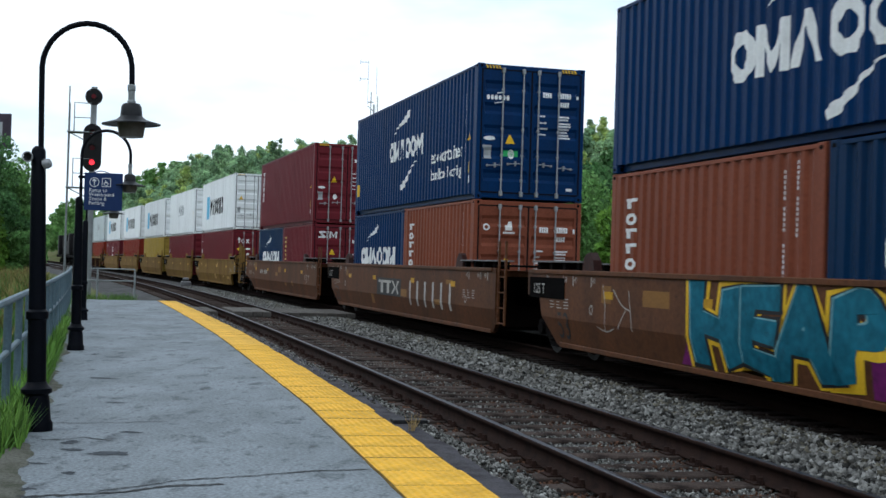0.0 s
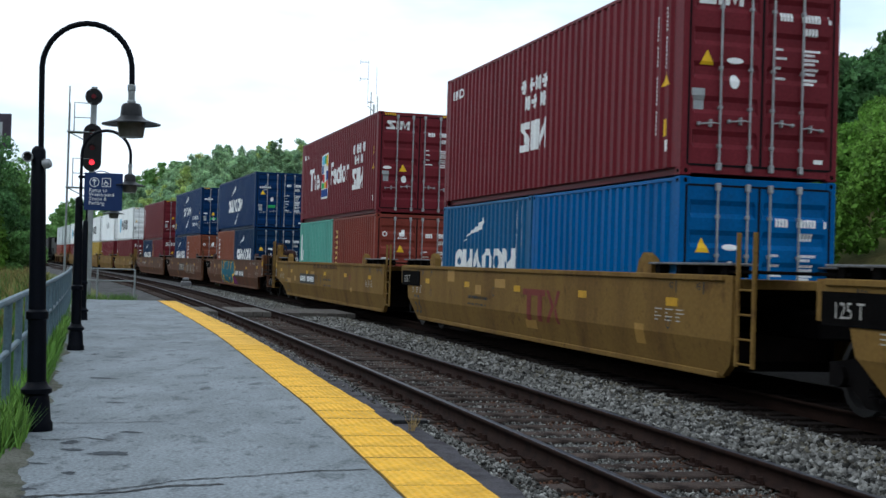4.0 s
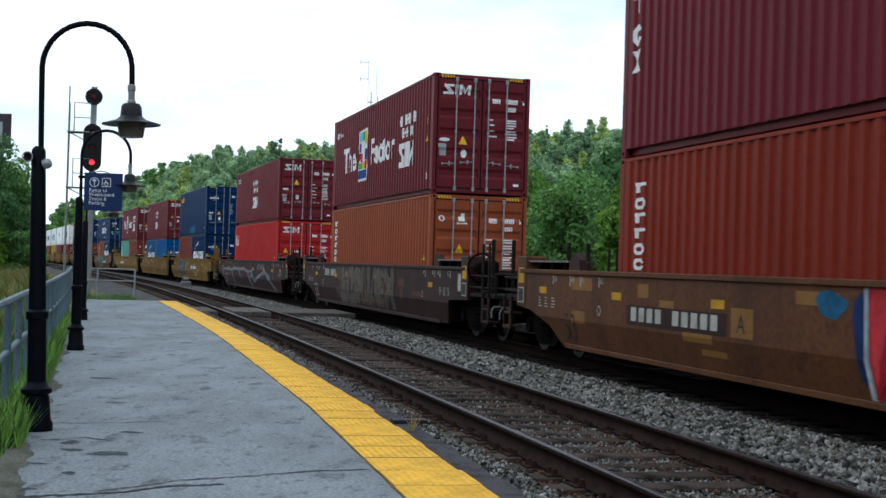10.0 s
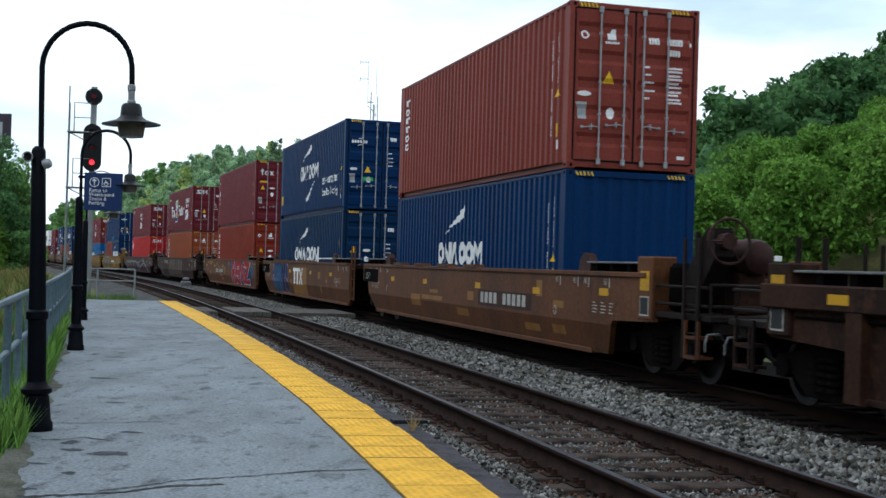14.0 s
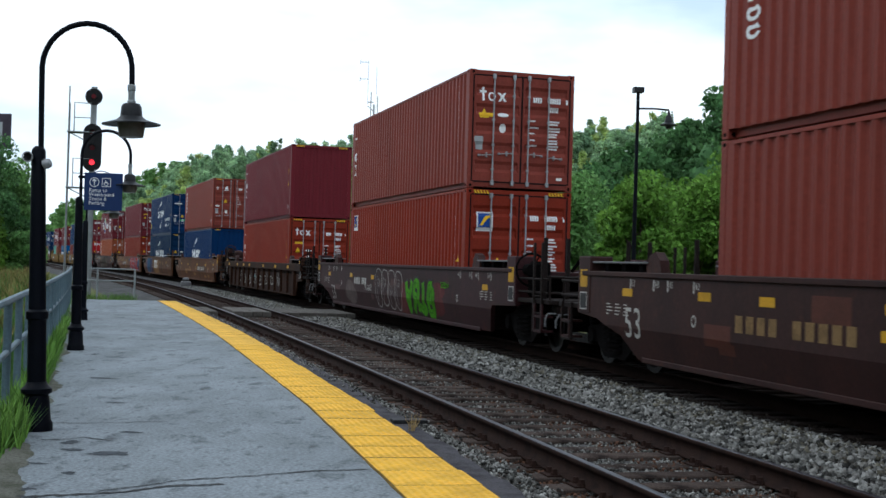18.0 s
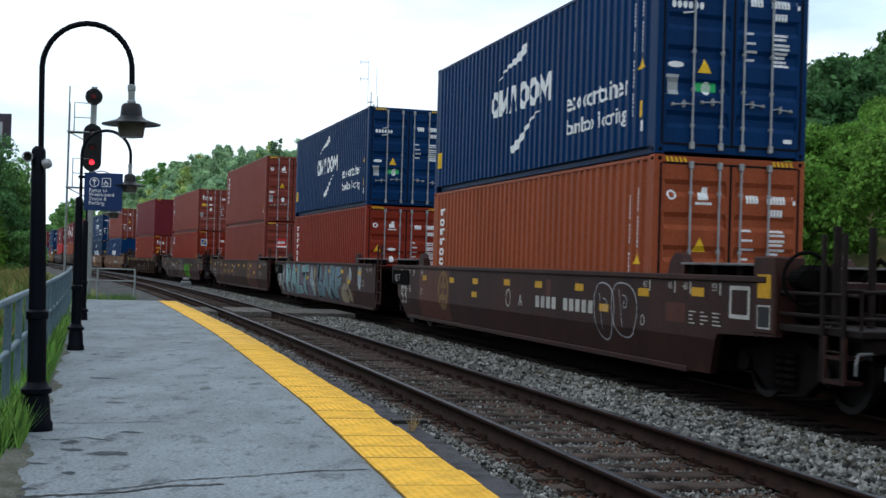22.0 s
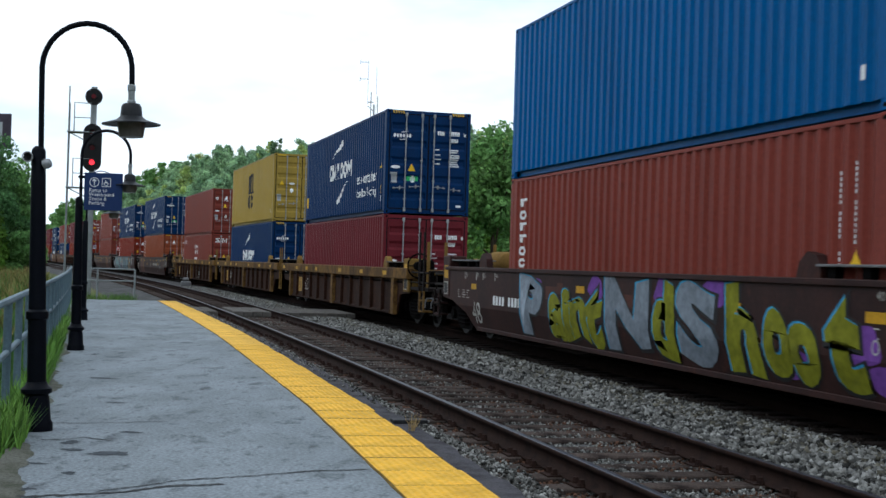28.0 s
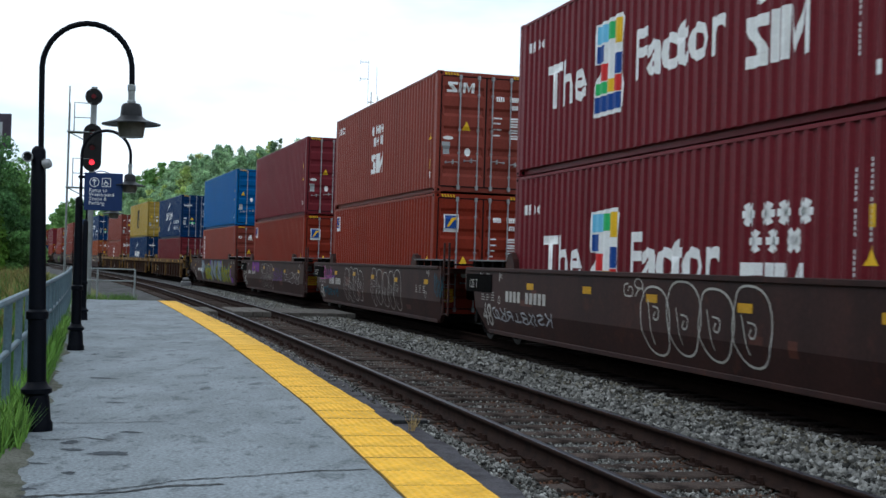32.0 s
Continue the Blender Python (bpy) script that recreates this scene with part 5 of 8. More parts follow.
def side_marks(kind, L, H):
    """Markings of one livery on the side towards the platform: (name, mesh, label) for each."""
    key = (kind, L, H)
    if key in SIDE_CACHE:
        return SIDE_CACHE[key]
    out = []
    if kind == "factorlow":      # the same livery painted lower on the side
        for name, me, label in side_marks("factor", L, H):
            me = me.copy()
            me.transform(Matrix.Translation((0, 0, -0.12 if name not in ("identity_column", "height_plate", "warning_triangle") else 0.0)))
            out.append((name, me, label))
        SIDE_CACHE[key] = out
        return out
    h = L / 2

    def add(name, shapes, mat, label=""):
        out.append((name, mark(shapes, mat, L, H), label))

    # upright identity columns near the rear end, and a yellow height plate and triangle
    v_ = random.Random(f"{kind}{L}{H}")
    col = [q(h - 0.93, h - 0.90, 0.62 + k * 0.062, 0.662 + k * 0.062) for k in range(28) if k not in (6, 14, 15, 21)] + [q(h - 0.64, h - 0.61, 1.55 + k * 0.06, 1.59 + k * 0.06) for k in range(15) if k != 8]
    if kind not in ("reefer", "plain"):
        add("identity_column", col, M_WHITE, "upright rows of small white code ticks")
    if H > 2.7 and kind != "reefer":
        z_ = v_.choice((0.58, 0.95, 1.7))
        add("height_plate", [q(h - 0.66, h - 0.50, z_, z_ + 0.24)] + ([q(-h + 0.20, -h + 0.42, 0.55, 0.91)] if kind.startswith("arce") else []), M_YELLOW, "yellow height plate")
        add("warning_triangle", [[(h - 0.72, 1.30), (h - 0.44, 1.30), (h - 0.58, 1.52)]], M_YELLOW, "yellow warning triangle")
        add("white_plate", [q(h - 0.60, h - 0.46, 0.36, 0.52)], M_WHITE, "small white plate")
    arc = {"arc40": (-2.36, 2.26, 0.90, 1.54, (-1.45, 1.70, -0.06, 2.18, 0.17), (1.15, 0.82, -0.12, 0.28, 0.17)), "arceco": (-1.84, 1.63, 1.30, 1.82, (-1.36, 2.02, 0.23, 2.50, 0.20), (1.06, 1.18, -0.50, 0.56, 0.19)),
           "arclow": (-2.46, 2.14, 1.18, 1.74, (-1.56, 1.92, -0.14, 2.38, 0.19), None), "arcmid": (-2.0, 1.36, 1.20, 1.70, (-1.44, 1.86, 0.06, 2.44, 0.20), None), "arc20": (-1.98, 2.08, 1.10, 1.62, (-1.32, 1.80, 0.08, 2.22, 0.16), None)}
    if kind in arc:
        x0, x1, z0, z1, upper, lower = arc[kind]
        mid = x0 + (x1 - x0) * 0.485
        add("emblem", row_of("owv", x0, mid - 0.06, z0, z1) + row_of("oow", mid + 0.06, x1, z0, z1), M_WHITE, "large white company emblem of bold plain shapes")
        add("emblem_stroke", feather(*upper) + (feather(*lower) if lower else []), M_WHITE, "white brush stroke beside the emblem")
        if kind == "arceco":
            out.append(("lettering", words("ecocontainer", 0.46, 2.44, 0.98, M_WHITE, L, H, width=2.62, bold=0.006), "white lettering"))
            out.append(("lettering", words("bamboo flooring", 0.36, 2.52, 0.58, M_WHITE, L, H, width=2.45, bold=0.004), "white lettering"))
        if kind == "arclow":
            add("white_line", [q(2.2, 5.12, 1.31, 1.35), q(5.08, 5.12, 1.05, 1.31)], M_WHITE, "thin white line beside the emblem")
    elif kind == "factor":
        out.append(("lettering", words("The", 1.06, -4.50, 1.12, M_WHITE, L, H, width=1.86, bold=0.03), "bold white lettering"))
        out.append(("lettering", words("Factor", 1.02, -0.66, 1.15, M_WHITE, L, H, width=2.9, bold=0.03), "bold white lettering"))
        add("emblem", [[(2.74 + y * 1.5, 0.80 + z) for y, z in sh] for sh in zigs(0.0, 1.0, 0.64)], M_WHITE, "bold white company emblem of plain shapes")
        st = []
        for k in range(4):
            st += star(2.95 + k * 0.42, 2.03, 0.15)
        for k in range(3):
            st += star(3.08 + k * 0.46, 1.70, 0.15)
        add("stars", st, M_WHITE, "seven white stars")
        zz = lambda z: 0.72 + (z - 0.7) * 0.853
        add("panel", [[(x, zz(z)) for x, z in sh] for sh in ([(-2.26, 2.0), (-2.2, 2.46), (-1.2, 2.52), (-1.04, 2.4), (-1.14, 1.7), (-2.2, 1.7)], [(-2.28, 0.78), (-2.2, 0.7), (-1.16, 0.7), (-1.06, 0.8), (-1.02, 1.2), (-1.2, 1.72), (-1.95, 1.72), (-2.28, 1.2)])], M_WHITE, "white-edged ground of the picture mark")
        fields = [("mark_sky", M_CYAN, (-2.14, -1.72, 2.08, 2.42)), ("mark_leaf", M_GREEN, (-1.70, -1.42, 2.10, 2.42)), ("mark_sun", M_YELLOW, (-1.40, -1.12, 1.98, 2.44)), ("mark_night", M_NAVYMARK, (-2.14, -1.86, 1.72, 2.04)),
                  ("mark_rose", M_REDMARK, (-2.0, -1.74, 1.36, 1.68)), ("mark_sea", M_NAVYMARK, (-2.20, -1.12, 0.78, 1.08)), ("mark_dusk", M_NAVYMARK, (-1.46, -1.20, 1.42, 1.80)),
                  ("mark_ember", M_REDMARK, (-1.42, -1.10, 1.10, 1.40)), ("mark_meadow", M_GREEN, (-2.16, -1.74, 1.12, 1.34)), ("mark_gold", M_YELLOW, (-1.72, -1.44, 1.12, 1.36))]
        for name, mat, (a, b, z0, z1) in fields:
            me = mark([q(a, b, zz(z0), zz(z1))], mat, L, H)
            for v in me.vertices:
                v.co.y += 0.004
            out.append((name, me, "coloured field of the picture mark"))
        add("web_line", row_of("iiw", -5.62, -5.2, 2.28, 2.46, 0.03) + row_of("oo", -5.1, -4.72, 2.28, 2.44, 0.03, 0.05), M_WHITE, "small white line of plain shapes")
    elif kind == "zstar":
        e0, e1, s0, s1 = (0.83, 1.38, 2.06, 1.74) if H > 2.7 else (0.70, 1.21, 1.86, 1.54)
        add("emblem", [[(-0.80 + y * 1.4, e0 + z) for y, z in sh] for sh in zigs(0.0, 1.0, e1 - e0)], M_WHITE, "bold white company emblem of plain shapes")
        st = []
        for k in range(4):
            st += star(-0.66 + k * 0.38, s0, 0.14)
        for k in range(3):
            st += star(-0.48 + k * 0.42, s1, 0.14)
        add("stars", st, M_WHITE, "seven white stars")
        add("web_line", row_of("iiwio", -5.68, -4.84, H - 0.52, H - 0.32, 0.03, 0.04), M_WHITE, "small white line of plain shapes")
    elif kind == "tri":      # upright name at the forward end
        x0, z_top, step = -h + 0.58, H - 0.40, 0.225
        add("name_column", [sh for k in range(6) for sh in ([q(x0, x0 + 0.34, z_top - k * step - 0.05, z_top - k * step), q(x0 + 0.02, x0 + 0.09, z_top - k * step - 0.15, z_top - k * step - 0.05)] if k in (0, 2, 3) else round_frame(x0, z_top - k * step - 0.17, 0.33, 0.17, 0.05, k == 5))], M_WHITE, "white company name set upright in plain shapes")
    elif kind == "word":
        x0 = -h + 0.33
        z0 = H - 0.40
        add("name_column", [q(x0 + 0.10, x0 + 0.18, z0 - 0.34, z0), q(x0, x0 + 0.27, z0 - 0.13, z0 - 0.08)] + round_frame(x0, z0 - 0.84, 0.29, 0.33, 0.08, True)
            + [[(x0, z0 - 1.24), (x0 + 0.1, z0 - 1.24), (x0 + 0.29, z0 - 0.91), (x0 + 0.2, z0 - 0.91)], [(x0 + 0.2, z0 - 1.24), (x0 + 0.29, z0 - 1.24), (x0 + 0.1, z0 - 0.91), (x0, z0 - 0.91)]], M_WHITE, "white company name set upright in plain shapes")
    elif kind == "square":
        add("placard", [q(-h + 0.54, -h + 0.94, H - 0.72, H - 0.26)], M_WHITE, "small company placard")
        for name, mat, sh, up in (("placard_field", M_NAVYMARK, q(-h + 0.57, -h + 0.91, H - 0.62, H - 0.29), 0.004), ("placard_flash", M_YELLOW, [(-h + 0.62, H - 0.58), (-h + 0.68, H - 0.58), (-h + 0.88, H - 0.40), (-h + 0.88, H - 0.34), (-h + 0.72, H - 0.40)], 0.008)):
            me = mark([sh], mat, L, H)
            for v in me.vertices:
                v.co.y += up
            out.append((name, me, "blue field of the placard" if up < 0.006 else "yellow flash on the placard"))
    elif kind == "reefer":
        add("emblem_panel", [q(-4.2, -3.1, 0.75, 2.05)], M_CYAN, "light blue company emblem panel")
        add("emblem", row_of("wvooho", -2.7, 2.2, 0.95, 1.85, 0.12), M_BLACK, "black company emblem of bold plain shapes")
    elif kind == "palegrey":
        add("emblem", row_of("vho", -1.6, 1.0, 1.3, 2.0, 0.12), M_GREYMARK, "grey company emblem of plain shapes")
    elif kind == "msc":
        w = [q(-0.80 + k * 0.52, -0.80 + k * 0.52 + 0.36, 1.50, 2.36 if k else 2.30) for k in range(3)] + [q(-0.44, 0.24, 2.20, 2.36), q(-0.84, 0.68, 1.43, 1.52)]
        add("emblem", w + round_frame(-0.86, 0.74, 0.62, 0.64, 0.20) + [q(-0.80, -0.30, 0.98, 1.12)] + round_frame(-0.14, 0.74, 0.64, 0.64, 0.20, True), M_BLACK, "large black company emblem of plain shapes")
    elif kind == "seaco":
        add("emblem", row_of("ovooo", -5.5, -4.2, 2.27, 2.58, 0.05, 0.08), M_YELLOW, "yellow company name in plain shapes")
        add("small_line", blocks(-5.45, 2.06, (0.1, 0.22), 0.1, 0.2), M_REDMARK, "small red marks")
        add("repair_patch", [[(-1.0, 0.17), (1.45, 0.17), (1.45, 0.66), (0.9, 0.70), (0.2, 0.56), (-1.0, 0.58)]], M_TEALPATCH, "teal-blue repair patch")
    elif kind == "gold":
        add("name_column", [sh for k in range(4) for sh in round_frame(-h + 0.38, H - 0.65 - k * 0.34, 0.34, 0.25, 0.07, k == 0)], M_SAND, "pale yellow company name set upright in plain shapes")
    elif kind == "gwhite":
        add("placard", [q(-h + 0.30, -h + 0.40, H - 1.4, H - 0.45)] + row_of("vvw", -h + 0.46, -h + 0.82, H - 1.38, H - 1.0, 0.02), M_WHITE, "tall white placard")
    elif kind == "cai":
        add("emblem", row_of("ovi", -5.82, -4.95, 1.90, 2.42, 0.05), M_WHITE, "white company emblem of plain shapes")
    SIDE_CACHE[key] = out
    return out


NAMES = {"navy": "navy blue", "slate": "dark slate blue", "blue": "bright blue", "faded_blue": "faded scratched blue", "maroon": "maroon", "brown": "red-brown", "rust": "rust-red", "clay": "brownish clay-red", "orange": "orange-brown",
         "red": "bright red", "teal": "pale teal", "yellow": "mustard yellow", "white": "white refrigerated", "grey": "light grey"}
CONTAINERS = {}


def build_container(L, H, colour, side, end, detail, turned):
    mat = PAINT[colour]
    h = L / 2
    root = thing("shipping_container", "", "shipping container", "containers on the train")
    root["half"] = h - 0.006
    place("frame", shared(("frame", L, H), lambda: frame_bm(L, H), mat), root)
    place("floor", shared(("floor", L), lambda: floor_bm(L), M_DARK), root, None, "dark steel floor and cross members")
    panel = shared(("side_panel", L, H), lambda: sheet(-h + 0.16, h - 0.16, 0.125, H - 0.06), mat)
    place("side_panel", panel, root, pose(0, HALF - 0.008, 0))
    place("side_panel", panel, root, pose(0, -HALF + 0.008, 0, 0, 0, 180))
    place("roof", shared(("roof", L), lambda: sheet(-h + 0.1, h - 0.1, -HALF + 0.05, HALF - 0.05), mat), root, pose(0, 0, H - 0.03, 90, 0, 0))
    end_sheet = shared(("end_wall", H), lambda: sheet(-HALF + 0.15, HALF - 0.15, 0.14, H - 0.11), mat)
    place("end_wall", end_sheet, root, pose(h - 0.03, 0, 0, 0, 0, -90))
    post = shared(("corner_post", H), lambda: post_bm_of(H), mat)
    cast = shared("corner_casting", casting_bm, mat)
    hole = shared("casting_hole", casting_hole_bm, M_DARK)
    for sx in (-1, 1):
        for sy in (-1, 1):
            place("corner_post", post, root, pose(sx * (h - 0.08), sy * (HALF - 0.075), 0))
            for z in (0.059, H - 0.059):
                c = place("corner_casting", cast, root, pose(sx * (h - 0.089), sy * (HALF - 0.081), z))
                if detail:
                    place("casting_hole", hole, c)
    if not turned:
        door = shared(("door", H), lambda: door_bm(H), mat)
        place("door", door, root, pose(-h, 0.003, 0))
        place("door", door, root, pose(-h, -0.003, 0) @ Matrix.Diagonal((1, -1, 1, 1)))
        gasket = shared(("gasket", H), lambda: gasket_bm(H), M_RUBBER)
        place("door_gasket", gasket, root, pose(-h, 0, 0), "black rubber door seal")
        bars = shared(("locking_bar", H), lambda: bar_bm(H), M_STEEL)
        grip = shared("door_handle", handle_bm, M_STEEL)
        for y, d in ((0.66, -1), (0.20, 1), (-0.15, -1), (-0.61, 1)):
            b = place("locking_bar", bars, root, pose(-h, y, 0), "galvanised locking bar")
            if detail:
                place("handle", grip, b, Matrix.Translation((0, 0, 0.72 + (0.05 if abs(y) < 0.5 else 0))) @ Matrix.Diagonal((1, d if abs(y) < 0.5 else -d, 1, 1)), "galvanised handle")
        if detail:
            marks_end(root, H, colour, end, len(CONTAINERS))
    else:
        place("end_wall", end_sheet, root, pose(-h + 0.03, 0, 0, 0, 0, 90))
    if detail and H > 2.7:
        for s_, odd in ((1, 0), (-1, 1)):
            y0, y1 = (HALF - 0.55, HALF - 0.2) if s_ > 0 else (-HALF + 0.2, -HALF + 0.55)
            part("hazard_stripes", hazard_bm(y0, y1, H - 0.10, H - 0.03, odd), M_YELLOW, root, "yellow hazard stripes").matrix_basis = pose(-h + 0.006, 0, 0)
    for name, me, label in side_marks(side, L, H):
        tagged(place(name, me, root, None, label), kind="stuff" if name == "identity_column" else "")
    return root


def gasket_bm(H):
    bm = bmesh.new()
    z0, z1 = 0.15, H - 0.12
    box(bm, -0.006, 0.02, -0.018, 0.018, z0, z1)
    for y in (-1.12, 1.12):
        box(bm, -0.004, 0.02, y - 0.015, y + 0.015, z0, z1)
    for z in (z0, z1):
        box(bm, -0.004, 0.02, -1.1, 1.1, z - 0.014, z + 0.014)
    return bm


def container(L, H, colour, side="plain", end="small", detail=True, turned=False, note=""):
    key = (L, H, colour, side, end, detail, turned)
    if key in CONTAINERS:
        ob = copy_thing(CONTAINERS[key], Matrix())
    else:
        ob = CONTAINERS[key] = build_container(L, H, colour, side, end, detail, turned)
    size = "forty-foot" if L > 10 else "twenty-foot"
    ob["label"] = f"{NAMES[colour]} corrugated {size} container {note}".strip()
    return ob


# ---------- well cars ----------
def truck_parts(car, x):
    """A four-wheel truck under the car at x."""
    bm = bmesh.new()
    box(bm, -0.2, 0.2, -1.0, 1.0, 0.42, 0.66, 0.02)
    t = part("truck", bm, M_DARK, car, "grimy four-wheel truck, blackened with painted shade")
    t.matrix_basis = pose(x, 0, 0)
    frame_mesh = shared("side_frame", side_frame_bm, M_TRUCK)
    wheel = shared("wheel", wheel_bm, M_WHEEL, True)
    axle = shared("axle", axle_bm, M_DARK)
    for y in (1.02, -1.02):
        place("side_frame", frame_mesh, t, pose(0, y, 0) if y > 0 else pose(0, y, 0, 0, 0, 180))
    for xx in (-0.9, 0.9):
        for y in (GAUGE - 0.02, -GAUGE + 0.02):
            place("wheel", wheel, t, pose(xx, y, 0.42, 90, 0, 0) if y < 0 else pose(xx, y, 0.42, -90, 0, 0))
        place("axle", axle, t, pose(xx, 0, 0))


def axle_bm():
    bm = bmesh.new()
    rod(bm, (0, -0.95, 0.42), (0, 0.95, 0.42), 0.08, 10)
    return bm


def side_frame_bm():
    bm = bmesh.new()
    prism(bm, [(-1.15, 0.30), (-1.15, 0.56), (-0.7, 0.62), (-0.38, 0.78), (0.38, 0.78), (0.7, 0.62), (1.15, 0.56), (1.15, 0.30), (0.75, 0.34), (0.42, 0.12), (-0.42, 0.12), (-0.75, 0.34)], -0.07, 0.07)
    for xx in (-0.9, 0.9):
        rod(bm, (xx, -0.12, 0.42), (xx, 0.13, 0.42), 0.12, 12)
    for xx in (-0.2, 0.0, 0.2):
        for k in range(5):
            rod(bm, (xx, 0.10, 0.22 + k * 0.085), (xx, 0.10, 0.262 + k * 0.085), 0.088, 10)
    return bm


def wheel_bm():
    bm = bmesh.new()
    lathe(bm, [(0.06, -0.07), (0.12, -0.07), (0.14, -0.01), (0.36, -0.02), (0.37, -0.05), (0.42, -0.05), (0.42, 0.06), (0.45, 0.065), (0.45, 0.09), (0.37, 0.09), (0.35, 0.03), (0.12, 0.06), (0.06, 0.06)], 16)
    return bm


FOLD, SILL0, SILL1 = 0.66, 0.20, 1.47


def face_y(z, face):
    """The well side's surface at the height z: upright above the fold, leaning in below it."""
    return face - max(0.0, FOLD - z) * 0.26


def sill_bm(a, b, cut_a, cut_b):
    """A deep well side in x, z; a cut end steps up over its truck."""
    bm = bmesh.new()
    left = [(a, SILL1), (a, 0.62), (a + 0.16, SILL0 + 0.16), (a + 0.42, SILL0)] if not cut_a else [(a, SILL1), (a, 0.78), (a + 1.4, 0.74), (a + 1.8, SILL0)]
    right = [(b - 1.3, SILL0), (b - 0.75, 0.70), (b - 0.65, 0.98), (b, 1.02), (b, SILL1)] if not cut_b else [(b - 2.2, SILL0), (b - 1.7, 0.52), (b - 0.8, 0.74), (b, 0.80), (b, SILL1)]
    prism(bm, left + right, 0.0, 0.09)
    bmesh.ops.bisect_plane(bm, geom=bm.verts[:] + bm.edges[:] + bm.faces[:], plane_co=(0, 0, FOLD), plane_no=(0, 0, 1))
    for v in bm.verts:
        v.co.y -= max(0.0, FOLD - v.co.z) * 0.26
    return bm


def rib_sill_bm(a, b):
    bm = bmesh.new()
    z0, z1 = 0.22, 1.12
    ra, rb = a + 1.3, b - 1.9
    prism(bm, [(ra, z0), (rb, z0), (rb + 0.3, 0.72), (b, 0.78), (b, z1), (a, z1), (a, 0.78), (ra - 0.3, 0.72)], 0.0, 0.05)
    return bm


def rib_bm(h):
    bm = bmesh.new()
    prism(bm, [(-0.035, 0.24), (0.035, 0.24), (0.035, h), (-0.035, h)], 0.05, 0.14)
    return bm


def wide_rib_bm(h):
    bm = bmesh.new()
    prism(bm, [(-0.16, 0.20), (0.16, 0.20), (0.14, 0.32), (0.14, h), (-0.14, h), (-0.14, 0.30)], 0.05, 0.16)
    return bm


def ladder_bm(h):
    bm = bmesh.new()
    for x in (-0.2, 0.2):
        box(bm, x - 0.03, x + 0.03, -0.02, 0.02, 0.36, h, 0.006)
    for z in (0.40, 0.70, 1.0, 1.30):
        rod(bm, (-0.2, 0, z), (0.2, 0, z), 0.014, 6)
    return bm


def stirrup_bm():
    """A thin hanging step below the end platform."""
    bm = bmesh.new()
    for z in (0.34, 0.62):
        box(bm, -0.22, 0.22, -0.03, 0.03, z - 0.012, z + 0.012)
    for x in (-0.22, 0.22):
        box(bm, x - 0.014, x + 0.014, -0.02, 0.02, 0.33, 0.95)
    return bm


def grab_bm():
    """Two straight square posts of the end platform."""
    bm = bmesh.new()
    for y in (-0.22, 0.22):
        box(bm, -0.035, 0.035, y - 0.035, y + 0.035, 0.9, 2.05, 0.008)
    rod(bm, (0, -0.22, 1.35), (0, 0.22, 1.35), 0.016, 6)
    return bm


def stand_bm():
    """A heavy square-topped bracket beside the end platform, standing along the car."""
    bm = bmesh.new()
    for x in (-0.30, 0.30):
        box(bm, x - 0.07, x + 0.07, -0.06, 0.06, 0.94, 2.12, 0.015)
    box(bm, -0.37, 0.37, -0.065, 0.065, 1.98, 2.14, 0.015)
    return bm


def brake_wheel_bm():
    bm = bmesh.new()
    tube(bm, [(0, 0.30 * math.cos(a), 0.30 * math.sin(a)) for a in np.linspace(0, math.tau, 21)], 0.022, 6)
    for a in (0, math.tau / 3, 2 * math.tau / 3):
        rod(bm, (0, 0, 0), (0, 0.3 * math.cos(a), 0.3 * math.sin(a)), 0.014, 5)
    rod(bm, (0.22, 0, 0), (-0.02, 0, 0), 0.11, 10)
    return bm


def reservoir_bm():
    bm = bmesh.new()
    lathe(bm, [(0.10, -0.60), (0.22, -0.52), (0.25, -0.42), (0.25, 0.42), (0.22, 0.52), (0.10, 0.60)], 16)
    bmesh.ops.transform(bm, matrix=pose(0, 0, 0, 0, 90, 0), verts=bm.verts)
    return bm


def hose_bm():
    bm = bmesh.new()
    tube(bm, [(0, 0.25, 0.75), (0.12, 0.3, 0.62), (0.28, 0.3, 0.42), (0.45, 0.28, 0.36)], 0.035, 6)
    return bm


def lug_bm():
    bm = bmesh.new()
    prism(bm, [(-0.26, 0.0), (0.24, 0.0), (0.26, 0.12), (0.14, 0.26), (-0.04, 0.30), (-0.20, 0.18)], -0.07, 0.07)
    return bm


def tip_bm():
    """A rounded guide plate on the top edge of the well."""
    bm = bmesh.new()
    prism(bm, [(-0.42, 0.0), (0.42, 0.0), (0.36, 0.055), (-0.36, 0.055)], -0.12, 0.10)
    return bm


def flat_part(name, car, quads, mat, label="", off=0.003, face=None):
    """Flat outlines (x, z) lying on the platform side of the car, as one marking."""
    f = car["face"] if face is None else face
    bm = bmesh.new()
    for sh in quads:
        zs = [z for _, z in sh]
        bm.faces.new([bm.verts.new((x, face_y(z, f) + off if car["smooth"] else (f if z > 1.11 else 1.35) + off, z)) for x, z in sh])
    if car["smooth"]:
        bmesh.ops.bisect_plane(bm, geom=bm.verts[:] + bm.edges[:] + bm.faces[:], plane_co=(0, 0, FOLD), plane_no=(0, 0, 1))
        for v in bm.verts:
            v.co.y = face_y(v.co.z, f) + off
    return part(name, bm, mat, car, label)


def rq(x0, x1, z0, z1, lean=0.0):
    return [(x0, z0), (x1, z0), (x1 - lean, z1), (x0 - lean, z1)]


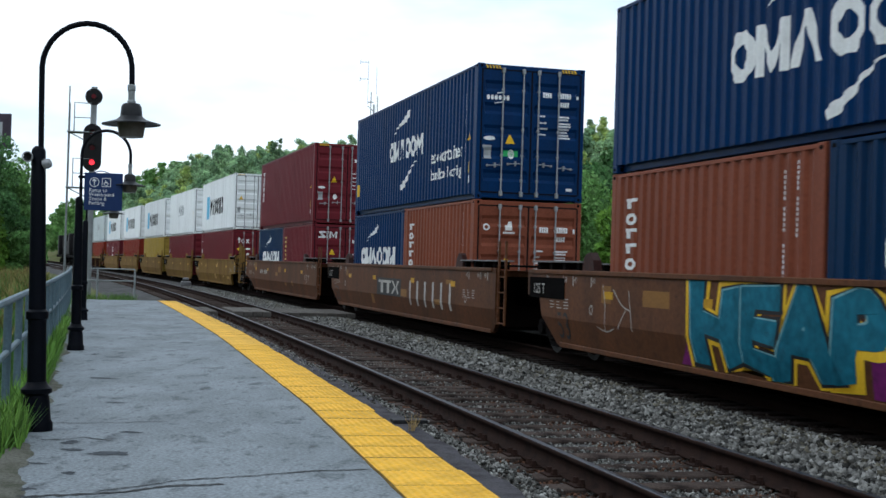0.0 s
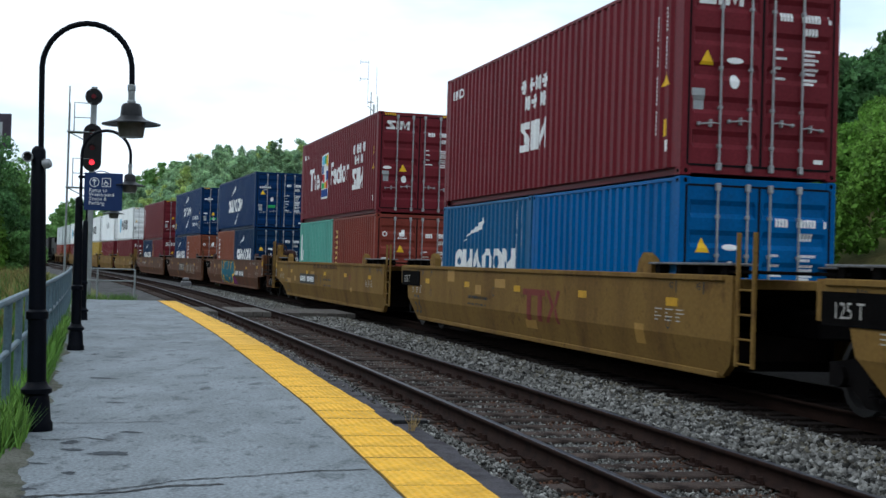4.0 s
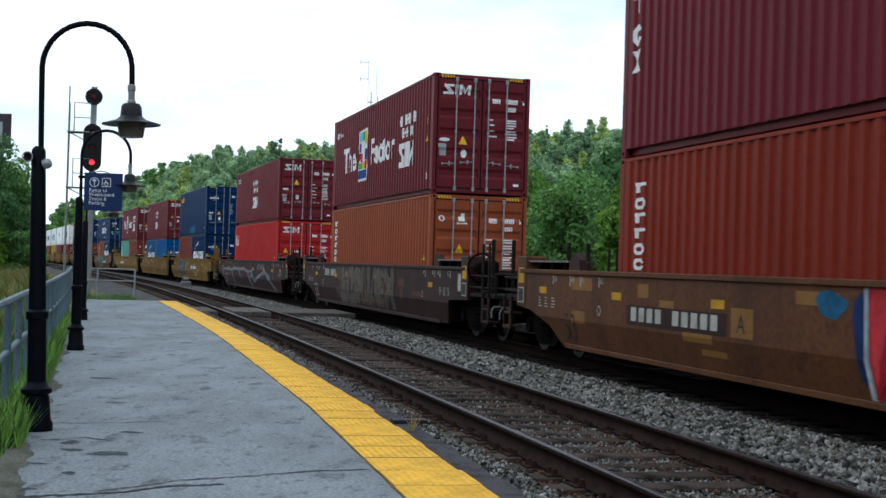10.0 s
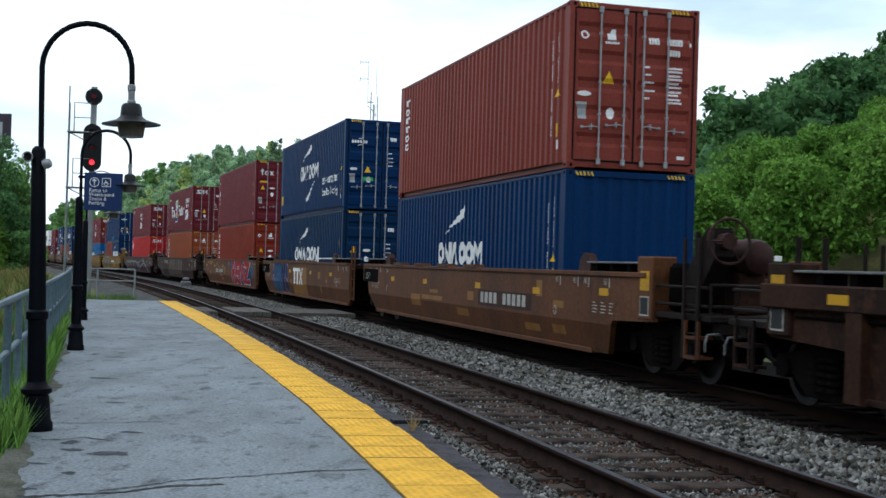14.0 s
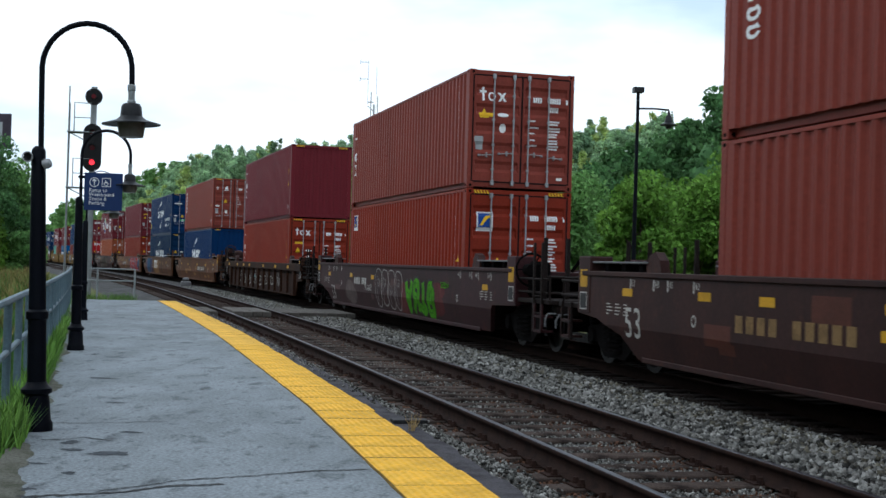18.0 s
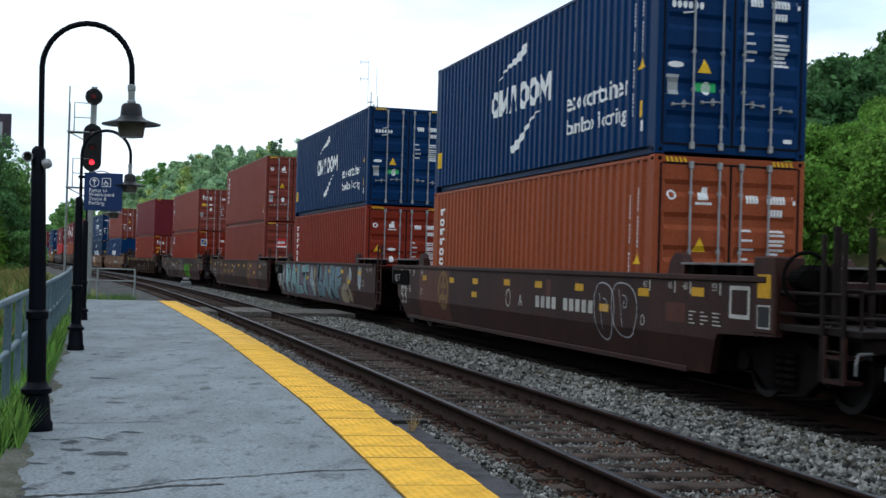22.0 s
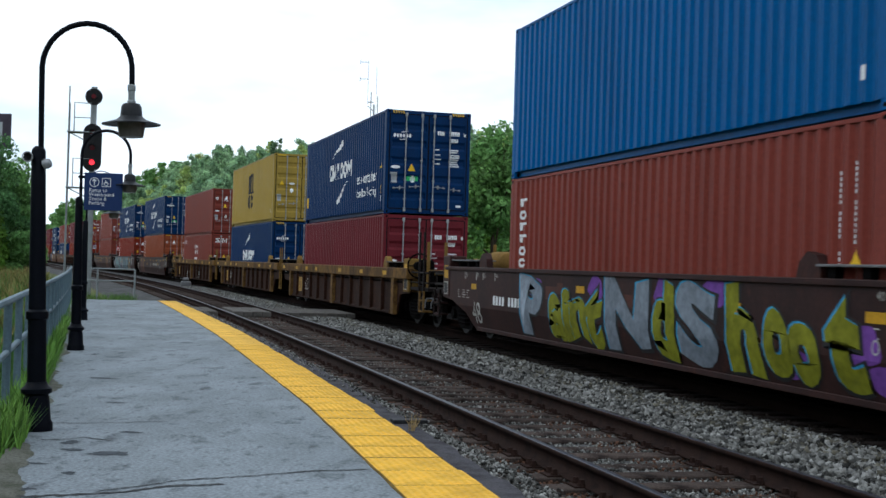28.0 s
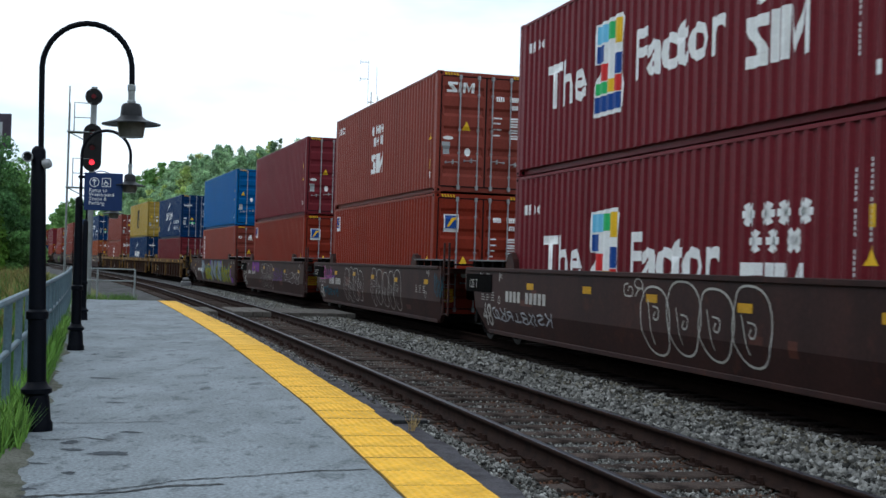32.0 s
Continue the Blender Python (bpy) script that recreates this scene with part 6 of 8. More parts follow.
def digits(car, body, x, z, size, mat, label="stencilled number", off=0.006):
    """Lettering on the platform side; it reads towards the rear."""
    me = letters(body, size, mat)
    me.transform(Matrix.Diagonal((-1, 1, 1, 1)))
    f = car["face"]
    for v in me.vertices:
        v.co.x += x
        v.co.z += z
        v.co.y = (face_y(v.co.z, f) if car["smooth"] else f) + off
    return place("lettering", me, car, None, label)


def code_bars(car, x0, x1, z, h, mat, n=9, label="code painted as bold bars"):
    w = (x0 - x1) / n
    return flat_part("code", car, [rq(x0 - k * w - w * 0.68, x0 - k * w, z, z + h) for k in range(n) if k != 4], mat, label, 0.006)


def small_lines(car, x0, x1, z, h, seed):
    """A line of small stencilled text, too fine to read."""
    r = random.Random(seed)
    out, x = [], x0
    while x > x1:
        w = r.uniform(0.03, 0.06)
        if r.random() < 0.82:
            out.append(rq(x - w * 0.7, x, z, z + h))
        x -= w
    return flat_part("stencil", car, out, M_BLACK if car["pale"] else M_STENCIL, "fine stencilled line", 0.005)


def stroke(points, width):
    """Pieces of a thick line through the points, as convex outlines."""
    out = []
    for (x0, z0), (x1, z1) in zip(points, points[1:]):
        d = math.hypot(x1 - x0, z1 - z0) or 1e-6
        ex, ez = (x1 - x0) / d * width * 0.35, (z1 - z0) / d * width * 0.35
        nx, nz = -(z1 - z0) / d * width / 2, (x1 - x0) / d * width / 2
        out.append([(x0 - ex + nx, z0 - ez + nz), (x0 - ex - nx, z0 - ez - nz), (x1 + ex - nx, z1 + ez - nz), (x1 + ex + nx, z1 + ez + nz)])
    return out


def clip_z(points):
    return [(x, min(max(z, SILL0 + 0.06), SILL1 - 0.05)) for x, z in points]


def curl(points, rounds=2):
    """Round the corners of a line."""
    for _ in range(rounds):
        out = [points[0]]
        for (x0, z0), (x1, z1) in zip(points, points[1:]):
            out += [(x0 * 0.75 + x1 * 0.25, z0 * 0.75 + z1 * 0.25), (x0 * 0.25 + x1 * 0.75, z0 * 0.25 + z1 * 0.75)]
        points = out + [points[-1]]
    return points


FORMS = [[[(0.9, 1), (0.85, 0)], [(0.85, 0.5), (0.4, 0.6), (0.0, 1)], [(0.6, 0.5), (0.4, 0.35), (0, 0)]],
         [[(0, 0.1), (0.5, 0), (1, 0.1)], [(0.45, 0.05), (0.6, 0.5), (0.5, 1)]],
         [[(0.5, 1), (0, 0.95), (0.0, 0.05), (0.5, 0), (1, 0.05), (1, 0.75), (0.55, 0.8), (0.5, 0.45)]],
         [[(0.9, 0), (0.9, 1), (0.05, 1), (0.05, 0.5), (0.85, 0.45)], [(0.6, 0.45), (0.3, 0.3), (0, 0)]],
         [[(0.05, 0.85), (0.6, 1.05), (1.05, 0.7), (0.5, 0.5), (-0.05, 0.3), (0.4, -0.05), (0.95, 0.1)]],
         [[(0, 1), (0.3, 0.3), (0.5, 0), (0.7, 0.3), (1, 1)], [(0.2, 0.65), (0.85, 0.6)]],
         [[(0.0, 1.0), (0.35, 0.8), (0.1, 0.4), (0.45, 0.0)], [(0.6, 1.0), (0.95, 0.7), (0.65, 0.35), (1.0, 0.0)]]]


def graffiti(car, x0, x1, n, seed, fill, edge, shine, back=None, z0=0.28, z1=1.42, rim=None, bold=0.33):
    """Sprayed shapes: bold bent overlapping strokes with an outline, an outer rim and a highlight."""
    r = random.Random(seed)
    w = (x0 - x1) / n
    t = min(0.34, w * bold)
    lines = []
    last = -1
    for k in range(n):
        form = r.choice([i for i in range(len(FORMS)) if i != last])
        last = form
        lean, wide, low = r.uniform(-0.12, 0.12), r.uniform(0.9, 1.15), r.uniform(-0.05, 0.05)
        cx = x0 - k * w - t * 0.45
        span = max(w * wide - t * 0.9, 0.1)
        zt, zb = z1 - t * 0.5, z0 + t * 0.5
        for line in FORMS[form]:
            pts = [(cx - (u + lean * v + r.uniform(-0.05, 0.05)) * span, zb + (v + low + r.uniform(-0.04, 0.04)) * (zt - zb)) for u, v in line]
            lines.append(curl(pts))
    if back:
        patches = []
        for k in range(n * 2):
            px, pz = r.uniform(x1 - 0.3, x0 + 0.3), r.choice((z0 + 0.15, z0 + 0.3, z1 - 0.25))
            rx, rz = r.uniform(0.25, 0.55), r.uniform(0.14, 0.3)
            patches.append(clip_z([(px + rx * math.cos(q_) * r.uniform(0.8, 1.1), pz + rz * math.sin(q_)) for q_ in np.linspace(0, math.tau, 13)[:-1]]))
        for k, patch in enumerate(patches):
            flat_part("graffiti_field", car, [patch], back, "sprayed background colour", 0.0022 + 0.0001 * k)
    if rim:
        flat_part("graffiti_rim", car, [clip_z(s) for l in lines for s in stroke(l, t + 0.17)], rim, "sprayed outer rim", 0.0045)
    flat_part("graffiti_outline", car, [clip_z(s) for l in lines for s in stroke(l, t + 0.10)], edge, "sprayed outline", 0.006)
    flat_part("graffiti_fill", car, [clip_z(s) for l in lines for s in stroke(l, t)], fill, "sprayed colour fill", 0.008)
    flat_part("graffiti_shine", car, [clip_z(s) for l in lines for s in stroke([(x + t * 0.36, z + 0.02) for x, z in l], 0.022)], shine, "thin sprayed highlight", 0.010)


def sprayed_word(car, body, x0, x1, z0, z1, fill, edge, shine, bold=0.09, rim=None):
    """Bold sprayed lettering stretched over the car side, with an outline."""
    layers = (("graffiti_rim", bold + 0.075, rim, 0.0045, 0.0),) if rim else ()
    lo = None
    for name, off, mat, lift_, dx in (*layers, ("graffiti_outline", bold + 0.035, edge, 0.006, 0.0), ("graffiti_shine", bold + 0.004, shine, 0.008, 0.05), ("graffiti_fill", bold, fill, 0.010, 0.0)):
        cu = bpy.data.curves.new(name, "FONT")
        cu.body, cu.size, cu.space_character, cu.offset, cu.resolution_u = body, 1.0, 0.98, off, 4
        ob = bpy.data.objects.new(name, cu)
        me = bpy.data.meshes.new_from_object(ob)
        bpy.data.objects.remove(ob)
        co = np.empty(len(me.vertices) * 3, np.float32)
        me.vertices.foreach_get("co", co)
        co = co.reshape(-1, 3)
        if lo is None:
            lo, hi = co.min(0), co.max(0)
        grow = (x0 - x1) / (hi[0] - lo[0]), (z1 - z0) / (hi[1] - lo[1])
        bm = bmesh.new()
        bm.from_mesh(me)
        for v in bm.verts:
            u_, w_ = (v.co.x - lo[0]) * grow[0], (v.co.y - lo[1]) * grow[1]
            mid_ = (z1 - z0) / 2
            v.co = (x0 - u_ - 0.06 * math.sin(w_ * 4.6 + u_ * 1.3) + dx * 0.6, 0, z0 + mid_ + (w_ - mid_) * (1.0 + 0.10 * math.sin(u_ * 2.9 + 0.7)) + 0.05 * math.sin(u_ * 5.1) + dx * 0.3)
        bmesh.ops.bisect_plane(bm, geom=bm.verts[:] + bm.edges[:] + bm.faces[:], plane_co=(0, 0, FOLD), plane_no=(0, 0, 1))
        for v in bm.verts:
            v.co.z = min(max(v.co.z, SILL0 + 0.06), SILL1 - 0.05)
            v.co.y = face_y(v.co.z, car["face"]) + lift_
        part(name, bm, mat, car, "sprayed lettering")


def gate_mark(car, x0, x1, z0, z1, mat, label):
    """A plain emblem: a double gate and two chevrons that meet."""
    w, h = x0 - x1, z1 - z0
    f = lambda u: x0 - w * u
    g = lambda v: z0 + h * v
    flat_part("emblem", car, [rq(f(0.62), f(0.0), g(0.80), g(1.0)), rq(f(0.24), f(0.12), g(0.0), g(0.80)), rq(f(0.54), f(0.42), g(0.0), g(0.80)),
                              [(f(0.64), g(1.0)), (f(0.72), g(1.0)), (f(0.86), g(0.5)), (f(0.78), g(0.5))], [(f(0.78), g(0.499)), (f(0.86), g(0.499)), (f(0.72), g(0.0)), (f(0.64), g(0.0))],
                              [(f(0.92), g(1.0)), (f(1.0), g(1.0)), (f(0.90), g(0.5)), (f(0.865), g(0.6))], [(f(0.865), g(0.4)), (f(0.90), g(0.499)), (f(1.0), g(0.0)), (f(0.92), g(0.0))]], mat, label, 0.006)


def spots(car, rows, mat, label="soft sprayed blob"):
    """Sprayed ovals: x, z and their half sizes."""
    for x, z, rx, rz in rows:
        flat_part("graffiti_blob", car, [clip_z([(x + rx * math.cos(a) * (1 + 0.16 * math.sin(3 * a + x * 7)), z + rz * math.sin(a) * (1 + 0.18 * math.sin(2 * a + x * 5))) for a in np.linspace(0, math.tau, 21)[:-1]])], mat, label, 0.0035)


def scrawl(car, x0, x1, z0, z1, seed, mat, width=0.028, loops=5):
    """A thin sprayed tag: quick joined hooks and loops."""
    r = random.Random(seed)
    w = (x0 - x1) / loops
    shapes, last = [], None
    for k in range(loops):
        form = r.choice(FORMS)
        lean, tall, low = r.uniform(-0.3, 0.1), r.uniform(0.65, 1.0), r.uniform(0, 0.2)
        for line in form:
            pts = [(x0 - (k + 0.1 + (u + lean * v) * 0.8) * w, z0 + (low + v * tall * (1 - low)) * (z1 - z0)) for u, v in line]
            shapes += stroke(curl(pts), width)
        if last and r.random() < 0.5:
            shapes += stroke(curl([last, ((last[0] + pts[0][0]) / 2, z0), pts[0]]), width * 0.7)
        last = pts[-1]
    if r.random() < 0.5:
        shapes += stroke([(x0 - 0.05, z0 - 0.02), (x1 + 0.1, z0 + 0.04)], width * 0.8)
    flat_part("scrawl", car, [clip_z(s) for s in shapes], mat, "thin sprayed tag", 0.008)


def throw_up(car, x0, x1, n, seed, mat, width=0.03, z0=0.30, z1=1.40):
    """Big swollen sprayed outlines in one thin line, with inner marks."""
    r = random.Random(seed)
    w = (x0 - x1) / n
    shapes = []
    for k in range(n):
        cx, grow = x0 - (k + 0.5) * w, r.uniform(0.52, 0.66)
        top, low = z1 - r.uniform(0, 0.12), z0 + r.uniform(0, 0.1)
        hull = [(cx + w * grow * r.uniform(0.8, 1.1), (top + low) / 2 + 0.2), (cx + w * grow * 0.7, top), (cx - w * grow * 0.6, top - 0.05), (cx - w * grow, (top + low) / 2),
                (cx - w * grow * r.uniform(0.3, 0.8), low), (cx + w * grow * 0.5, low), (cx + w * grow, (top + low) / 2 - 0.1)]
        hull.append(hull[0])
        shapes += stroke(curl(hull), width)
        mz = (top + low) / 2 + r.uniform(-0.1, 0.2)
        shapes += stroke(curl([(cx + 0.12 * w, mz + 0.12), (cx - 0.12 * w, mz + 0.1), (cx - 0.08 * w, mz - 0.08), (cx + 0.1 * w, mz - 0.05), (cx + 0.02 * w, mz + 0.04)]), width * 0.8)
        shapes += stroke([(cx + 0.3 * w, mz + 0.2), (cx + 0.1 * w, low + 0.15)], width * 0.7)
    flat_part("sprayed_outline", car, [clip_z(s) for s in shapes], mat, "grey sprayed bubble outline", 0.008)


# reflector patches on the car sides: place along the car and height, by car; 0: the usual spacing
REFLECTORS = {0: [(9.0, 1.06), (5.7, 1.05), (2.45, 1.05), (-1.75, 1.05), (-5.25, 1.04), (-8.3, 1.1)],
              17: [(9.07, 1.05), (6.89, 1.04), (4.95, 1.03), (2.0, 1.02), (-1.09, 1.02), (-3.97, 1.01), (-6.1, 1.01), (-8.0, 1.02)],
              18: [(4.29, 1.02), (0.88, 1.01), (-2.98, 1.0), (-6.87, 0.98), (7.6, 1.04)],
              23: [(8.3, 1.06), (4.92, 1.07), (2.04, 1.05), (-8.14, 1.02)]}
for car_number in (14, 15, 16):
    REFLECTORS[car_number] = [(6.7 - 3.25 * k, 1.06 - 0.006 * k) for k in range(5)] + [(9.1, 1.08)]
for car_number in (24, 25, 26):
    REFLECTORS[car_number] = [(8.6, 1.12), (6.1, 1.13), (3.77 if car_number == 26 else 4.5, 1.12), (2.0, 1.13), (-0.05, 1.15), (-1.81, 1.15), (-3.75, 1.15), (-6.22, 1.14), (-7.9, 1.19), (2.06, 0.86), (-4.79, 0.86)]
for car_number in (30, 31, 32, 33):
    REFLECTORS[car_number] = [(7.84, 1.02), (4.6, 1.1), (1.85, 1.11), (-0.6, 1.06), (-3.26, 1.03), (-6.2, 1.04)]


def well_car(kind, colour, rear, front, rear_open, front_open, label, seed, near=True):
    """A well car unit about x=0; rear and front: how far its ends reach; open: a coupler end with platform and ladders, else an articulated end."""
    cmat = M_CAR[colour]
    r = random.Random(seed)
    car = thing("well_car", label, "railway car", "well cars of the train")
    a = -rear + (1.90 if rear_open else 1.62 if kind == "smooth" else 1.0)
    b = front - (1.30 if front_open else 0.30)
    car["smooth"] = kind == "smooth"
    left, right = pose(0, 1.30, 0), pose(0, -1.30, 0) @ Matrix.Diagonal((1, -1, 1, 1))
    if kind == "smooth":
        zt = SILL1
        pieces = [("side_sill", mesh_of("side_sill", sill_bm(a, b, rear_open, front_open), cmat)),
                  ("top_rail", mesh_of("top_rail", bar_box_of(a + 0.2, b - 0.2, -0.05, 0.125, zt - 0.07, zt + 0.006), cmat)),
                  ("bottom_rail", mesh_of("bottom_rail", bar_box_of(a + 2.4 if rear_open else a + 0.5, b - (2.35 if front_open else 1.45), -0.12, 0.0, SILL0 - 0.03, SILL0 + 0.05), cmat))]
    else:
        zt = 1.40
        pieces = [("side_sill", mesh_of("side_sill", rib_sill_bm(a, b), M_CAR["rib"])),
                  ("top_chord", mesh_of("top_chord", bar_box_of(a - 0.05, b + 0.05, -0.03, 0.17, 1.12, 1.40, 0.02), M_CHORD if colour == "tan" else cmat)),
                  ("bottom_rail", mesh_of("bottom_rail", bar_box_of(a + 1.9, b - 1.9, -0.05, 0.10, 0.20, 0.27), M_CAR["rib"])),
                  ("side_pipe", mesh_of("side_pipe", bar_box_of(a + 0.6, b - 0.6, 0.052, 0.085, 1.02, 1.055, 0.012), M_DARK))]
    for name, me in pieces:
        place(name, me, car, left)
        place(name, me, car, right)
    if kind == "ribbed":
        rib = shared("rib", lambda: rib_bm(1.12), M_CAR["rib"])
        wide = shared(("wide_rib", colour), lambda: wide_rib_bm(1.14), M_CHORD if colour == "tan" else cmat)
        for m in (left, right):
            for k in range(13):
                x = a + 1.4 + (b - a - 3.3) * k / 12
                place("rib", wide if k in (0, 6, 12) else rib, car, m @ pose(x, 0, 0))
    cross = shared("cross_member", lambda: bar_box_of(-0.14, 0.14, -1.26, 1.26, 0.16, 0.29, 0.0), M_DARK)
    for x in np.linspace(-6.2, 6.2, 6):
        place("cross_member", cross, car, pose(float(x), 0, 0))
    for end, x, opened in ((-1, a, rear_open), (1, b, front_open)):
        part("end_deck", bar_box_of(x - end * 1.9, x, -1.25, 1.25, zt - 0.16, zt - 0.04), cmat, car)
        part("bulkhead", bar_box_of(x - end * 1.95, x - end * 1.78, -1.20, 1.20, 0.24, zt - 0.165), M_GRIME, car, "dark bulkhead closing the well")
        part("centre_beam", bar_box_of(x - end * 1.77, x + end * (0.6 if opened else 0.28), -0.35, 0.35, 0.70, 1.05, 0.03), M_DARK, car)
        for y0, y1 in ((0.98, 1.36), (-1.36, -0.98)):
            x0, x1 = sorted((x - end * 2.55, x - end * 0.1))
            part("running_board", bar_box_of(x0, x1, y0, y1, zt + 0.13, zt + 0.16, 0.006), M_PLANK if kind == "ribbed" and colour == "tan" else M_GRATE, car, "grey steel running board over the end of the well")
            for k in range(4):
                xb = x0 + 0.25 + k * (x1 - x0 - 0.5) / 3
                part("board_bracket", bar_box_of(xb - 0.07, xb + 0.07, y0 + 0.03, y1 - 0.04, zt - 0.02, zt + 0.128, 0.0), M_DARK, car)
        lug = shared(("guide_lug", colour), lug_bm, cmat if colour == "tan" else M_CAR["dark"])
        for y in (1.25, -1.25):
            place("guide_lug", lug, car, pose(x - end * 2.75, y, zt) @ Matrix.Diagonal((end, 1, 1, 1)))
        if opened:
            xo = x + end * (0.6 if end < 0 else 0.0)
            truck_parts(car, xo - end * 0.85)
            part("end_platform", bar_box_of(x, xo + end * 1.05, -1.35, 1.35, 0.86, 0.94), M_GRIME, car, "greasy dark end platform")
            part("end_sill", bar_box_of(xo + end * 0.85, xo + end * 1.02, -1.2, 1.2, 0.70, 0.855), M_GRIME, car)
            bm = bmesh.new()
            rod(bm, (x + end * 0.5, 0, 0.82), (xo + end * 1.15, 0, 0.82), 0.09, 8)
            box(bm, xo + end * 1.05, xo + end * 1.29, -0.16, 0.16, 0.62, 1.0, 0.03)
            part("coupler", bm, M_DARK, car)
            place("air_hose", shared("air_hose", hose_bm, M_RUBBER), car, pose(xo + end * 0.8, 0.2, 0) @ Matrix.Diagonal((end, 1, 1, 1)), "black rubber air hose")
            iron = cmat if colour == "tan" and kind == "smooth" else M_GRIME
            lad = shared(("ladder", colour), lambda: ladder_bm(2.28 if colour == "tan" else 1.95), iron)
            step_ = shared("stirrup", stirrup_bm, M_GRIME)
            for y in (1.38, -1.38):
                if end < 0 or (colour == "tan" and kind == "smooth"):
                    place("ladder", lad, car, pose(xo + end * 0.55, y, 0))
                else:
                    place("stirrup", step_, car, pose(x + 0.55, y, 0), "thin hanging step")
            bm = bmesh.new()
            for z, y in ((1.06, 1.33), (1.30, 1.33), (1.06, 0.2), (1.34, 0.2)):
                rod(bm, (x - end * 0.3, y, z), (xo + end * 0.95, y, z), 0.022, 6)
            for z in (1.06, 1.34):
                rod(bm, (xo + end * 0.95, -1.3, z), (xo + end * 0.95, 1.3, z), 0.022, 6)
            for y in (-1.3, -0.5, 0.45, 1.3):
                rod(bm, (xo + end * 0.95, y, 0.9), (xo + end * 0.95, y, 1.36), 0.02, 6)
            part("hand_rails", bm, M_GRIME, car, "dark hand rails round the end platform")
            bm = bmesh.new()
            rod(bm, (xo + end * 1.0, -0.2, 0.78), (xo + end * 1.0, 1.36, 0.70), 0.016, 6)
            tube(bm, [(xo + end * 1.0, 1.36, 0.70), (xo + end * 1.02, 1.40, 0.60), (xo + end * 1.02, 1.40, 0.48)], 0.016, 6)
            part("cut_lever", bm, M_GRATE, car, "pale bent uncoupling lever")
            bm = bmesh.new()
            for k in range(4):
                yk, zk = 0.75 - k * 0.5, 0.62 + 0.05 * (k % 2)
                tube(bm, [(x - end * 0.9, yk, zk + 0.2), (x - end * 0.3, yk + 0.1, zk), (x + end * 0.3, yk, zk + 0.06)], 0.03, 5)
                box(bm, x - end * 0.35 - 0.12, x - end * 0.35 + 0.12, yk - 0.1, yk + 0.1, zk - 0.08, zk + 0.14)
            part("brake_valves", bm, M_DARK, car, "grimy brake valves and pipes")
            for y0, y1 in ((1.02, 1.405), (-1.405, -1.02)):
                part("end_post", bar_box_of(min(x, x - end * 0.52), max(x, x - end * 0.52), y0, y1, 0.80, zt + 0.24, 0.02), cmat, car)
            for z0, z1, mat_, note in ((1.22, 1.50, M_REFLECT, "yellow reflector patch"), (0.86, 1.14, M_STENCIL, "white framed label")):
                bm = bmesh.new()
                box(bm, x - end * 0.40, x - end * 0.10, 1.4055, 1.4085, z0, z1)
                part("end_label", bm, mat_, car, note)
            bm = bmesh.new()
            box(bm, x - end * 0.38, x - end * 0.12, 1.4086, 1.4105, 0.88, 1.12)
            part("label_field", bm, M_BLACK, car, "dark field of the label")
            bm = bmesh.new()
            box(bm, xo + end * 0.42, xo + end * 0.78, 1.15, 1.40, 0.36, 0.40, 0.0)
            box(bm, xo + end * 0.42, xo + end * 0.78, 1.15, 1.40, 0.62, 0.66, 0.0)
            for dx in (0.42, 0.78):
                box(bm, xo + end * dx - 0.02, xo + end * dx + 0.02, 1.36, 1.40, 0.36, 0.86, 0.0)
            part("side_step", bm, cmat, car)
            bm = bmesh.new()
            rod(bm, (x - end * 0.2, 0.5, 0.6), (x - end * 2.6, 0.75, 0.5), 0.03, 6)
            rod(bm, (x + end * 0.1, -0.4, 0.55), (x - end * 1.8, -0.3, 0.5), 0.04, 6)
            tube(bm, [(xo + end * 0.95, 0.5, 0.72), (xo + end * 0.9, 0.75, 0.55), (x + end * 0.5, 0.95, 0.6), (x, 0.9, 0.78)], 0.025, 6)
            part("brake_rigging", bm, M_DARK, car)
            gr = shared(("grab_rail", colour), grab_bm, cmat if colour == "tan" else M_GRIME)
            place("grab_rail", gr, car, pose(x + end * 0.2, -1.0, 0, 0, 0, 0))
            if end < 0:
                place("grab_rail", gr, car, pose(xo + end * 0.2, 0.9, 0, 0, 0, 0))
            if colour == "tan" and kind == "smooth":
                place("stack_bracket", shared(("stack_bracket", colour), stand_bm, cmat), car, pose(x + end * 0.32, 1.18, 0))
            if end < 0:
                bm = bmesh.new()
                box(bm, x - 0.30, x - 0.02, 0.80, 1.18, 0.95, 1.62, 0.06)
                rod(bm, (x - 0.2, 0.95, 1.1), (x - 0.35, 0.75, 0.6), 0.03, 6)
                tube(bm, [(x - 0.05, 0.3, 1.45), (x - 0.25, 0.2, 1.7), (x - 0.5, 0.1, 1.5), (x - 0.8, 0.05, 1.15)], 0.035, 6)
                part("brake_housing", bm, M_DARK, car, "grimy brake gear housing and linkage")
                if colour == "brown":
                    place("brake_wheel", shared(("brake_wheel", 1), brake_wheel_bm, M_CAR["dark"]), car, pose(xo - 0.75, 0.95, 1.92), "rusty hand brake wheel")
                    bm = bmesh.new()
                    prism(bm, [(xo - 0.62, 1.72), (xo - 0.56, 2.10), (xo - 0.36, 2.10), (x - 0.15, 1.25), (x - 0.2, 0.95), (x - 0.55, 0.95)], 0.80, 1.08)
                    part("brake_stand", bm, M_GRIME, car, "slanting rusty brake stand")
                else:
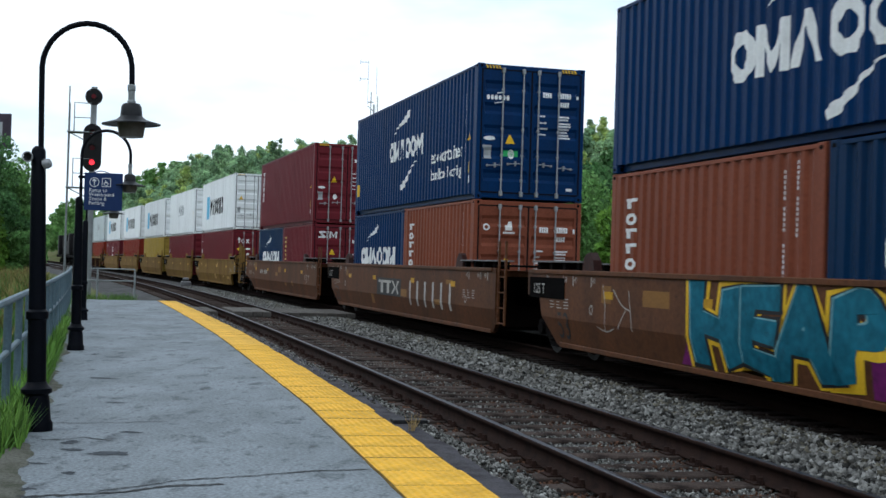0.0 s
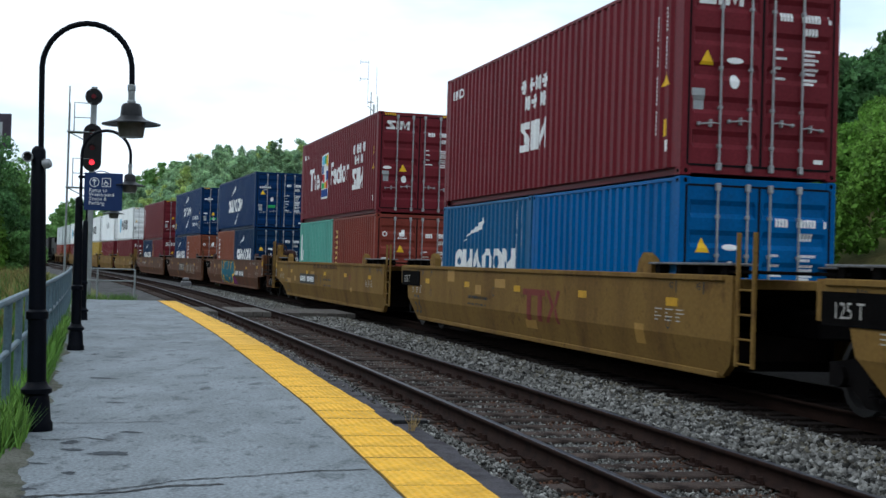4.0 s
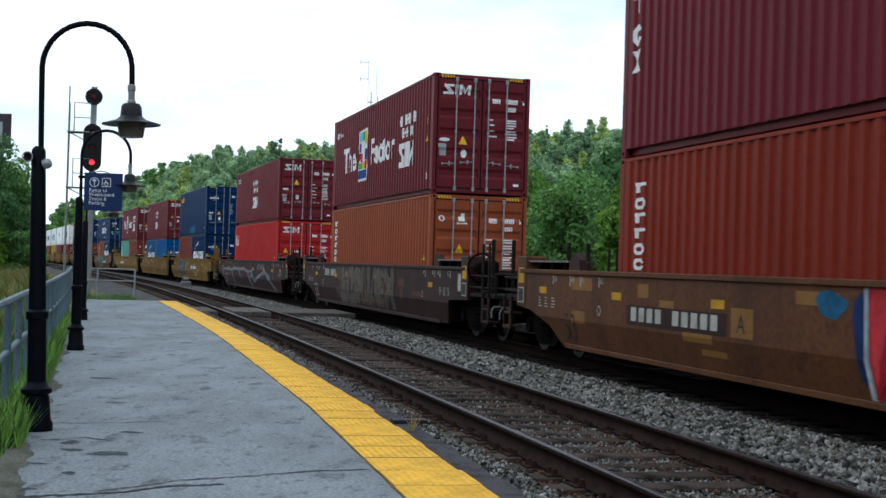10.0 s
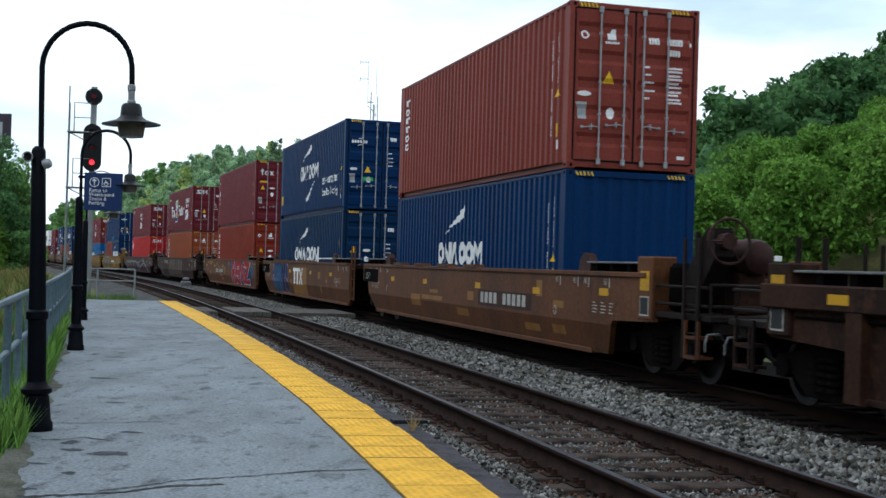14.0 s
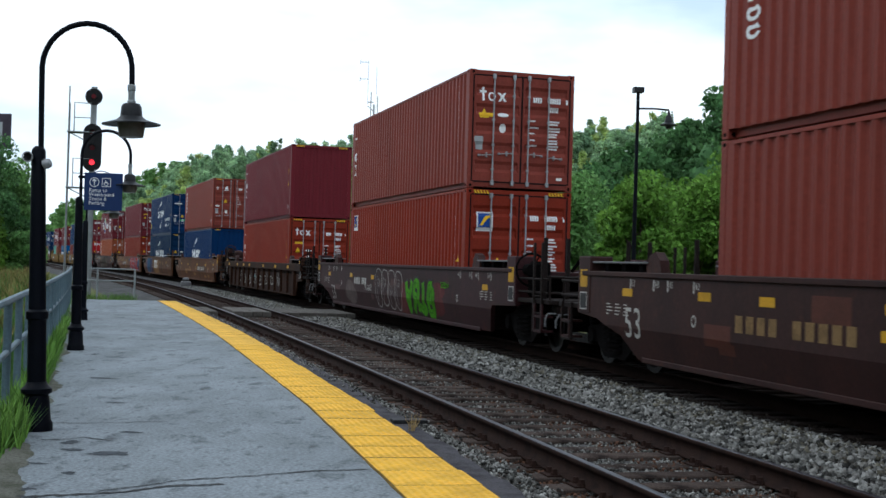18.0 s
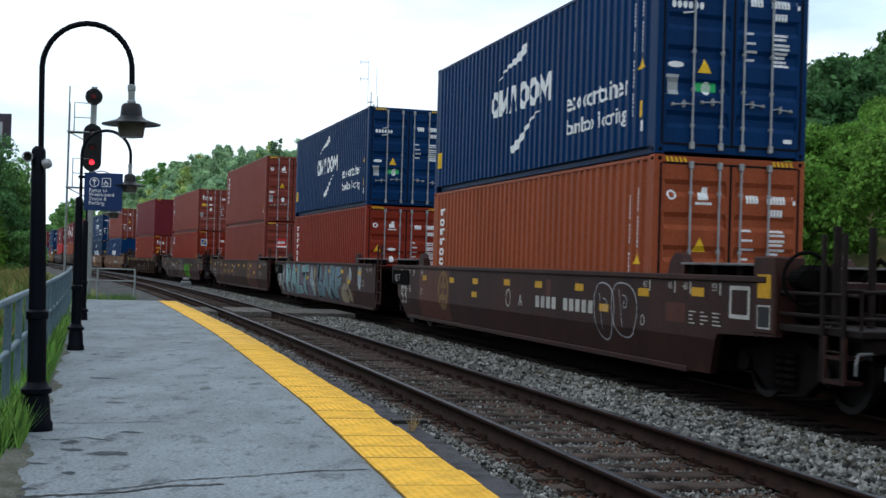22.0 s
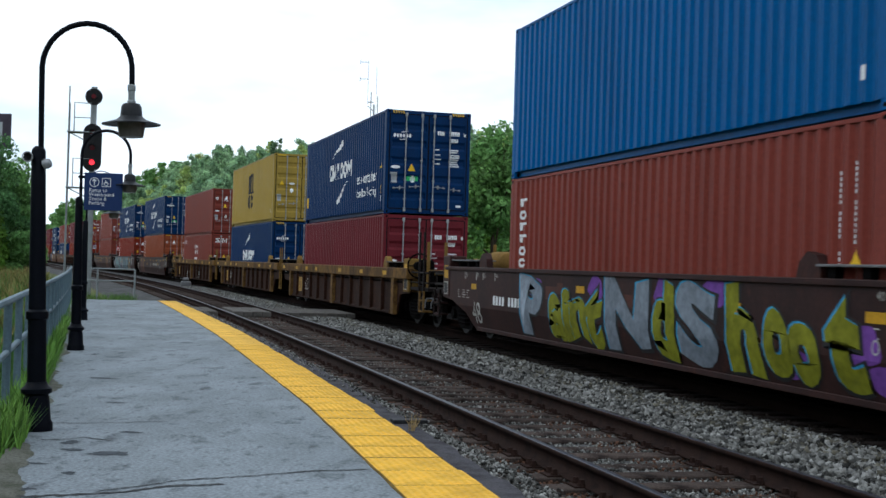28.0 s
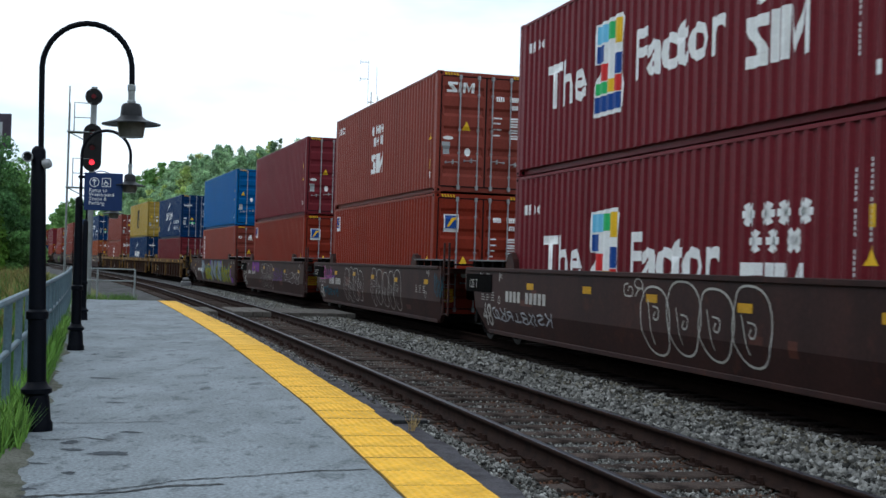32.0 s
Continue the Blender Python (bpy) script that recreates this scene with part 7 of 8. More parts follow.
                    place("brake_wheel", shared(("brake_wheel", 0), brake_wheel_bm, M_DARK), car, pose(x - 0.36, 1.22, 1.46), "black hand brake wheel")
                if colour in ("brown", "tan"):
                    place("air_reservoir", shared(("air_reservoir", colour), reservoir_bm, M_CAR["dark"] if colour == "brown" else cmat, True), car, pose(x - 0.75, 0.45, 1.72) if colour == "brown" else pose(x - 0.95, -0.7, 1.62))
                    part("tank_saddle", bar_box_of(x - 1.1, x - 0.4, 0.25, 0.65, 0.95, 1.52, 0.02) if colour == "brown" else bar_box_of(x - 1.3, x - 0.6, -0.9, -0.5, 0.95, 1.42, 0.02), M_CAR["rib"], car)
        else:
            if end < 0:
                place("ladder", shared(("short_ladder", colour), lambda: ladder_bm(2.0), cmat), car, pose(x - 0.25, 1.34, 0))
            else:
                truck_parts(car, x - 0.95)
                plate = bar_box_of(x - 1.9, x - 0.12, 0.0, 0.012, 0.98, 1.34, 0.0)
                place("load_plate", mesh_of("load_plate", plate, M_DARK), car, pose(0, 1.392, 0), "black plate with a load number")
                digits_on = letters("125 T", 0.25, M_STENCIL)
                digits_on.transform(Matrix.Diagonal((-1, 1, 1, 1)))
                place("lettering", digits_on, car, pose(x - 0.35, 1.408, 1.06), "white load number")
            part("walkway", bar_box_of(x - end * 0.5, x + end * (1.1 if end < 0 else 0.2), 0.55, 1.3, zt + 0.03, zt + 0.07, 0.006), M_DARK, car, "dark steel step plate over the joint")
    face = 1.30 + (0.09 if kind == "smooth" else 0.17)
    car["face"], car["a"], car["b"], car["pale"] = face, a, b, colour == "tan"
    if kind == "smooth":
        for x, z in REFLECTORS.get(seed, REFLECTORS[0]):
            if a + 0.3 < x < b - 0.3:
                flat_part("reflector", car, [rq(x - 0.18, x + 0.18, z, z + 0.115)], M_REFLECT, "yellow reflector patch", 0.007)
    else:
        for x in (9.03, 6.16, 4.15, 2.34, -1.58, -4.6, -7.4):
            if a + 0.3 < x < b - 0.3:
                flat_part("reflector", car, [rq(x - 0.2, x + 0.2, 1.2, 1.31)], M_REFLECT, "yellow reflector patch", 0.004)
    if kind == "smooth" and near:
        lines = []
        for x0 in (a + 2.2, b - 1.2):
            for k in range(3):
                for j in range(4):
                    w = r.uniform(0.08, 0.24)
                    lines.append(rq(x0 - k * 0.33 - w, x0 - k * 0.33, 0.98 - j * 0.05, 0.996 - j * 0.05))
        flat_part("stencil", car, lines, M_STENCIL, "small pale stencilled lines")
        tint = M_STENCIL if colour in ("dark", "purple", "brown") else M_BLACK
        for x, count in ((8.5, "53"), (7.68, "48"), (7.22, "45"), (6.42, "40")):
            for way in (1, -1):
                if a + 0.3 < way * x < b - 0.3:
                    flat_part("tick", car, [rq(way * x - 0.018, way * x + 0.018, 1.22, 1.38)], tint, "loading mark")
                    digits(car, count, way * x + (-0.04 if way > 0 else 0.22), 1.27, 0.14, tint, "small stencilled number", 0.005)
        for x, z in ((6.4, 0.86), (-6.2, 0.80)):
            flat_part("round_seal", car, hoop(x, z, 0.07, 0.08, 0.02), tint, "small round stencil", 0.004)
        forward = seed in (24, 25, 26)
        digits(car, "48" if seed > 29 else "53", min(8.72, b - 1.05 - (0.85 if front_open else 0)) if forward else min(8.0, b - 1.25), 0.52 if forward else 0.33, 0.64, M_STENCIL if colour in ("dark", "purple") else M_BLACK, "large stencilled number")
        # paint repairs and scrapes
        for k in range(5):
            x, z = r.uniform(a + 2.5, b - 3), r.uniform(0.35, 1.15)
            w, h = r.uniform(0.2, 0.9), r.uniform(0.08, 0.3)
            flat_part("paint_patch", car, [rq(x - w / 2, x + w / 2, z, min(z + h, 1.4))], M_PATCH[colour], "patch of newer paint", 0.002)
    return car


C40, C20, HC, STD = 12.192, 6.058, 2.896, 2.591
# one entry per unit, from the head of the train to its tail: rear end of its stack along the track at the start, set label, car kind and colour, floor height,
# the top container, and the lower one or ones (forward first)
UNITS = []


def unit_row(s, set_name, kind, colour, base, top, low):
    UNITS.append((s, set_name, kind, colour, base, top, low))


lead = [(52.47, ("white", "reefer"), ("maroon", "word", "word")), (68.4, ("white", "palegrey"), ("maroon", "word", "word")), (84.0, ("white", "reefer"), ("yellow", "plain", "small")),
        (99.8, ("white", "reefer"), ("rust", "plain", "small")), (115.6, ("white", "reefer"), ("maroon", "zstar", "block"))]
pale = [("grey", "palegrey"), ("grey", "palegrey"), ("grey", "plain"), ("grey", "palegrey"), ("white", "plain"), ("grey", "palegrey")]
lows = ["rust", "brown", "rust", "maroon", "brown", "rust"]
for k in range(1, -1, -1):
    unit_row(131.6 + k * 15.9, "pale", "ribbed", "tan", 0.40, (C40, HC, pale[k][0], pale[k][1], "small", False), [(C40, STD, lows[k], "plain", "small", False)])
for s, (tc, ts), (lc, ls, le) in reversed(lead):
    unit_row(s, "lead", "smooth", "tan", 0.42, (C40, HC, tc, ts, "small", s < 60), [(C40, STD, lc, ls, le, s < 60)])
unit_row(31.88, "one", "smooth", "brown", 0.26, (C40, HC, "maroon", "tri", "small"), [(C20, STD, "slate", "arc20", "small"), (C20, STD, "maroon", "gold", "block")])
unit_row(12.65, "one", "smooth", "brown", 0.33, (C40, HC, "navy", "arceco", "arc"), [(C20, STD, "navy", "arc20", "small"), (C20, STD, "clay", "tri", "small")])
unit_row(-6.96, "one", "smooth", "brown", 0.39, (C40, STD, "navy", "arc40", "arc"), [(C20, STD, "clay", "tri", "small"), (C20, STD, "slate", "arc20", "arc")])
unit_row(-30.68, "two", "smooth", "tan", 0.33, (C40, HC, "maroon", "factor", "block"), [(C20, STD, "teal", "gwhite", "small"), (C20, STD, "brown", "gold", "small")])
unit_row(-49.9, "two", "smooth", "tan", 0.24, (C40, HC, "maroon", "zstar", "block"), [(C20, STD, "faded_blue", "arc20", "small"), (C20, STD, "blue", "plain", "small")])
unit_row(-69.08, "two", "smooth", "tan", 0.30, (C40, HC, "navy", "seaco", "small"), [(C20, STD, "brown", "plain", "small"), (C20, STD, "navy", "arc20", "arc")])
unit_row(-92.7, "three", "smooth", "purple", 0.27, (C40, STD, "maroon", "zstar", "block"), [(C40, HC, "red", "cai", "block")])
unit_row(-115.95, "four", "smooth", "dark", 0.31, (C40, HC, "maroon", "factor", "block"), [(C40, HC, "orange", "tri", "small")])
unit_row(-139.43, "five", "smooth", "brown", 0.31, (C40, HC, "maroon", "word", "word"), [(C40, HC, "rust", "tri", "small")])
unit_row(-158.67, "five", "smooth", "brown", 0.28, (C40, HC, "navy", "arceco", "arc"), [(C40, HC, "slate", "arclow", "arc")])
unit_row(-178.0, "five", "smooth", "brown", 0.32, (C40, HC, "brown", "tri", "small"), [(C40, HC, "navy", "arcmid", "small", True, True)])
unit_row(-201.9, "six", "ribbed", "rib", 0.30, (C40, HC, "maroon", "word", "small", True, True), [(C40, HC, "rust", "word", "word")])
unit_row(-225.29, "seven", "smooth", "purple", 0.29, (C40, STD, "brown", "word", "word"), [(C40, HC, "rust", "square", "square")])
unit_row(-249.1, "eight", "smooth", "dark", 0.30, (C40, HC, "brown", "tri", "small"), [(C40, HC, "brown", "plain", "redtag")])
unit_row(-268.7, "eight", "smooth", "dark", 0.30, (C40, HC, "navy", "arceco", "arc"), [(C40, HC, "rust", "tri", "small")])
unit_row(-288.3, "eight", "smooth", "dark", 0.30, (C40, HC, "navy", "arceco", "arc"), [(C40, HC, "orange", "tri", "small")])
unit_row(-311.8, "nine", "ribbed", "tan", 0.34, (C40, STD, "brown", "plain", "small"), [(C40, STD, "brown", "zstar", "block")])
unit_row(-331.6, "nine", "ribbed", "tan", 0.26, (C40, HC, "yellow", "msc", "small"), [(C40, HC, "navy", "arcmid", "arc")])
unit_row(-351.35, "nine", "ribbed", "tan", 0.28, (C40, HC, "navy", "arceco", "arc"), [(C40, STD, "maroon", "plain", "small")])
unit_row(-374.4, "ten", "smooth", "dark", 0.30, (C40, HC, "blue", "plain", "small"), [(C40, HC, "brown", "tri", "small")])
unit_row(-392.75, "ten", "smooth", "dark", 0.32, (C40, HC, "maroon", "plain", "small"), [(C40, HC, "rust", "square", "square")])
unit_row(-410.35, "ten", "smooth", "dark", 0.32, (C40, HC, "brown", "zstar", "block"), [(C40, HC, "rust", "square", "square")])
unit_row(-428.5, "ten", "smooth", "dark", 0.32, (C40, HC, "maroon", "factor", "block"), [(C40, HC, "maroon", "factorlow", "block")])

def locomotive():
    """A black diesel engine, its nose towards +x."""
    top = thing("locomotive", "black diesel locomotive at the head of the train", "locomotive", "locomotives")
    part("underframe", bar_box_of(-10.4, 10.4, -1.5, 1.5, 1.0, 1.4, 0.05), M_DARK, top)
    part("fuel_tank", bar_box_of(-3.0, 3.0, -1.3, 1.3, 0.35, 0.99, 0.15), M_DARK, top)
    part("engine_hood", bar_box_of(-10.0, 5.2, -0.95, 0.95, 1.41, 4.35, 0.12), M_ENGINE, top)
    part("cab", bar_box_of(5.2, 8.0, -1.5, 1.5, 1.41, 4.55, 0.15), M_ENGINE, top)
    part("nose", bar_box_of(8.0, 10.0, -0.9, 0.9, 1.41, 2.9, 0.2), M_ENGINE, top)
    part("cab_window", bar_box_of(5.8, 7.4, 1.5, 1.515, 3.2, 4.0, 0.0), M_SIGNAL, top, "dark cab window")
    part("radiator", bar_box_of(-9.6, -7.4, -1.2, 1.2, 3.5, 4.4, 0.05), M_DARK, top)
    for x in (-6.6, -5.2):
        part("roof_fan", bar_box_of(x - 0.5, x + 0.5, -0.5, 0.5, 4.35, 4.5, 0.1), M_DARK, top)
    for y in (-1.45, 1.45):
        bm = bmesh.new()
        tube(bm, [(-10.2, y, 2.4), (5.0, y, 2.4)], 0.03, 6)
        for k in range(9):
            rod(bm, (-10.2 + k * 1.9, y, 1.4), (-10.2 + k * 1.9, y, 2.4), 0.025, 5)
        part("handrail", bm, M_DARK, top)
    for x in (-7.0, 7.0):
        truck_parts(top, x)
    return top


CAR_LABEL = {"tan": "tan well car with yellow reflectors", "brown": "weathered brown well car", "dark": "dark brown well car with scrawled paint", "purple": "purple-brown well car with sprayed paint",
             "rib": "rusty dark ribbed well car"}
MOVING = []     # thing, middle along the track at the start, its place on the unit


def build_train():
    mids = [u[0] + C40 / 2 for u in UNITS]
    engine = locomotive()
    MOVING.append((engine, UNITS[0][0] + 27.0, Matrix()))
    MOVING.append((copy_thing(engine, Matrix()), UNITS[0][0] + 49.5, Matrix()))
    for i, (s, set_name, kind, colour, base, top, low) in enumerate(UNITS):
        ahead = mids[i - 1] - mids[i] if i else 15.9
        behind = mids[i] - mids[i + 1] if i + 1 < len(UNITS) else 24.0
        front_open = i == 0 or UNITS[i - 1][1] != set_name
        rear_open = i + 1 == len(UNITS) or UNITS[i + 1][1] != set_name
        if set_name in ("pale", "lead"):
            front_open, rear_open = i == 0, rear_open
        car = well_car(kind, colour, behind / 2, ahead / 2, rear_open, front_open, CAR_LABEL[colour] + (" with ribbed sides" if kind == "ribbed" and colour == "tan" else ""), i + 4, i > 5)
        dress_car(car, i, kind, colour)
        MOVING.append((car, mids[i], Matrix()))
        z = base
        if len(low) == 1:
            lower = container(*low[0], note="sunk in the well")
            MOVING.append((lower, mids[i], pose(0, 0, z)))
        else:
            for row, dx in zip(low, (C40 / 2 - C20 / 2, -C40 / 2 + C20 / 2)):
                ob = container(*row, note="sunk in the well")
                MOVING.append((ob, mids[i], pose(dx, 0, z)))
        z += low[0][1] + 0.012
        MOVING.append((container(*top, note="stacked on top"), mids[i], pose(0, 0, z)))


def dress_car(car, i, kind, colour):
    """Painted codes, emblems and sprayed colours, unit by unit."""
    i += 4
    if i == 11:
        code_bars(car, 4.5, 2.6, 0.92, 0.16, M_STENCIL)
    elif i == 12:
        flat_part("emblem_field", car, [rq(-0.6, 2.1, 0.66, 1.12)], M_BLACK, "dark emblem field", 0.004)
        gate_mark(car, 1.9, -0.4, 0.72, 1.06, M_STENCIL, "faded white emblem of plain shapes")
        for k in range(6):
            flat_part("scrape", car, [rq(-1.6 - k * 0.7, -1.45 - k * 0.7, 0.5, 1.1)], M_STENCIL, "pale vertical scrape", 0.004)
    elif i == 13:
        flat_part("code_field", car, [rq(-4.6, -1.5, 0.66, 0.98)], M_BLACK, "black code field", 0.004)
        code_bars(car, -1.75, -4.45, 0.72, 0.20, M_WHITE, 10)
        sprayed_word(car, "HEAP", 3.0, -1.62, 0.24, 1.45, M_SPRAY["teal"], M_BLACK, M_SPRAY["sky"], 0.06, M_YELLOW)
        flat_part("graffiti_field", car, [[(3.3, 0.27), (2.6, 0.27), (2.8, 0.8)]], M_SPRAY["plum"], "plum corner of the sprayed piece", 0.003)
        flat_part("graffiti_field", car, [[(-1.1, 0.27), (-2.4, 0.27), (-1.6, 0.62), (-1.2, 0.8)]], M_SPRAY["plum"], "plum corner of the sprayed piece", 0.003)
        scrawl(car, 6.2, 4.6, 0.45, 1.35, 4, M_STENCIL, 0.02, 2)
    elif i == 14:
        flat_part("code_field", car, [rq(2.0, 4.9, 0.71, 1.05)], M_BLACK, "black code field", 0.004)
        code_bars(car, 4.75, 2.12, 0.79, 0.18, M_WHITE, 10)
        digits(car, "A", 1.65, 0.81, 0.32, M_BLACK)
        flat_part("label_frame", car, [rq(0.74, 1.0, 1.02, 1.035), rq(0.74, 1.0, 0.77, 0.785), rq(0.74, 0.755, 0.785, 1.02), rq(0.985, 1.0, 0.785, 1.02), rq(0.83, 0.91, 0.84, 0.96)], M_BLACK, "black framed stencil", 0.005)
        small_lines(car, 0.47, -0.93, 0.88, 0.06, 51)
        small_lines(car, 0.46, -0.85, 0.70, 0.04, 52)
        flat_part("stiffener_plate", car, [[(2.36, 1.28), (-1.87, 1.28), (-1.54, 1.42), (1.99, 1.42)]], M_CHORD, "plate riveted over the top edge", 0.018)
        digits(car, "20", 0.2, 1.31, 0.12, M_BLACK, "small stencilled number", 0.022)
        flat_part("cross_mark", car, stroke([(-3.62, 0.95), (-3.8, 1.11)], 0.04) + stroke([(-3.8, 0.95), (-3.62, 1.11)], 0.04) + [rq(-3.55, -3.5, 1.0, 1.06), rq(-3.92, -3.87, 1.0, 1.06)], M_OXIDE, "small dark red star mark", 0.006)
    elif i == 15:
        small_lines(car, 3.39, 2.0, 0.83, 0.06, 53)
        small_lines(car, 3.38, 2.1, 0.70, 0.04, 54)
        digits(car, "C", 1.75, 0.92, 0.26, M_BLACK)
        gate_mark(car, -0.14, -2.05, 0.56, 1.12, M_OXIDE, "dark red company emblem of plain shapes")
    elif i == 16:
        spots(car, [(4.7, 0.9, 0.5, 0.5), (3.4, 1.1, 0.5, 0.3), (2.2, 0.9, 0.6, 0.5), (1.3, 0.8, 0.45, 0.55)], M_SPRAY["ash"])
        sprayed_word(car, "YSHS", 5.0, 1.0, 0.27, 1.40, M_BLACK, M_SPRAY["mist"], M_SPRAY["ash"], 0.06)
        digits(car, "B", -0.5, 0.90, 0.24, M_BLACK)
        flat_part("code_field", car, [rq(-4.0, -1.2, 0.75, 1.08)], M_BLACK, "black code field", 0.004)
        code_bars(car, -1.35, -3.85, 0.82, 0.19, M_WHITE, 10)
    elif i == 17:
        for line, w in (([(8.85, 0.82), (8.5, 0.6), (8.2, 0.27)], 0.10), ([(8.7, 1.02), (7.2, 0.98), (5.8, 0.99), (3.9, 1.06), (1.9, 1.03)], 0.13), ([(5.85, 0.98), (5.3, 0.7), (4.8, 0.28)], 0.14), ([(3.4, 1.0), (3.0, 0.8), (2.7, 0.62)], 0.12),
                        ([(1.9, 1.08), (0.5, 0.93), (-0.67, 0.97), (-1.2, 1.1)], 0.14), ([(0.55, 0.92), (0.1, 0.6), (-0.7, 0.28)], 0.16), ([(-0.2, 0.62), (-0.7, 0.9), (-1.3, 0.5), (-1.8, 0.62), (-3.9, 0.97), (-4.6, 0.92), (-5.5, 0.74)], 0.16), ([(-3.8, 1.2), (-4.6, 0.85), (-5.6, 0.62), (-6.6, 0.27)], 0.13)):
            flat_part("sprayed_stroke", car, [clip_z(sh) for sh in stroke(curl(line), w)], M_SPRAY["steel"], "long pale grey sprayed stroke", 0.006)
        scrawl(car, 6.6, 3.4, 1.08, 1.38, 6, M_SPRAY["ash"], 0.025, 6)
        scrawl(car, -2.3, -3.9, 1.08, 1.38, 7, M_SPRAY["mist"], 0.025, 5)
    elif i == 18:
        code_bars(car, 6.1, 4.3, 1.06, 0.22, M_STENCIL)
        graffiti(car, 3.7, -3.4, 6, 15, M_SPRAY["ash"], M_BLACK, M_SPRAY["sand"], M_SPRAY["taupe"], 0.26, 1.44, None, 0.30)
        graffiti(car, 3.5, -3.6, 5, 16, M_SPRAY["rusty"], M_BLACK, M_SPRAY["sand"], None, 0.30, 1.20, None, 0.13)
        spots(car, [(2.6, 0.85, 0.32, 0.4), (0.9, 1.0, 0.3, 0.3), (-1.9, 0.9, 0.35, 0.4)], M_SPRAY["sand"])
        flat_part("label_plate", car, [rq(car["a"] + 0.1, car["a"] + 0.75, 0.95, 1.32)], M_STENCIL, "pale square label", 0.005)
    elif i == 19:
        flat_part("code_field", car, [rq(2.2, 5.3, 0.71, 1.0)], M_CAR["dark"], "dark code field", 0.004)
        code_bars(car, 5.15, 2.36, 0.77, 0.20, M_STENCIL, 10)
        digits(car, "A", 1.95, 0.78, 0.32, M_BLACK)
        flat_part("paint_patch", car, [rq(1.55, 2.1, 0.72, 1.08), rq(-0.25, 0.6, 1.18, 1.33), rq(6.7, 7.6, 1.16, 1.36), rq(7.0, 7.6, 0.62, 0.82)], M_PATCH["brown"], "patches of lighter ochre paint", 0.0025)
        for x, z, rx, rz in ((-1.0, 0.85, 0.5, 0.62), (-2.4, 0.9, 0.9, 0.6), (-4.0, 0.85, 0.9, 0.62), (-5.5, 0.9, 0.9, 0.6), (-6.4, 0.6, 0.45, 0.42)):
            spots(car, [(x, z, rx, rz)], M_SPRAY["midnight"], "dark blue sprayed ground")
        sprayed_word(car, "RENZ", -0.75, -6.5, 0.24, 1.46, M_SPRAY["scarlet"], M_SPRAY["mist"], M_SPRAY["sky"], 0.05)
        spots(car, [(-0.1, 1.2, 0.3, 0.14), (-6.9, 0.95, 0.35, 0.28)], M_SPRAY["cobalt"], "blue sprayed cloud")
    elif i == 20:
        graffiti(car, 6.1, 4.3, 3, 23, M_SPRAY["cobalt"], M_SPRAY["midnight"], M_SPRAY["lilac"], None, 0.27, 1.43, M_SPRAY["lilac"], 0.46)
        graffiti(car, 4.35, 3.55, 1, 24, M_SPRAY["midnight"], M_SPRAY["midnight"], M_SPRAY["lilac"], None, 0.27, 1.43, M_SPRAY["lilac"], 0.38)
        for x, z, rx, rz in ((3.15, 1.08, 0.20, 0.27), (3.05, 0.52, 0.26, 0.22), (6.55, 1.0, 0.17, 0.13), (6.5, 0.6, 0.09, 0.18)):
            spots(car, [(x, z, rx + 0.035, rz + 0.035)], M_SPRAY["lilac"], "lilac rim of a sprayed drop")
            flat_part("graffiti_blob", car, [clip_z([(x + rx * math.cos(a) * (1.15 - 0.25 * math.sin(a)), z + rz * math.sin(a)) for a in np.linspace(0, math.tau, 17)[:-1]])], M_SPRAY["midnight"], "dark sprayed drop", 0.0055)
        flat_part("emblem_field", car, [rq(-1.0, 1.78, 0.26, 1.27)], M_PATCH["brown"], "square of lighter paint", 0.003)
        gate_mark(car, 1.75, -0.25, 0.63, 1.23, M_WHITE, "white company emblem of plain shapes")
    elif i == 21:
        flat_part("code_field", car, [rq(-5.0, -1.8, 0.72, 1.03)], M_CAR["dark"], "dark code field", 0.004)
        code_bars(car, -1.97, -4.78, 0.78, 0.21, M_STENCIL, 10)
        flat_part("paint_patch", car, [rq(1.3, 2.0, 0.86, 0.94), rq(0.9, 2.7, 0.70, 0.80), rq(-6.6, -6.1, 0.84, 0.96), rq(-6.6, -6.0, 0.40, 0.55)], M_PATCH["brown"], "patches of lighter ochre paint", 0.0025)
    elif i == 22:
        for k in range(8):
            scrawl(car, 6.3 - k * 1.52, 5.5 - k * 1.52, 0.40, 1.02, 30 + k, M_STENCIL, 0.035, 1 + k % 2)
        code_bars(car, 2.0, 0.8, 0.7, 0.14, M_SPRAY["sky"], 6)
    elif i == 23:
        code_bars(car, 4.46, 2.8, 0.88, 0.19, M_STENCIL, 8)
        throw_up(car, 1.6, -1.35, 4, 41, M_STENCIL, 0.022)
        scrawl(car, 3.0, 2.1, 0.72, 0.92, 42, M_STENCIL, 0.022, 4)
        spots(car, [(5.0, 0.62, 0.8, 0.34)], M_SPRAY["taupe"], "dull brown sprayed cloud")
        spots(car, [(-4.6, 0.86, 0.55, 0.22), (-1.75, 0.62, 0.22, 0.4), (-4.2, 0.5, 0.3, 0.24)], M_SPRAY["brick"], "dark red sprayed cloud")
        graffiti(car, -1.72, -4.4, 4, 27, M_SPRAY["lime"], M_BLACK, M_SPRAY["moss"], M_SPRAY["brick"], 0.27, 1.13)
        scrawl(car, -4.9, -5.55, 0.98, 1.12, 43, M_SPRAY["lime"], 0.03, 3)
    elif i == 24:
        code_bars(car, 5.26, 2.58, 0.78, 0.21, M_FADED, 10)
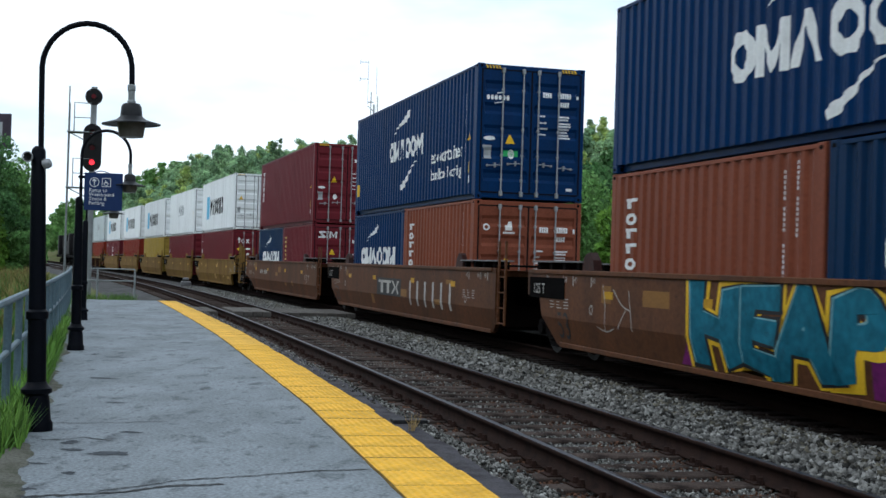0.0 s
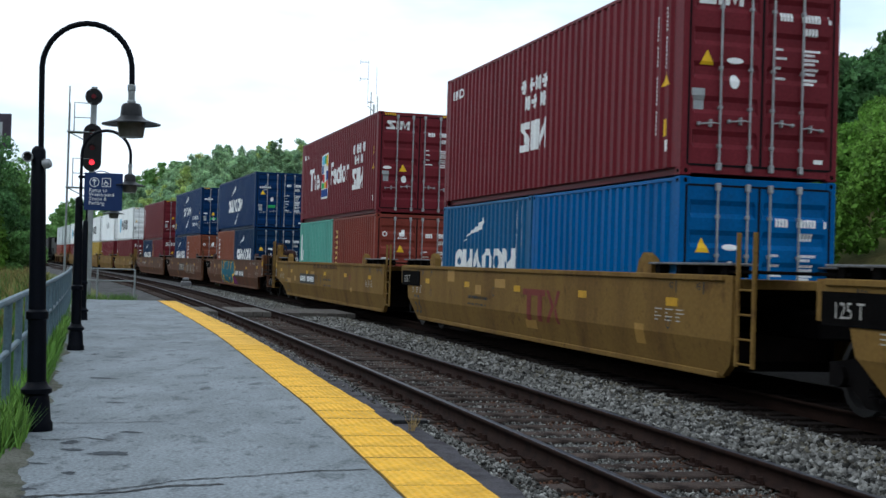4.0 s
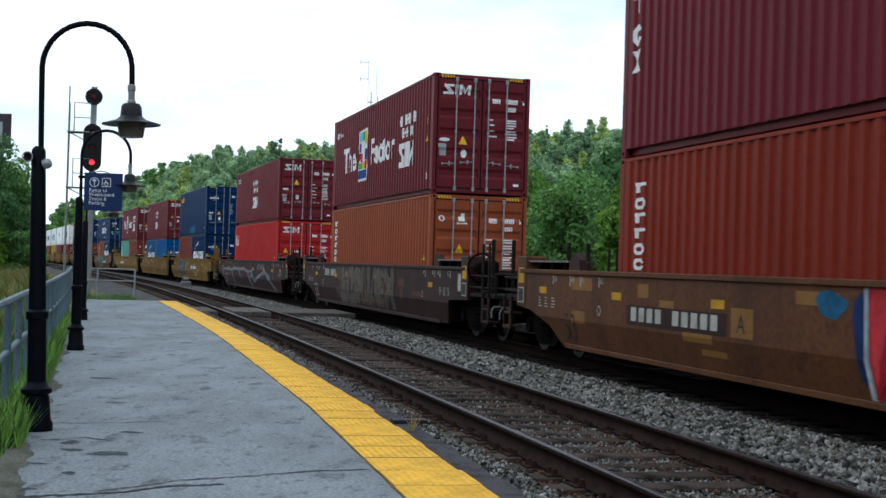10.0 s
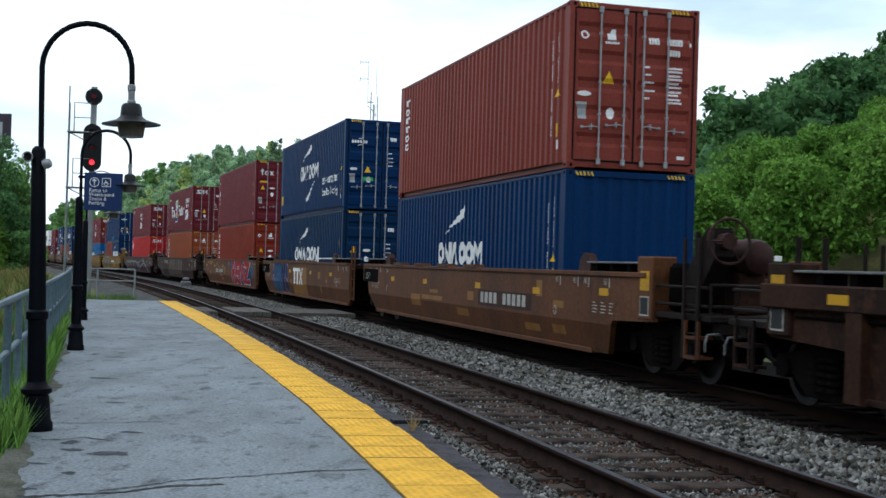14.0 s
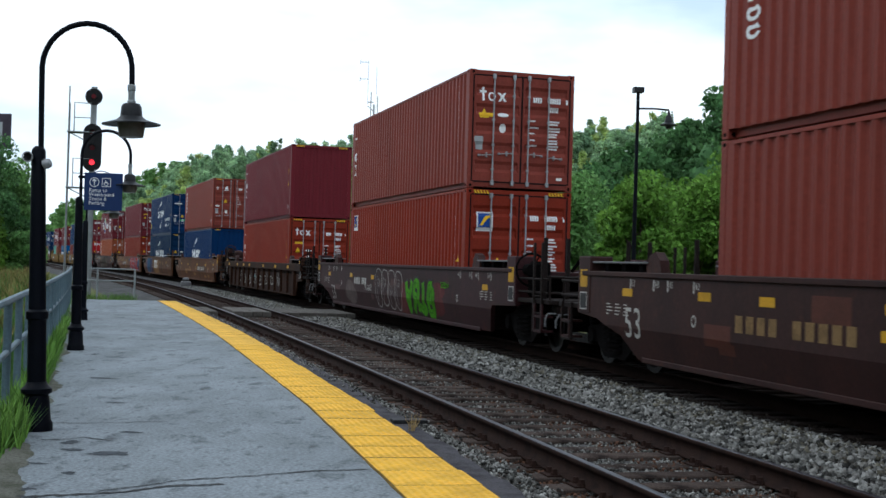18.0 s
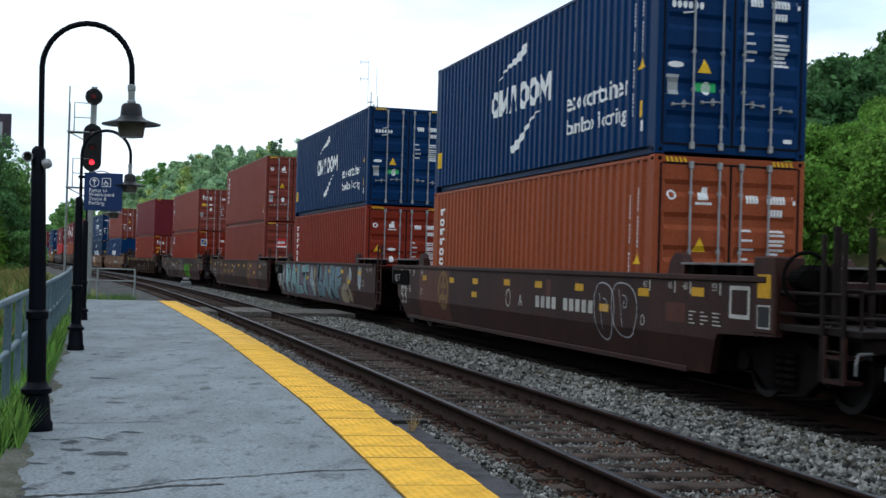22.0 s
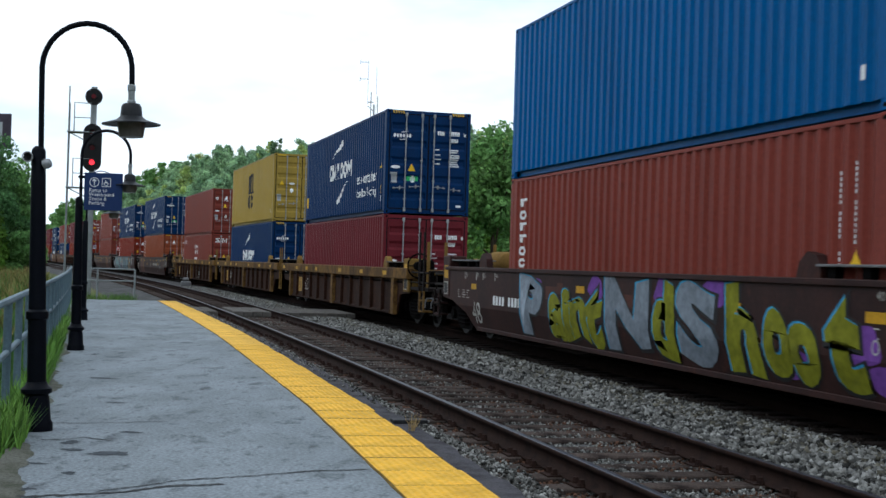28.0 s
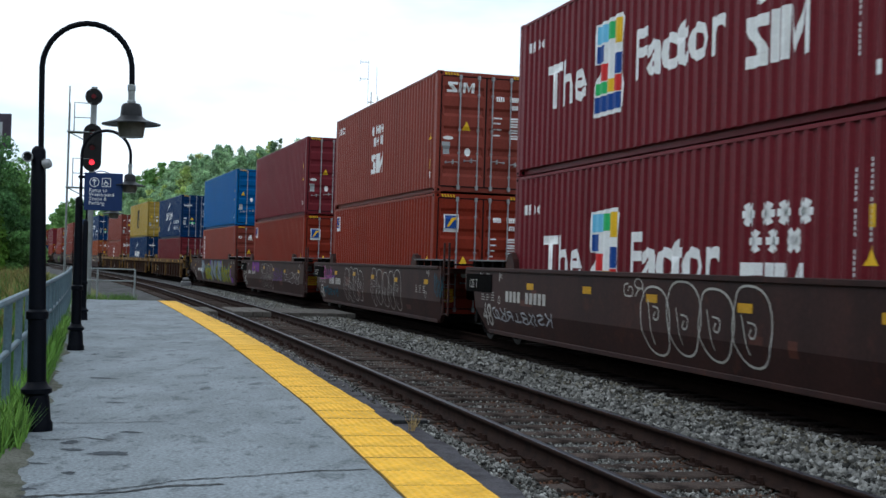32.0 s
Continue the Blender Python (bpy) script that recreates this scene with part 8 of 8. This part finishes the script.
        flat_part("round_emblem", car, hoop(-3.15, 0.97, 0.45, 0.44, 0.10) + [rq(-3.45, -2.85, 0.72, 0.84), rq(-3.4, -2.9, 1.02, 1.14), rq(-3.2, -3.1, 0.56, 1.36)], M_FADED, "faded ochre round emblem", 0.004)
        flat_part("paint_patch", car, [rq(-5.42, -2.72, 0.26, 1.39)], M_PATCH["dark"], "broad panel of newer reddish paint", 0.0018)
        code_bars(car, 1.6, 1.0, 1.08, 0.12, M_STENCIL, 5)
    elif i == 25:
        spots(car, [(8.0, 1.0, 0.25, 0.4), (7.6, 0.55, 0.2, 0.25), (7.2, 0.95, 0.16, 0.3), (1.3, 0.95, 0.28, 0.35), (1.0, 0.6, 0.3, 0.25), (-6.2, 1.05, 0.22, 0.35), (-4.9, 1.15, 0.2, 0.22)], M_SPRAY["fog"])
        spots(car, [(0.75, 1.1, 0.22, 0.22), (0.7, 0.62, 0.15, 0.18), (-4.1, 0.5, 0.5, 0.3), (-4.6, 0.9, 0.22, 0.25), (-4.9, 0.5, 0.25, 0.22)], M_SPRAY["sand"], "pale sprayed blob")
        flat_part("graffiti_field", car, [rq(1.0, 6.9, 0.27, 1.43)], M_SPRAY["dusk"], "dull violet sprayed ground", 0.003)
        flat_part("graffiti_field", car, [rq(-4.6, 0.6, 0.27, 1.43)], M_SPRAY["taupe"], "dull grey-brown sprayed ground", 0.003)
        sprayed_word(car, "PALT", 6.65, 1.75, 0.27, 1.43, M_SPRAY["pond"], M_SPRAY["brick"], M_SPRAY["mist"], 0.055)
        sprayed_word(car, "BARF", 0.3, -3.7, 0.27, 1.43, M_SPRAY["slate"], M_BLACK, M_SPRAY["fog"], 0.05, M_SPRAY["dusk"])
    elif i == 26:
        digits(car, "A", -0.75, 0.80, 0.30, M_STENCIL)
        flat_part("round_emblem", car, hoop(4.47, 0.94, 0.43, 0.45, 0.10) + [rq(4.22, 4.72, 0.72, 0.84), rq(4.26, 4.68, 0.98, 1.1), rq(4.42, 4.52, 0.55, 1.35)], M_FADED, "faded ochre round emblem", 0.004)
        flat_part("oval_seal", car, hoop(-0.14, 0.92, 0.14, 0.17, 0.025), M_STENCIL, "white oval seal", 0.004)
        flat_part("paint_patch", car, [rq(4.0, 6.6, 0.27, 1.41)], M_PATCH["dark"], "broad panel of newer reddish paint", 0.0018)
        code_bars(car, -1.68, -4.42, 0.81, 0.20, M_STENCIL, 10)
        throw_up(car, -4.45, -5.95, 2, 51, M_SPRAY["mist"], 0.018, 0.42, 1.38)
        flat_part("label_frame", car, [rq(car["a"] + 0.6, car["a"] + 1.1, 0.95, 1.0), rq(car["a"] + 0.6, car["a"] + 1.1, 1.30, 1.35), rq(car["a"] + 0.6, car["a"] + 0.65, 1.0, 1.30), rq(car["a"] + 1.05, car["a"] + 1.1, 1.0, 1.30)], M_STENCIL, "white framed label box", 0.005)
    elif i in (27, 28, 29):
        digits_at = car["b"] - 3.2
        flat_part("number_field", car, [rq(digits_at - 0.75, digits_at, 0.40, 0.92)], M_PATCH["tan"], "tan number panel", 0.004)
        digits(car, "53", digits_at - 0.18, 0.52, 0.34, M_BLACK, "black stencilled number", -0.112)
        if i == 27:
            for x0, x1, k in ((3.05, 1.72, 61), (1.45, 0.45, 62), (-1.45, -2.7, 63)):
                scrawl(car, x0, x1, 0.28, 0.76, k, M_STENCIL, 0.035, 4)
        else:
            scrawl(car, 5.4, 4.3, 0.5, 0.95, 64 + i, M_STENCIL, 0.03, 3)
    elif i == 30:
        code_bars(car, 6.5, 4.6, 0.75, 0.17, M_WHITE, 10)
        spots(car, [(4.0, 1.15, 0.4, 0.2), (1.2, 1.2, 0.3, 0.2), (-1.3, 1.2, 0.35, 0.2), (-2.8, 1.25, 0.4, 0.16), (-4.6, 0.5, 0.35, 0.2), (-5.9, 0.8, 0.4, 0.25), (-6.4, 0.45, 0.4, 0.15)], M_SPRAY["violet"], "violet sprayed cloud")
        for body, x0, x1, top, tint in (("P", 4.9, 3.5, 1.38, "steel"), ("aint", 3.4, 0.82, 1.30, "lemon"), ("N", 0.85, -0.82, 1.42, "steel"), ("d", -0.83, -1.66, 1.38, "lemon"), ("S", -1.6, -2.95, 1.38, "steel"), ("h", -3.05, -3.95, 1.36, "lemon"), ("oo", -3.9, -5.22, 1.08, "lemon"), ("t", -5.2, -6.05, 1.34, "lemon")):
            sprayed_word(car, body, x0, x1, 0.27, top, M_SPRAY[tint], M_BLACK, M_SPRAY["cyan"], 0.055)
    elif i == 31:
        code_bars(car, 6.3, 4.2, 0.86, 0.16, M_STENCIL, 10)
        graffiti(car, 5.2, 3.2, 3, 81, M_SPRAY["violet"], M_SPRAY["plum"], M_SPRAY["rose"], None, 1.0, 1.42)
        throw_up(car, 2.5, -0.5, 4, 82, M_STENCIL, 0.022)
        scrawl(car, -0.6, -2.8, 0.7, 1.25, 83, M_SPRAY["violet"], 0.022, 5)
        scrawl(car, -3.0, -6.6, 0.6, 1.2, 84, M_STENCIL, 0.018, 3)
    elif i == 32:
        scrawl(car, 7.2, 5.2, 0.95, 1.38, 91, M_SPRAY["rose"], 0.03, 5)
        scrawl(car, 6.4, 4.7, 0.98, 1.30, 90, M_SPRAY["violet"], 0.03, 4)
        code_bars(car, 5.6, 3.8, 0.80, 0.20, M_STENCIL, 9)
        scrawl(car, 6.6, 4.2, 0.4, 0.7, 92, M_SPRAY["teal"], 0.04, 5)
        throw_up(car, 3.2, 0.6, 4, 93, M_STENCIL, 0.022)
        throw_up(car, -0.5, -3.8, 5, 94, M_STENCIL, 0.022)
        scrawl(car, -6.9, -7.7, 0.75, 1.3, 95, M_SPRAY["teal"], 0.03, 3)
    elif i == 33:
        code_bars(car, 6.0, 3.7, 0.84, 0.20, M_STENCIL, 10)
        scrawl(car, 6.8, 3.4, 0.45, 0.72, 96, M_SPRAY["mist"], 0.035, 8)
        throw_up(car, -0.3, -3.9, 4, 97, M_STENCIL)
        scrawl(car, 0.4, -0.4, 1.1, 1.4, 98, M_STENCIL, 0.025, 2)
    if i in (20, 21):
        for k in range(4):
            place("top_guide", shared("top_guide", tip_bm, M_CAR["brown"]), car, pose(5.0 - k * 2.1, 1.36, 1.48))


build_train()
# ---------- trees ----------
def tree(name, x, y, height, spread, mat, label, seed, leaf=0.16, per=260, trunk=0.5):
    """A tapered trunk with limbs and a crown of leaf sprays; its foot on the ground."""
    global rng
    rng = np.random.default_rng(seed)
    r = random.Random(seed)
    z = float(hill(np.array(x), np.array(y)))
    top = thing(name, label, "tree" if name == "tree" else "bush", "trees by the line")
    top.matrix_basis = pose(x, y, z)
    bm = bmesh.new()
    rod(bm, (0, 0, -0.3), (r.uniform(-0.2, 0.2), r.uniform(-0.2, 0.2), height * 0.62), 0.02 * height, 8, 0.007 * height)
    centres, radii = [], []
    for k in range(9):
        a, up = k * 2.4 + r.random(), height * (0.28 + 0.07 * k)
        out = spread * (1.0 - 0.075 * k) * r.uniform(0.45, 0.85)
        tip = (math.cos(a) * out, math.sin(a) * out, up + height * 0.10)
        rod(bm, (0, 0, up * 0.72), tip, 0.007 * height, 5, 0.002 * height)
        centres.append(tip)
        radii.append(spread * r.uniform(0.30, 0.48))
    for k in range(16):
        a, f = r.random() * math.tau, r.random()
        out = spread * 0.75 * math.sqrt(r.random()) * (1.05 - 0.65 * f)
        centres.append((math.cos(a) * out, math.sin(a) * out, height * (0.22 + 0.68 * f)))
        radii.append(spread * r.uniform(0.2, 0.42))
    part("trunk", bm, M_BARK, top, "dark bark trunk and limbs")
    v, f = leaves(centres, radii, leaf, per)
    place("crown", raw_mesh("crown", v, f, mat), top)
    return top


def lump(n=1):
    """Unit ball of triangles: points and faces."""
    bm = bmesh.new()
    bmesh.ops.create_icosphere(bm, subdivisions=n + 1, radius=1.0)
    v = np.array([q_.co[:] for q_ in bm.verts])
    f = np.array([[q_.index for q_ in face.verts] for face in bm.faces])
    bm.free()
    return v, f


def wood(name, spots, heights, spread, mat, label, seed, leaf, per, lobes=7, spire=False, core=0.60):
    """Distant woodland: many crowns as one mass, each a heap of leafy lobes round an uneven core."""
    global rng
    rng = np.random.default_rng(seed)
    cs, rs = [], []
    for (x, y), h in zip(spots, heights):
        z = float(hill(np.array(x), np.array(y)))
        wide = spread * (0.75 + 0.5 * rng.random())
        for k in range(lobes):
            a = rng.random() * math.tau
            f = (k + rng.random()) / lobes
            o = wide * 0.6 * rng.random() * (1.1 - 0.7 * f)
            if spire:
                o *= 0.25
            cs.append((x + math.cos(a) * o, y + math.sin(a) * o, z + h * (0.28 + 0.62 * f)))
            rs.append(wide * ((0.54 - 0.26 * f) if not spire else (0.46 - 0.40 * f)) * (0.8 + 0.4 * rng.random()))
    v, f = leaves(cs, rs, leaf, per)
    tri = np.concatenate([f[:, [0, 1, 2]], f[:, [0, 2, 3]]], 0)
    bv, bf = lump()
    cs, rs = np.array(cs), np.array(rs)
    bumps = core * (0.82 + 0.34 * rng.random((len(cs), len(bv), 1)))
    heap = cs[:, None, :] + bv[None] * rs[:, None, None] * bumps * [1, 1, 0.85]
    faces = bf[None] + (np.arange(len(cs)) * len(bv))[:, None, None] + len(v)
    return tagged(new(name, raw_mesh(name, np.concatenate([v, heap.reshape(-1, 3)]), np.concatenate([tri, faces.reshape(-1, 3)]), mat)), label, "woodland", kind="stuff")


def plant_hillside():
    r = random.Random(5)
    taken = set()
    groups = {k: ([], []) for k in ("far", "light", "deep", "spire", "dark", "shrub")}
    for _ in range(9000):
        y = r.uniform(62, 400)
        x = r.uniform(-0.27, 0.44) * y
        off = x - float(track_x(y))
        cell = (round(x / 5.0), round(y / 6.0))
        if off < 20 or cell in taken:
            continue
        z = float(hill(np.array(x), np.array(y)))
        if y < 210 and x < 13:
            continue
        taken.add(cell)
        if y > 200:
            pick = r.random()
            patch = math.sin(x * 0.11 + 1.0) * math.sin(y * 0.07)
            g = "spire" if pick < 0.05 else "light" if pick < 0.22 + 0.22 * patch else "deep" if pick > 0.80 + 0.15 * patch else "far"
            h = r.uniform(9, 13.5) if g == "spire" else r.uniform(5.5, 9.5) if r.random() < 0.85 else r.uniform(9, 12.5)
        elif y > 104:
            g, h = "dark", r.uniform(9, 13)
        else:
            g, h = "shrub", r.uniform(4.5, 6.5)
        groups[g][0].append((x, y)), groups[g][1].append(h)
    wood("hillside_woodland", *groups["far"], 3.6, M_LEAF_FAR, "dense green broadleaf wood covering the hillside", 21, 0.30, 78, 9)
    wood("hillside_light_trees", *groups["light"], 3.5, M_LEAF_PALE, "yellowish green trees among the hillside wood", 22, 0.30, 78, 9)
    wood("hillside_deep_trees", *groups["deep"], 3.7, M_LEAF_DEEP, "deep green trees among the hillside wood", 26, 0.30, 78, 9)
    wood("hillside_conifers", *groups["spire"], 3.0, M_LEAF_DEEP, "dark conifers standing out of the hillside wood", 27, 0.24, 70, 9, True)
    wood("dark_spur_trees", *groups["dark"], 4.2, M_LEAF_DARK, "tall dark trees along the nearer spur", 24, 0.30, 150, 8)
    wood("spur_shrubs", *groups["shrub"], 3.4, M_LEAF_LIGHT, "light green scrub covering the near slope", 25, 0.15, 380, 7)
    left, hl = [], []
    for _ in range(70):
        y = r.uniform(120, 330)
        x = float(track_x(y)) - r.uniform(16, 70)
        left.append((x, y)), hl.append(r.uniform(5, 9))
    for _ in range(46):
        y, aim = r.uniform(300, 360), r.uniform(-0.322, -0.275)
        if aim * y - float(track_x(y)) > 7:
            left.append((aim * y, y)), hl.append(r.uniform(12.0, 16.5))
    for _ in range(60):
        left.append((r.uniform(-150, -84), r.uniform(395, 440))), hl.append(r.uniform(9, 13))
    wood("far_lineside_trees", left, hl, 3.6, M_LEAF, "green trees beyond the grass on the far side of the line", 23, 0.40, 60)


plant_hillside()


def plant_sky_blocker():
    """Unseen wood added beside the field and behind the platform to block low sky."""
    r = random.Random(77)
    spots_, tall = [], []
    for _ in range(150):
        y = r.uniform(-60, 40)
        x = -(19 + 0.44 * max(y, 0.0)) - 16 * r.random() + 0.22 * min(y, 0.0) * -1
        spots_.append((x, y)), tall.append(r.uniform(9, 13.5))
    wood("near_field_wood", spots_, tall, 4.4, M_LEAF_DARK, "dark green wood added out of view to block low sky light", 28, 0.40, 60, 7, core=0.8)


plant_sky_blocker()
TREES = [(2.5, 62, 8.6, 2.6, 0), (9.0, 58, 6.0, 2.4, 1), (13.0, 64, 6.4, 2.8, 1), (16.5, 60, 6.5, 2.8, 1), (20.5, 58, 6.8, 3.0, 1), (18.0, 74, 7.0, 3.2, 1),
         (9.0, 84, 8.0, 3.2, 0), (-3.0, 96, 9.0, 3.4, 0), (-9.0, 112, 9.5, 3.6, 1), (4.5, 76, 7.4, 3.0, 1), (-15, 130, 10, 3.8, 0), (11.5, 74, 6.5, 2.8, 0), (0.5, 104, 9.5, 3.6, 1), (6.5, 68, 6.5, 2.6, 0)]
KINDS = ((M_LEAF, "green broadleaf tree beside the line"), (M_LEAF_LIGHT, "light green leafy tree beside the line"), (M_LEAF_DARK, "tall dark green tree on the hillside foot"))
for i, (x, y, h, w, k) in enumerate(TREES):
    tree("tree", x, y, h, w, KINDS[k][0], KINDS[k][1], 100 + i, 0.14, 400)
for i, (x, y, h, w, k) in enumerate([(-30.5, 84, 9.2, 3.2, 2), (-30.0, 88, 8.0, 2.6, 0), (-34, 96, 8, 3.2, 2), (-38.5, 104, 7.0, 3.2, 0), (-29.6, 82, 4.2, 2.0, 1), (-27.4, 83.5, 3.0, 1.6, 0)]):
    tree("tree", x, y, h, w, KINDS[k][0], "green tree beyond the grass field", 140 + i, 0.14, 480)


# ---------- grass ----------
def blades(n, s0, s1, l0, l1, h, mat, name, label, seed, width=0.012, power=1.0, z=-0.3):
    g = np.random.default_rng(seed)
    s = s0 + (s1 - s0) * g.random(n) ** power
    lat = l0 + (l1 - l0) * g.random(n)
    x, y, _ = track(s, lat)
    a = g.random(n) * math.tau
    hh = h * (0.45 + 0.75 * g.random(n))
    lean = hh * (0.15 + 0.45 * g.random(n))
    w = width * (0.6 + 0.8 * g.random(n))
    dx, dy = np.cos(a), np.sin(a)
    p = np.stack([x, y, np.full(n, z)], -1)
    side = np.stack([-dy * w, dx * w, 0 * w], -1)
    mid = p + np.stack([dx * lean * 0.35, dy * lean * 0.35, hh * 0.6], -1)
    tip = p + np.stack([dx * lean, dy * lean, hh], -1)
    verts = np.stack([p - side, p + side, mid + side * 0.7, mid - side * 0.7, tip + side * 0.1, tip - side * 0.1], 1).reshape(-1, 3)
    b = (np.arange(n) * 6)[:, None]
    faces = np.concatenate([b + [0, 1, 2, 3], b + [3, 2, 4, 5]], 0)
    return tagged(new(name, raw_mesh(name, verts, faces, mat)), label, "grass", kind="stuff")


blades(14000, -3.3, 40, 9.5, 10.6, 0.5, M_GRASS, "platform_weeds", "rank green grass growing through the railing", 31, 0.013, 1.4)
blades(3000, -3.1, 14, 9.42, 9.68, 0.31, M_WEED, "railing_weeds", "bright green weeds crowding the foot of the railing", 35, 0.010, 1.2, -0.05)
blades(38000, -2, 95, 10.2, 34, 0.85, M_DRY, "tall_dry_grass", "tall dry seeding grass in the field", 32, 0.02, 1.0)
blades(16000, -4, 60, 10.0, 20, 0.7, M_GRASS, "field_grass", "green grass among the dry stalks", 33, 0.018, 1.0)
blades(2200, 31.4, 36, 7.2, 10.6, 0.4, M_GRASS, "end_weeds", "weeds past the platform end", 34, 0.012)


# ---------- the train rolls away along its track ----------
SPEED, GAIN = 13.1676, 0.009536


def motions():
    times = [2.0 * k for k in range(17)]
    for ob, mid, local in MOVING:
        rows = []
        for t in times:
            s = mid + SPEED * t + GAIN * t * t / 2
            xa, ya, _ = track(s - 7.6)
            xb, yb, _ = track(s + 7.6)
            turn = math.degrees(math.atan2(yb - ya, xb - xa))
            rows.append((t, pose(float(xa + xb) / 2, float(ya + yb) / 2, 0, 0, 0, turn) @ local))
        walk(ob, rows)


motions()
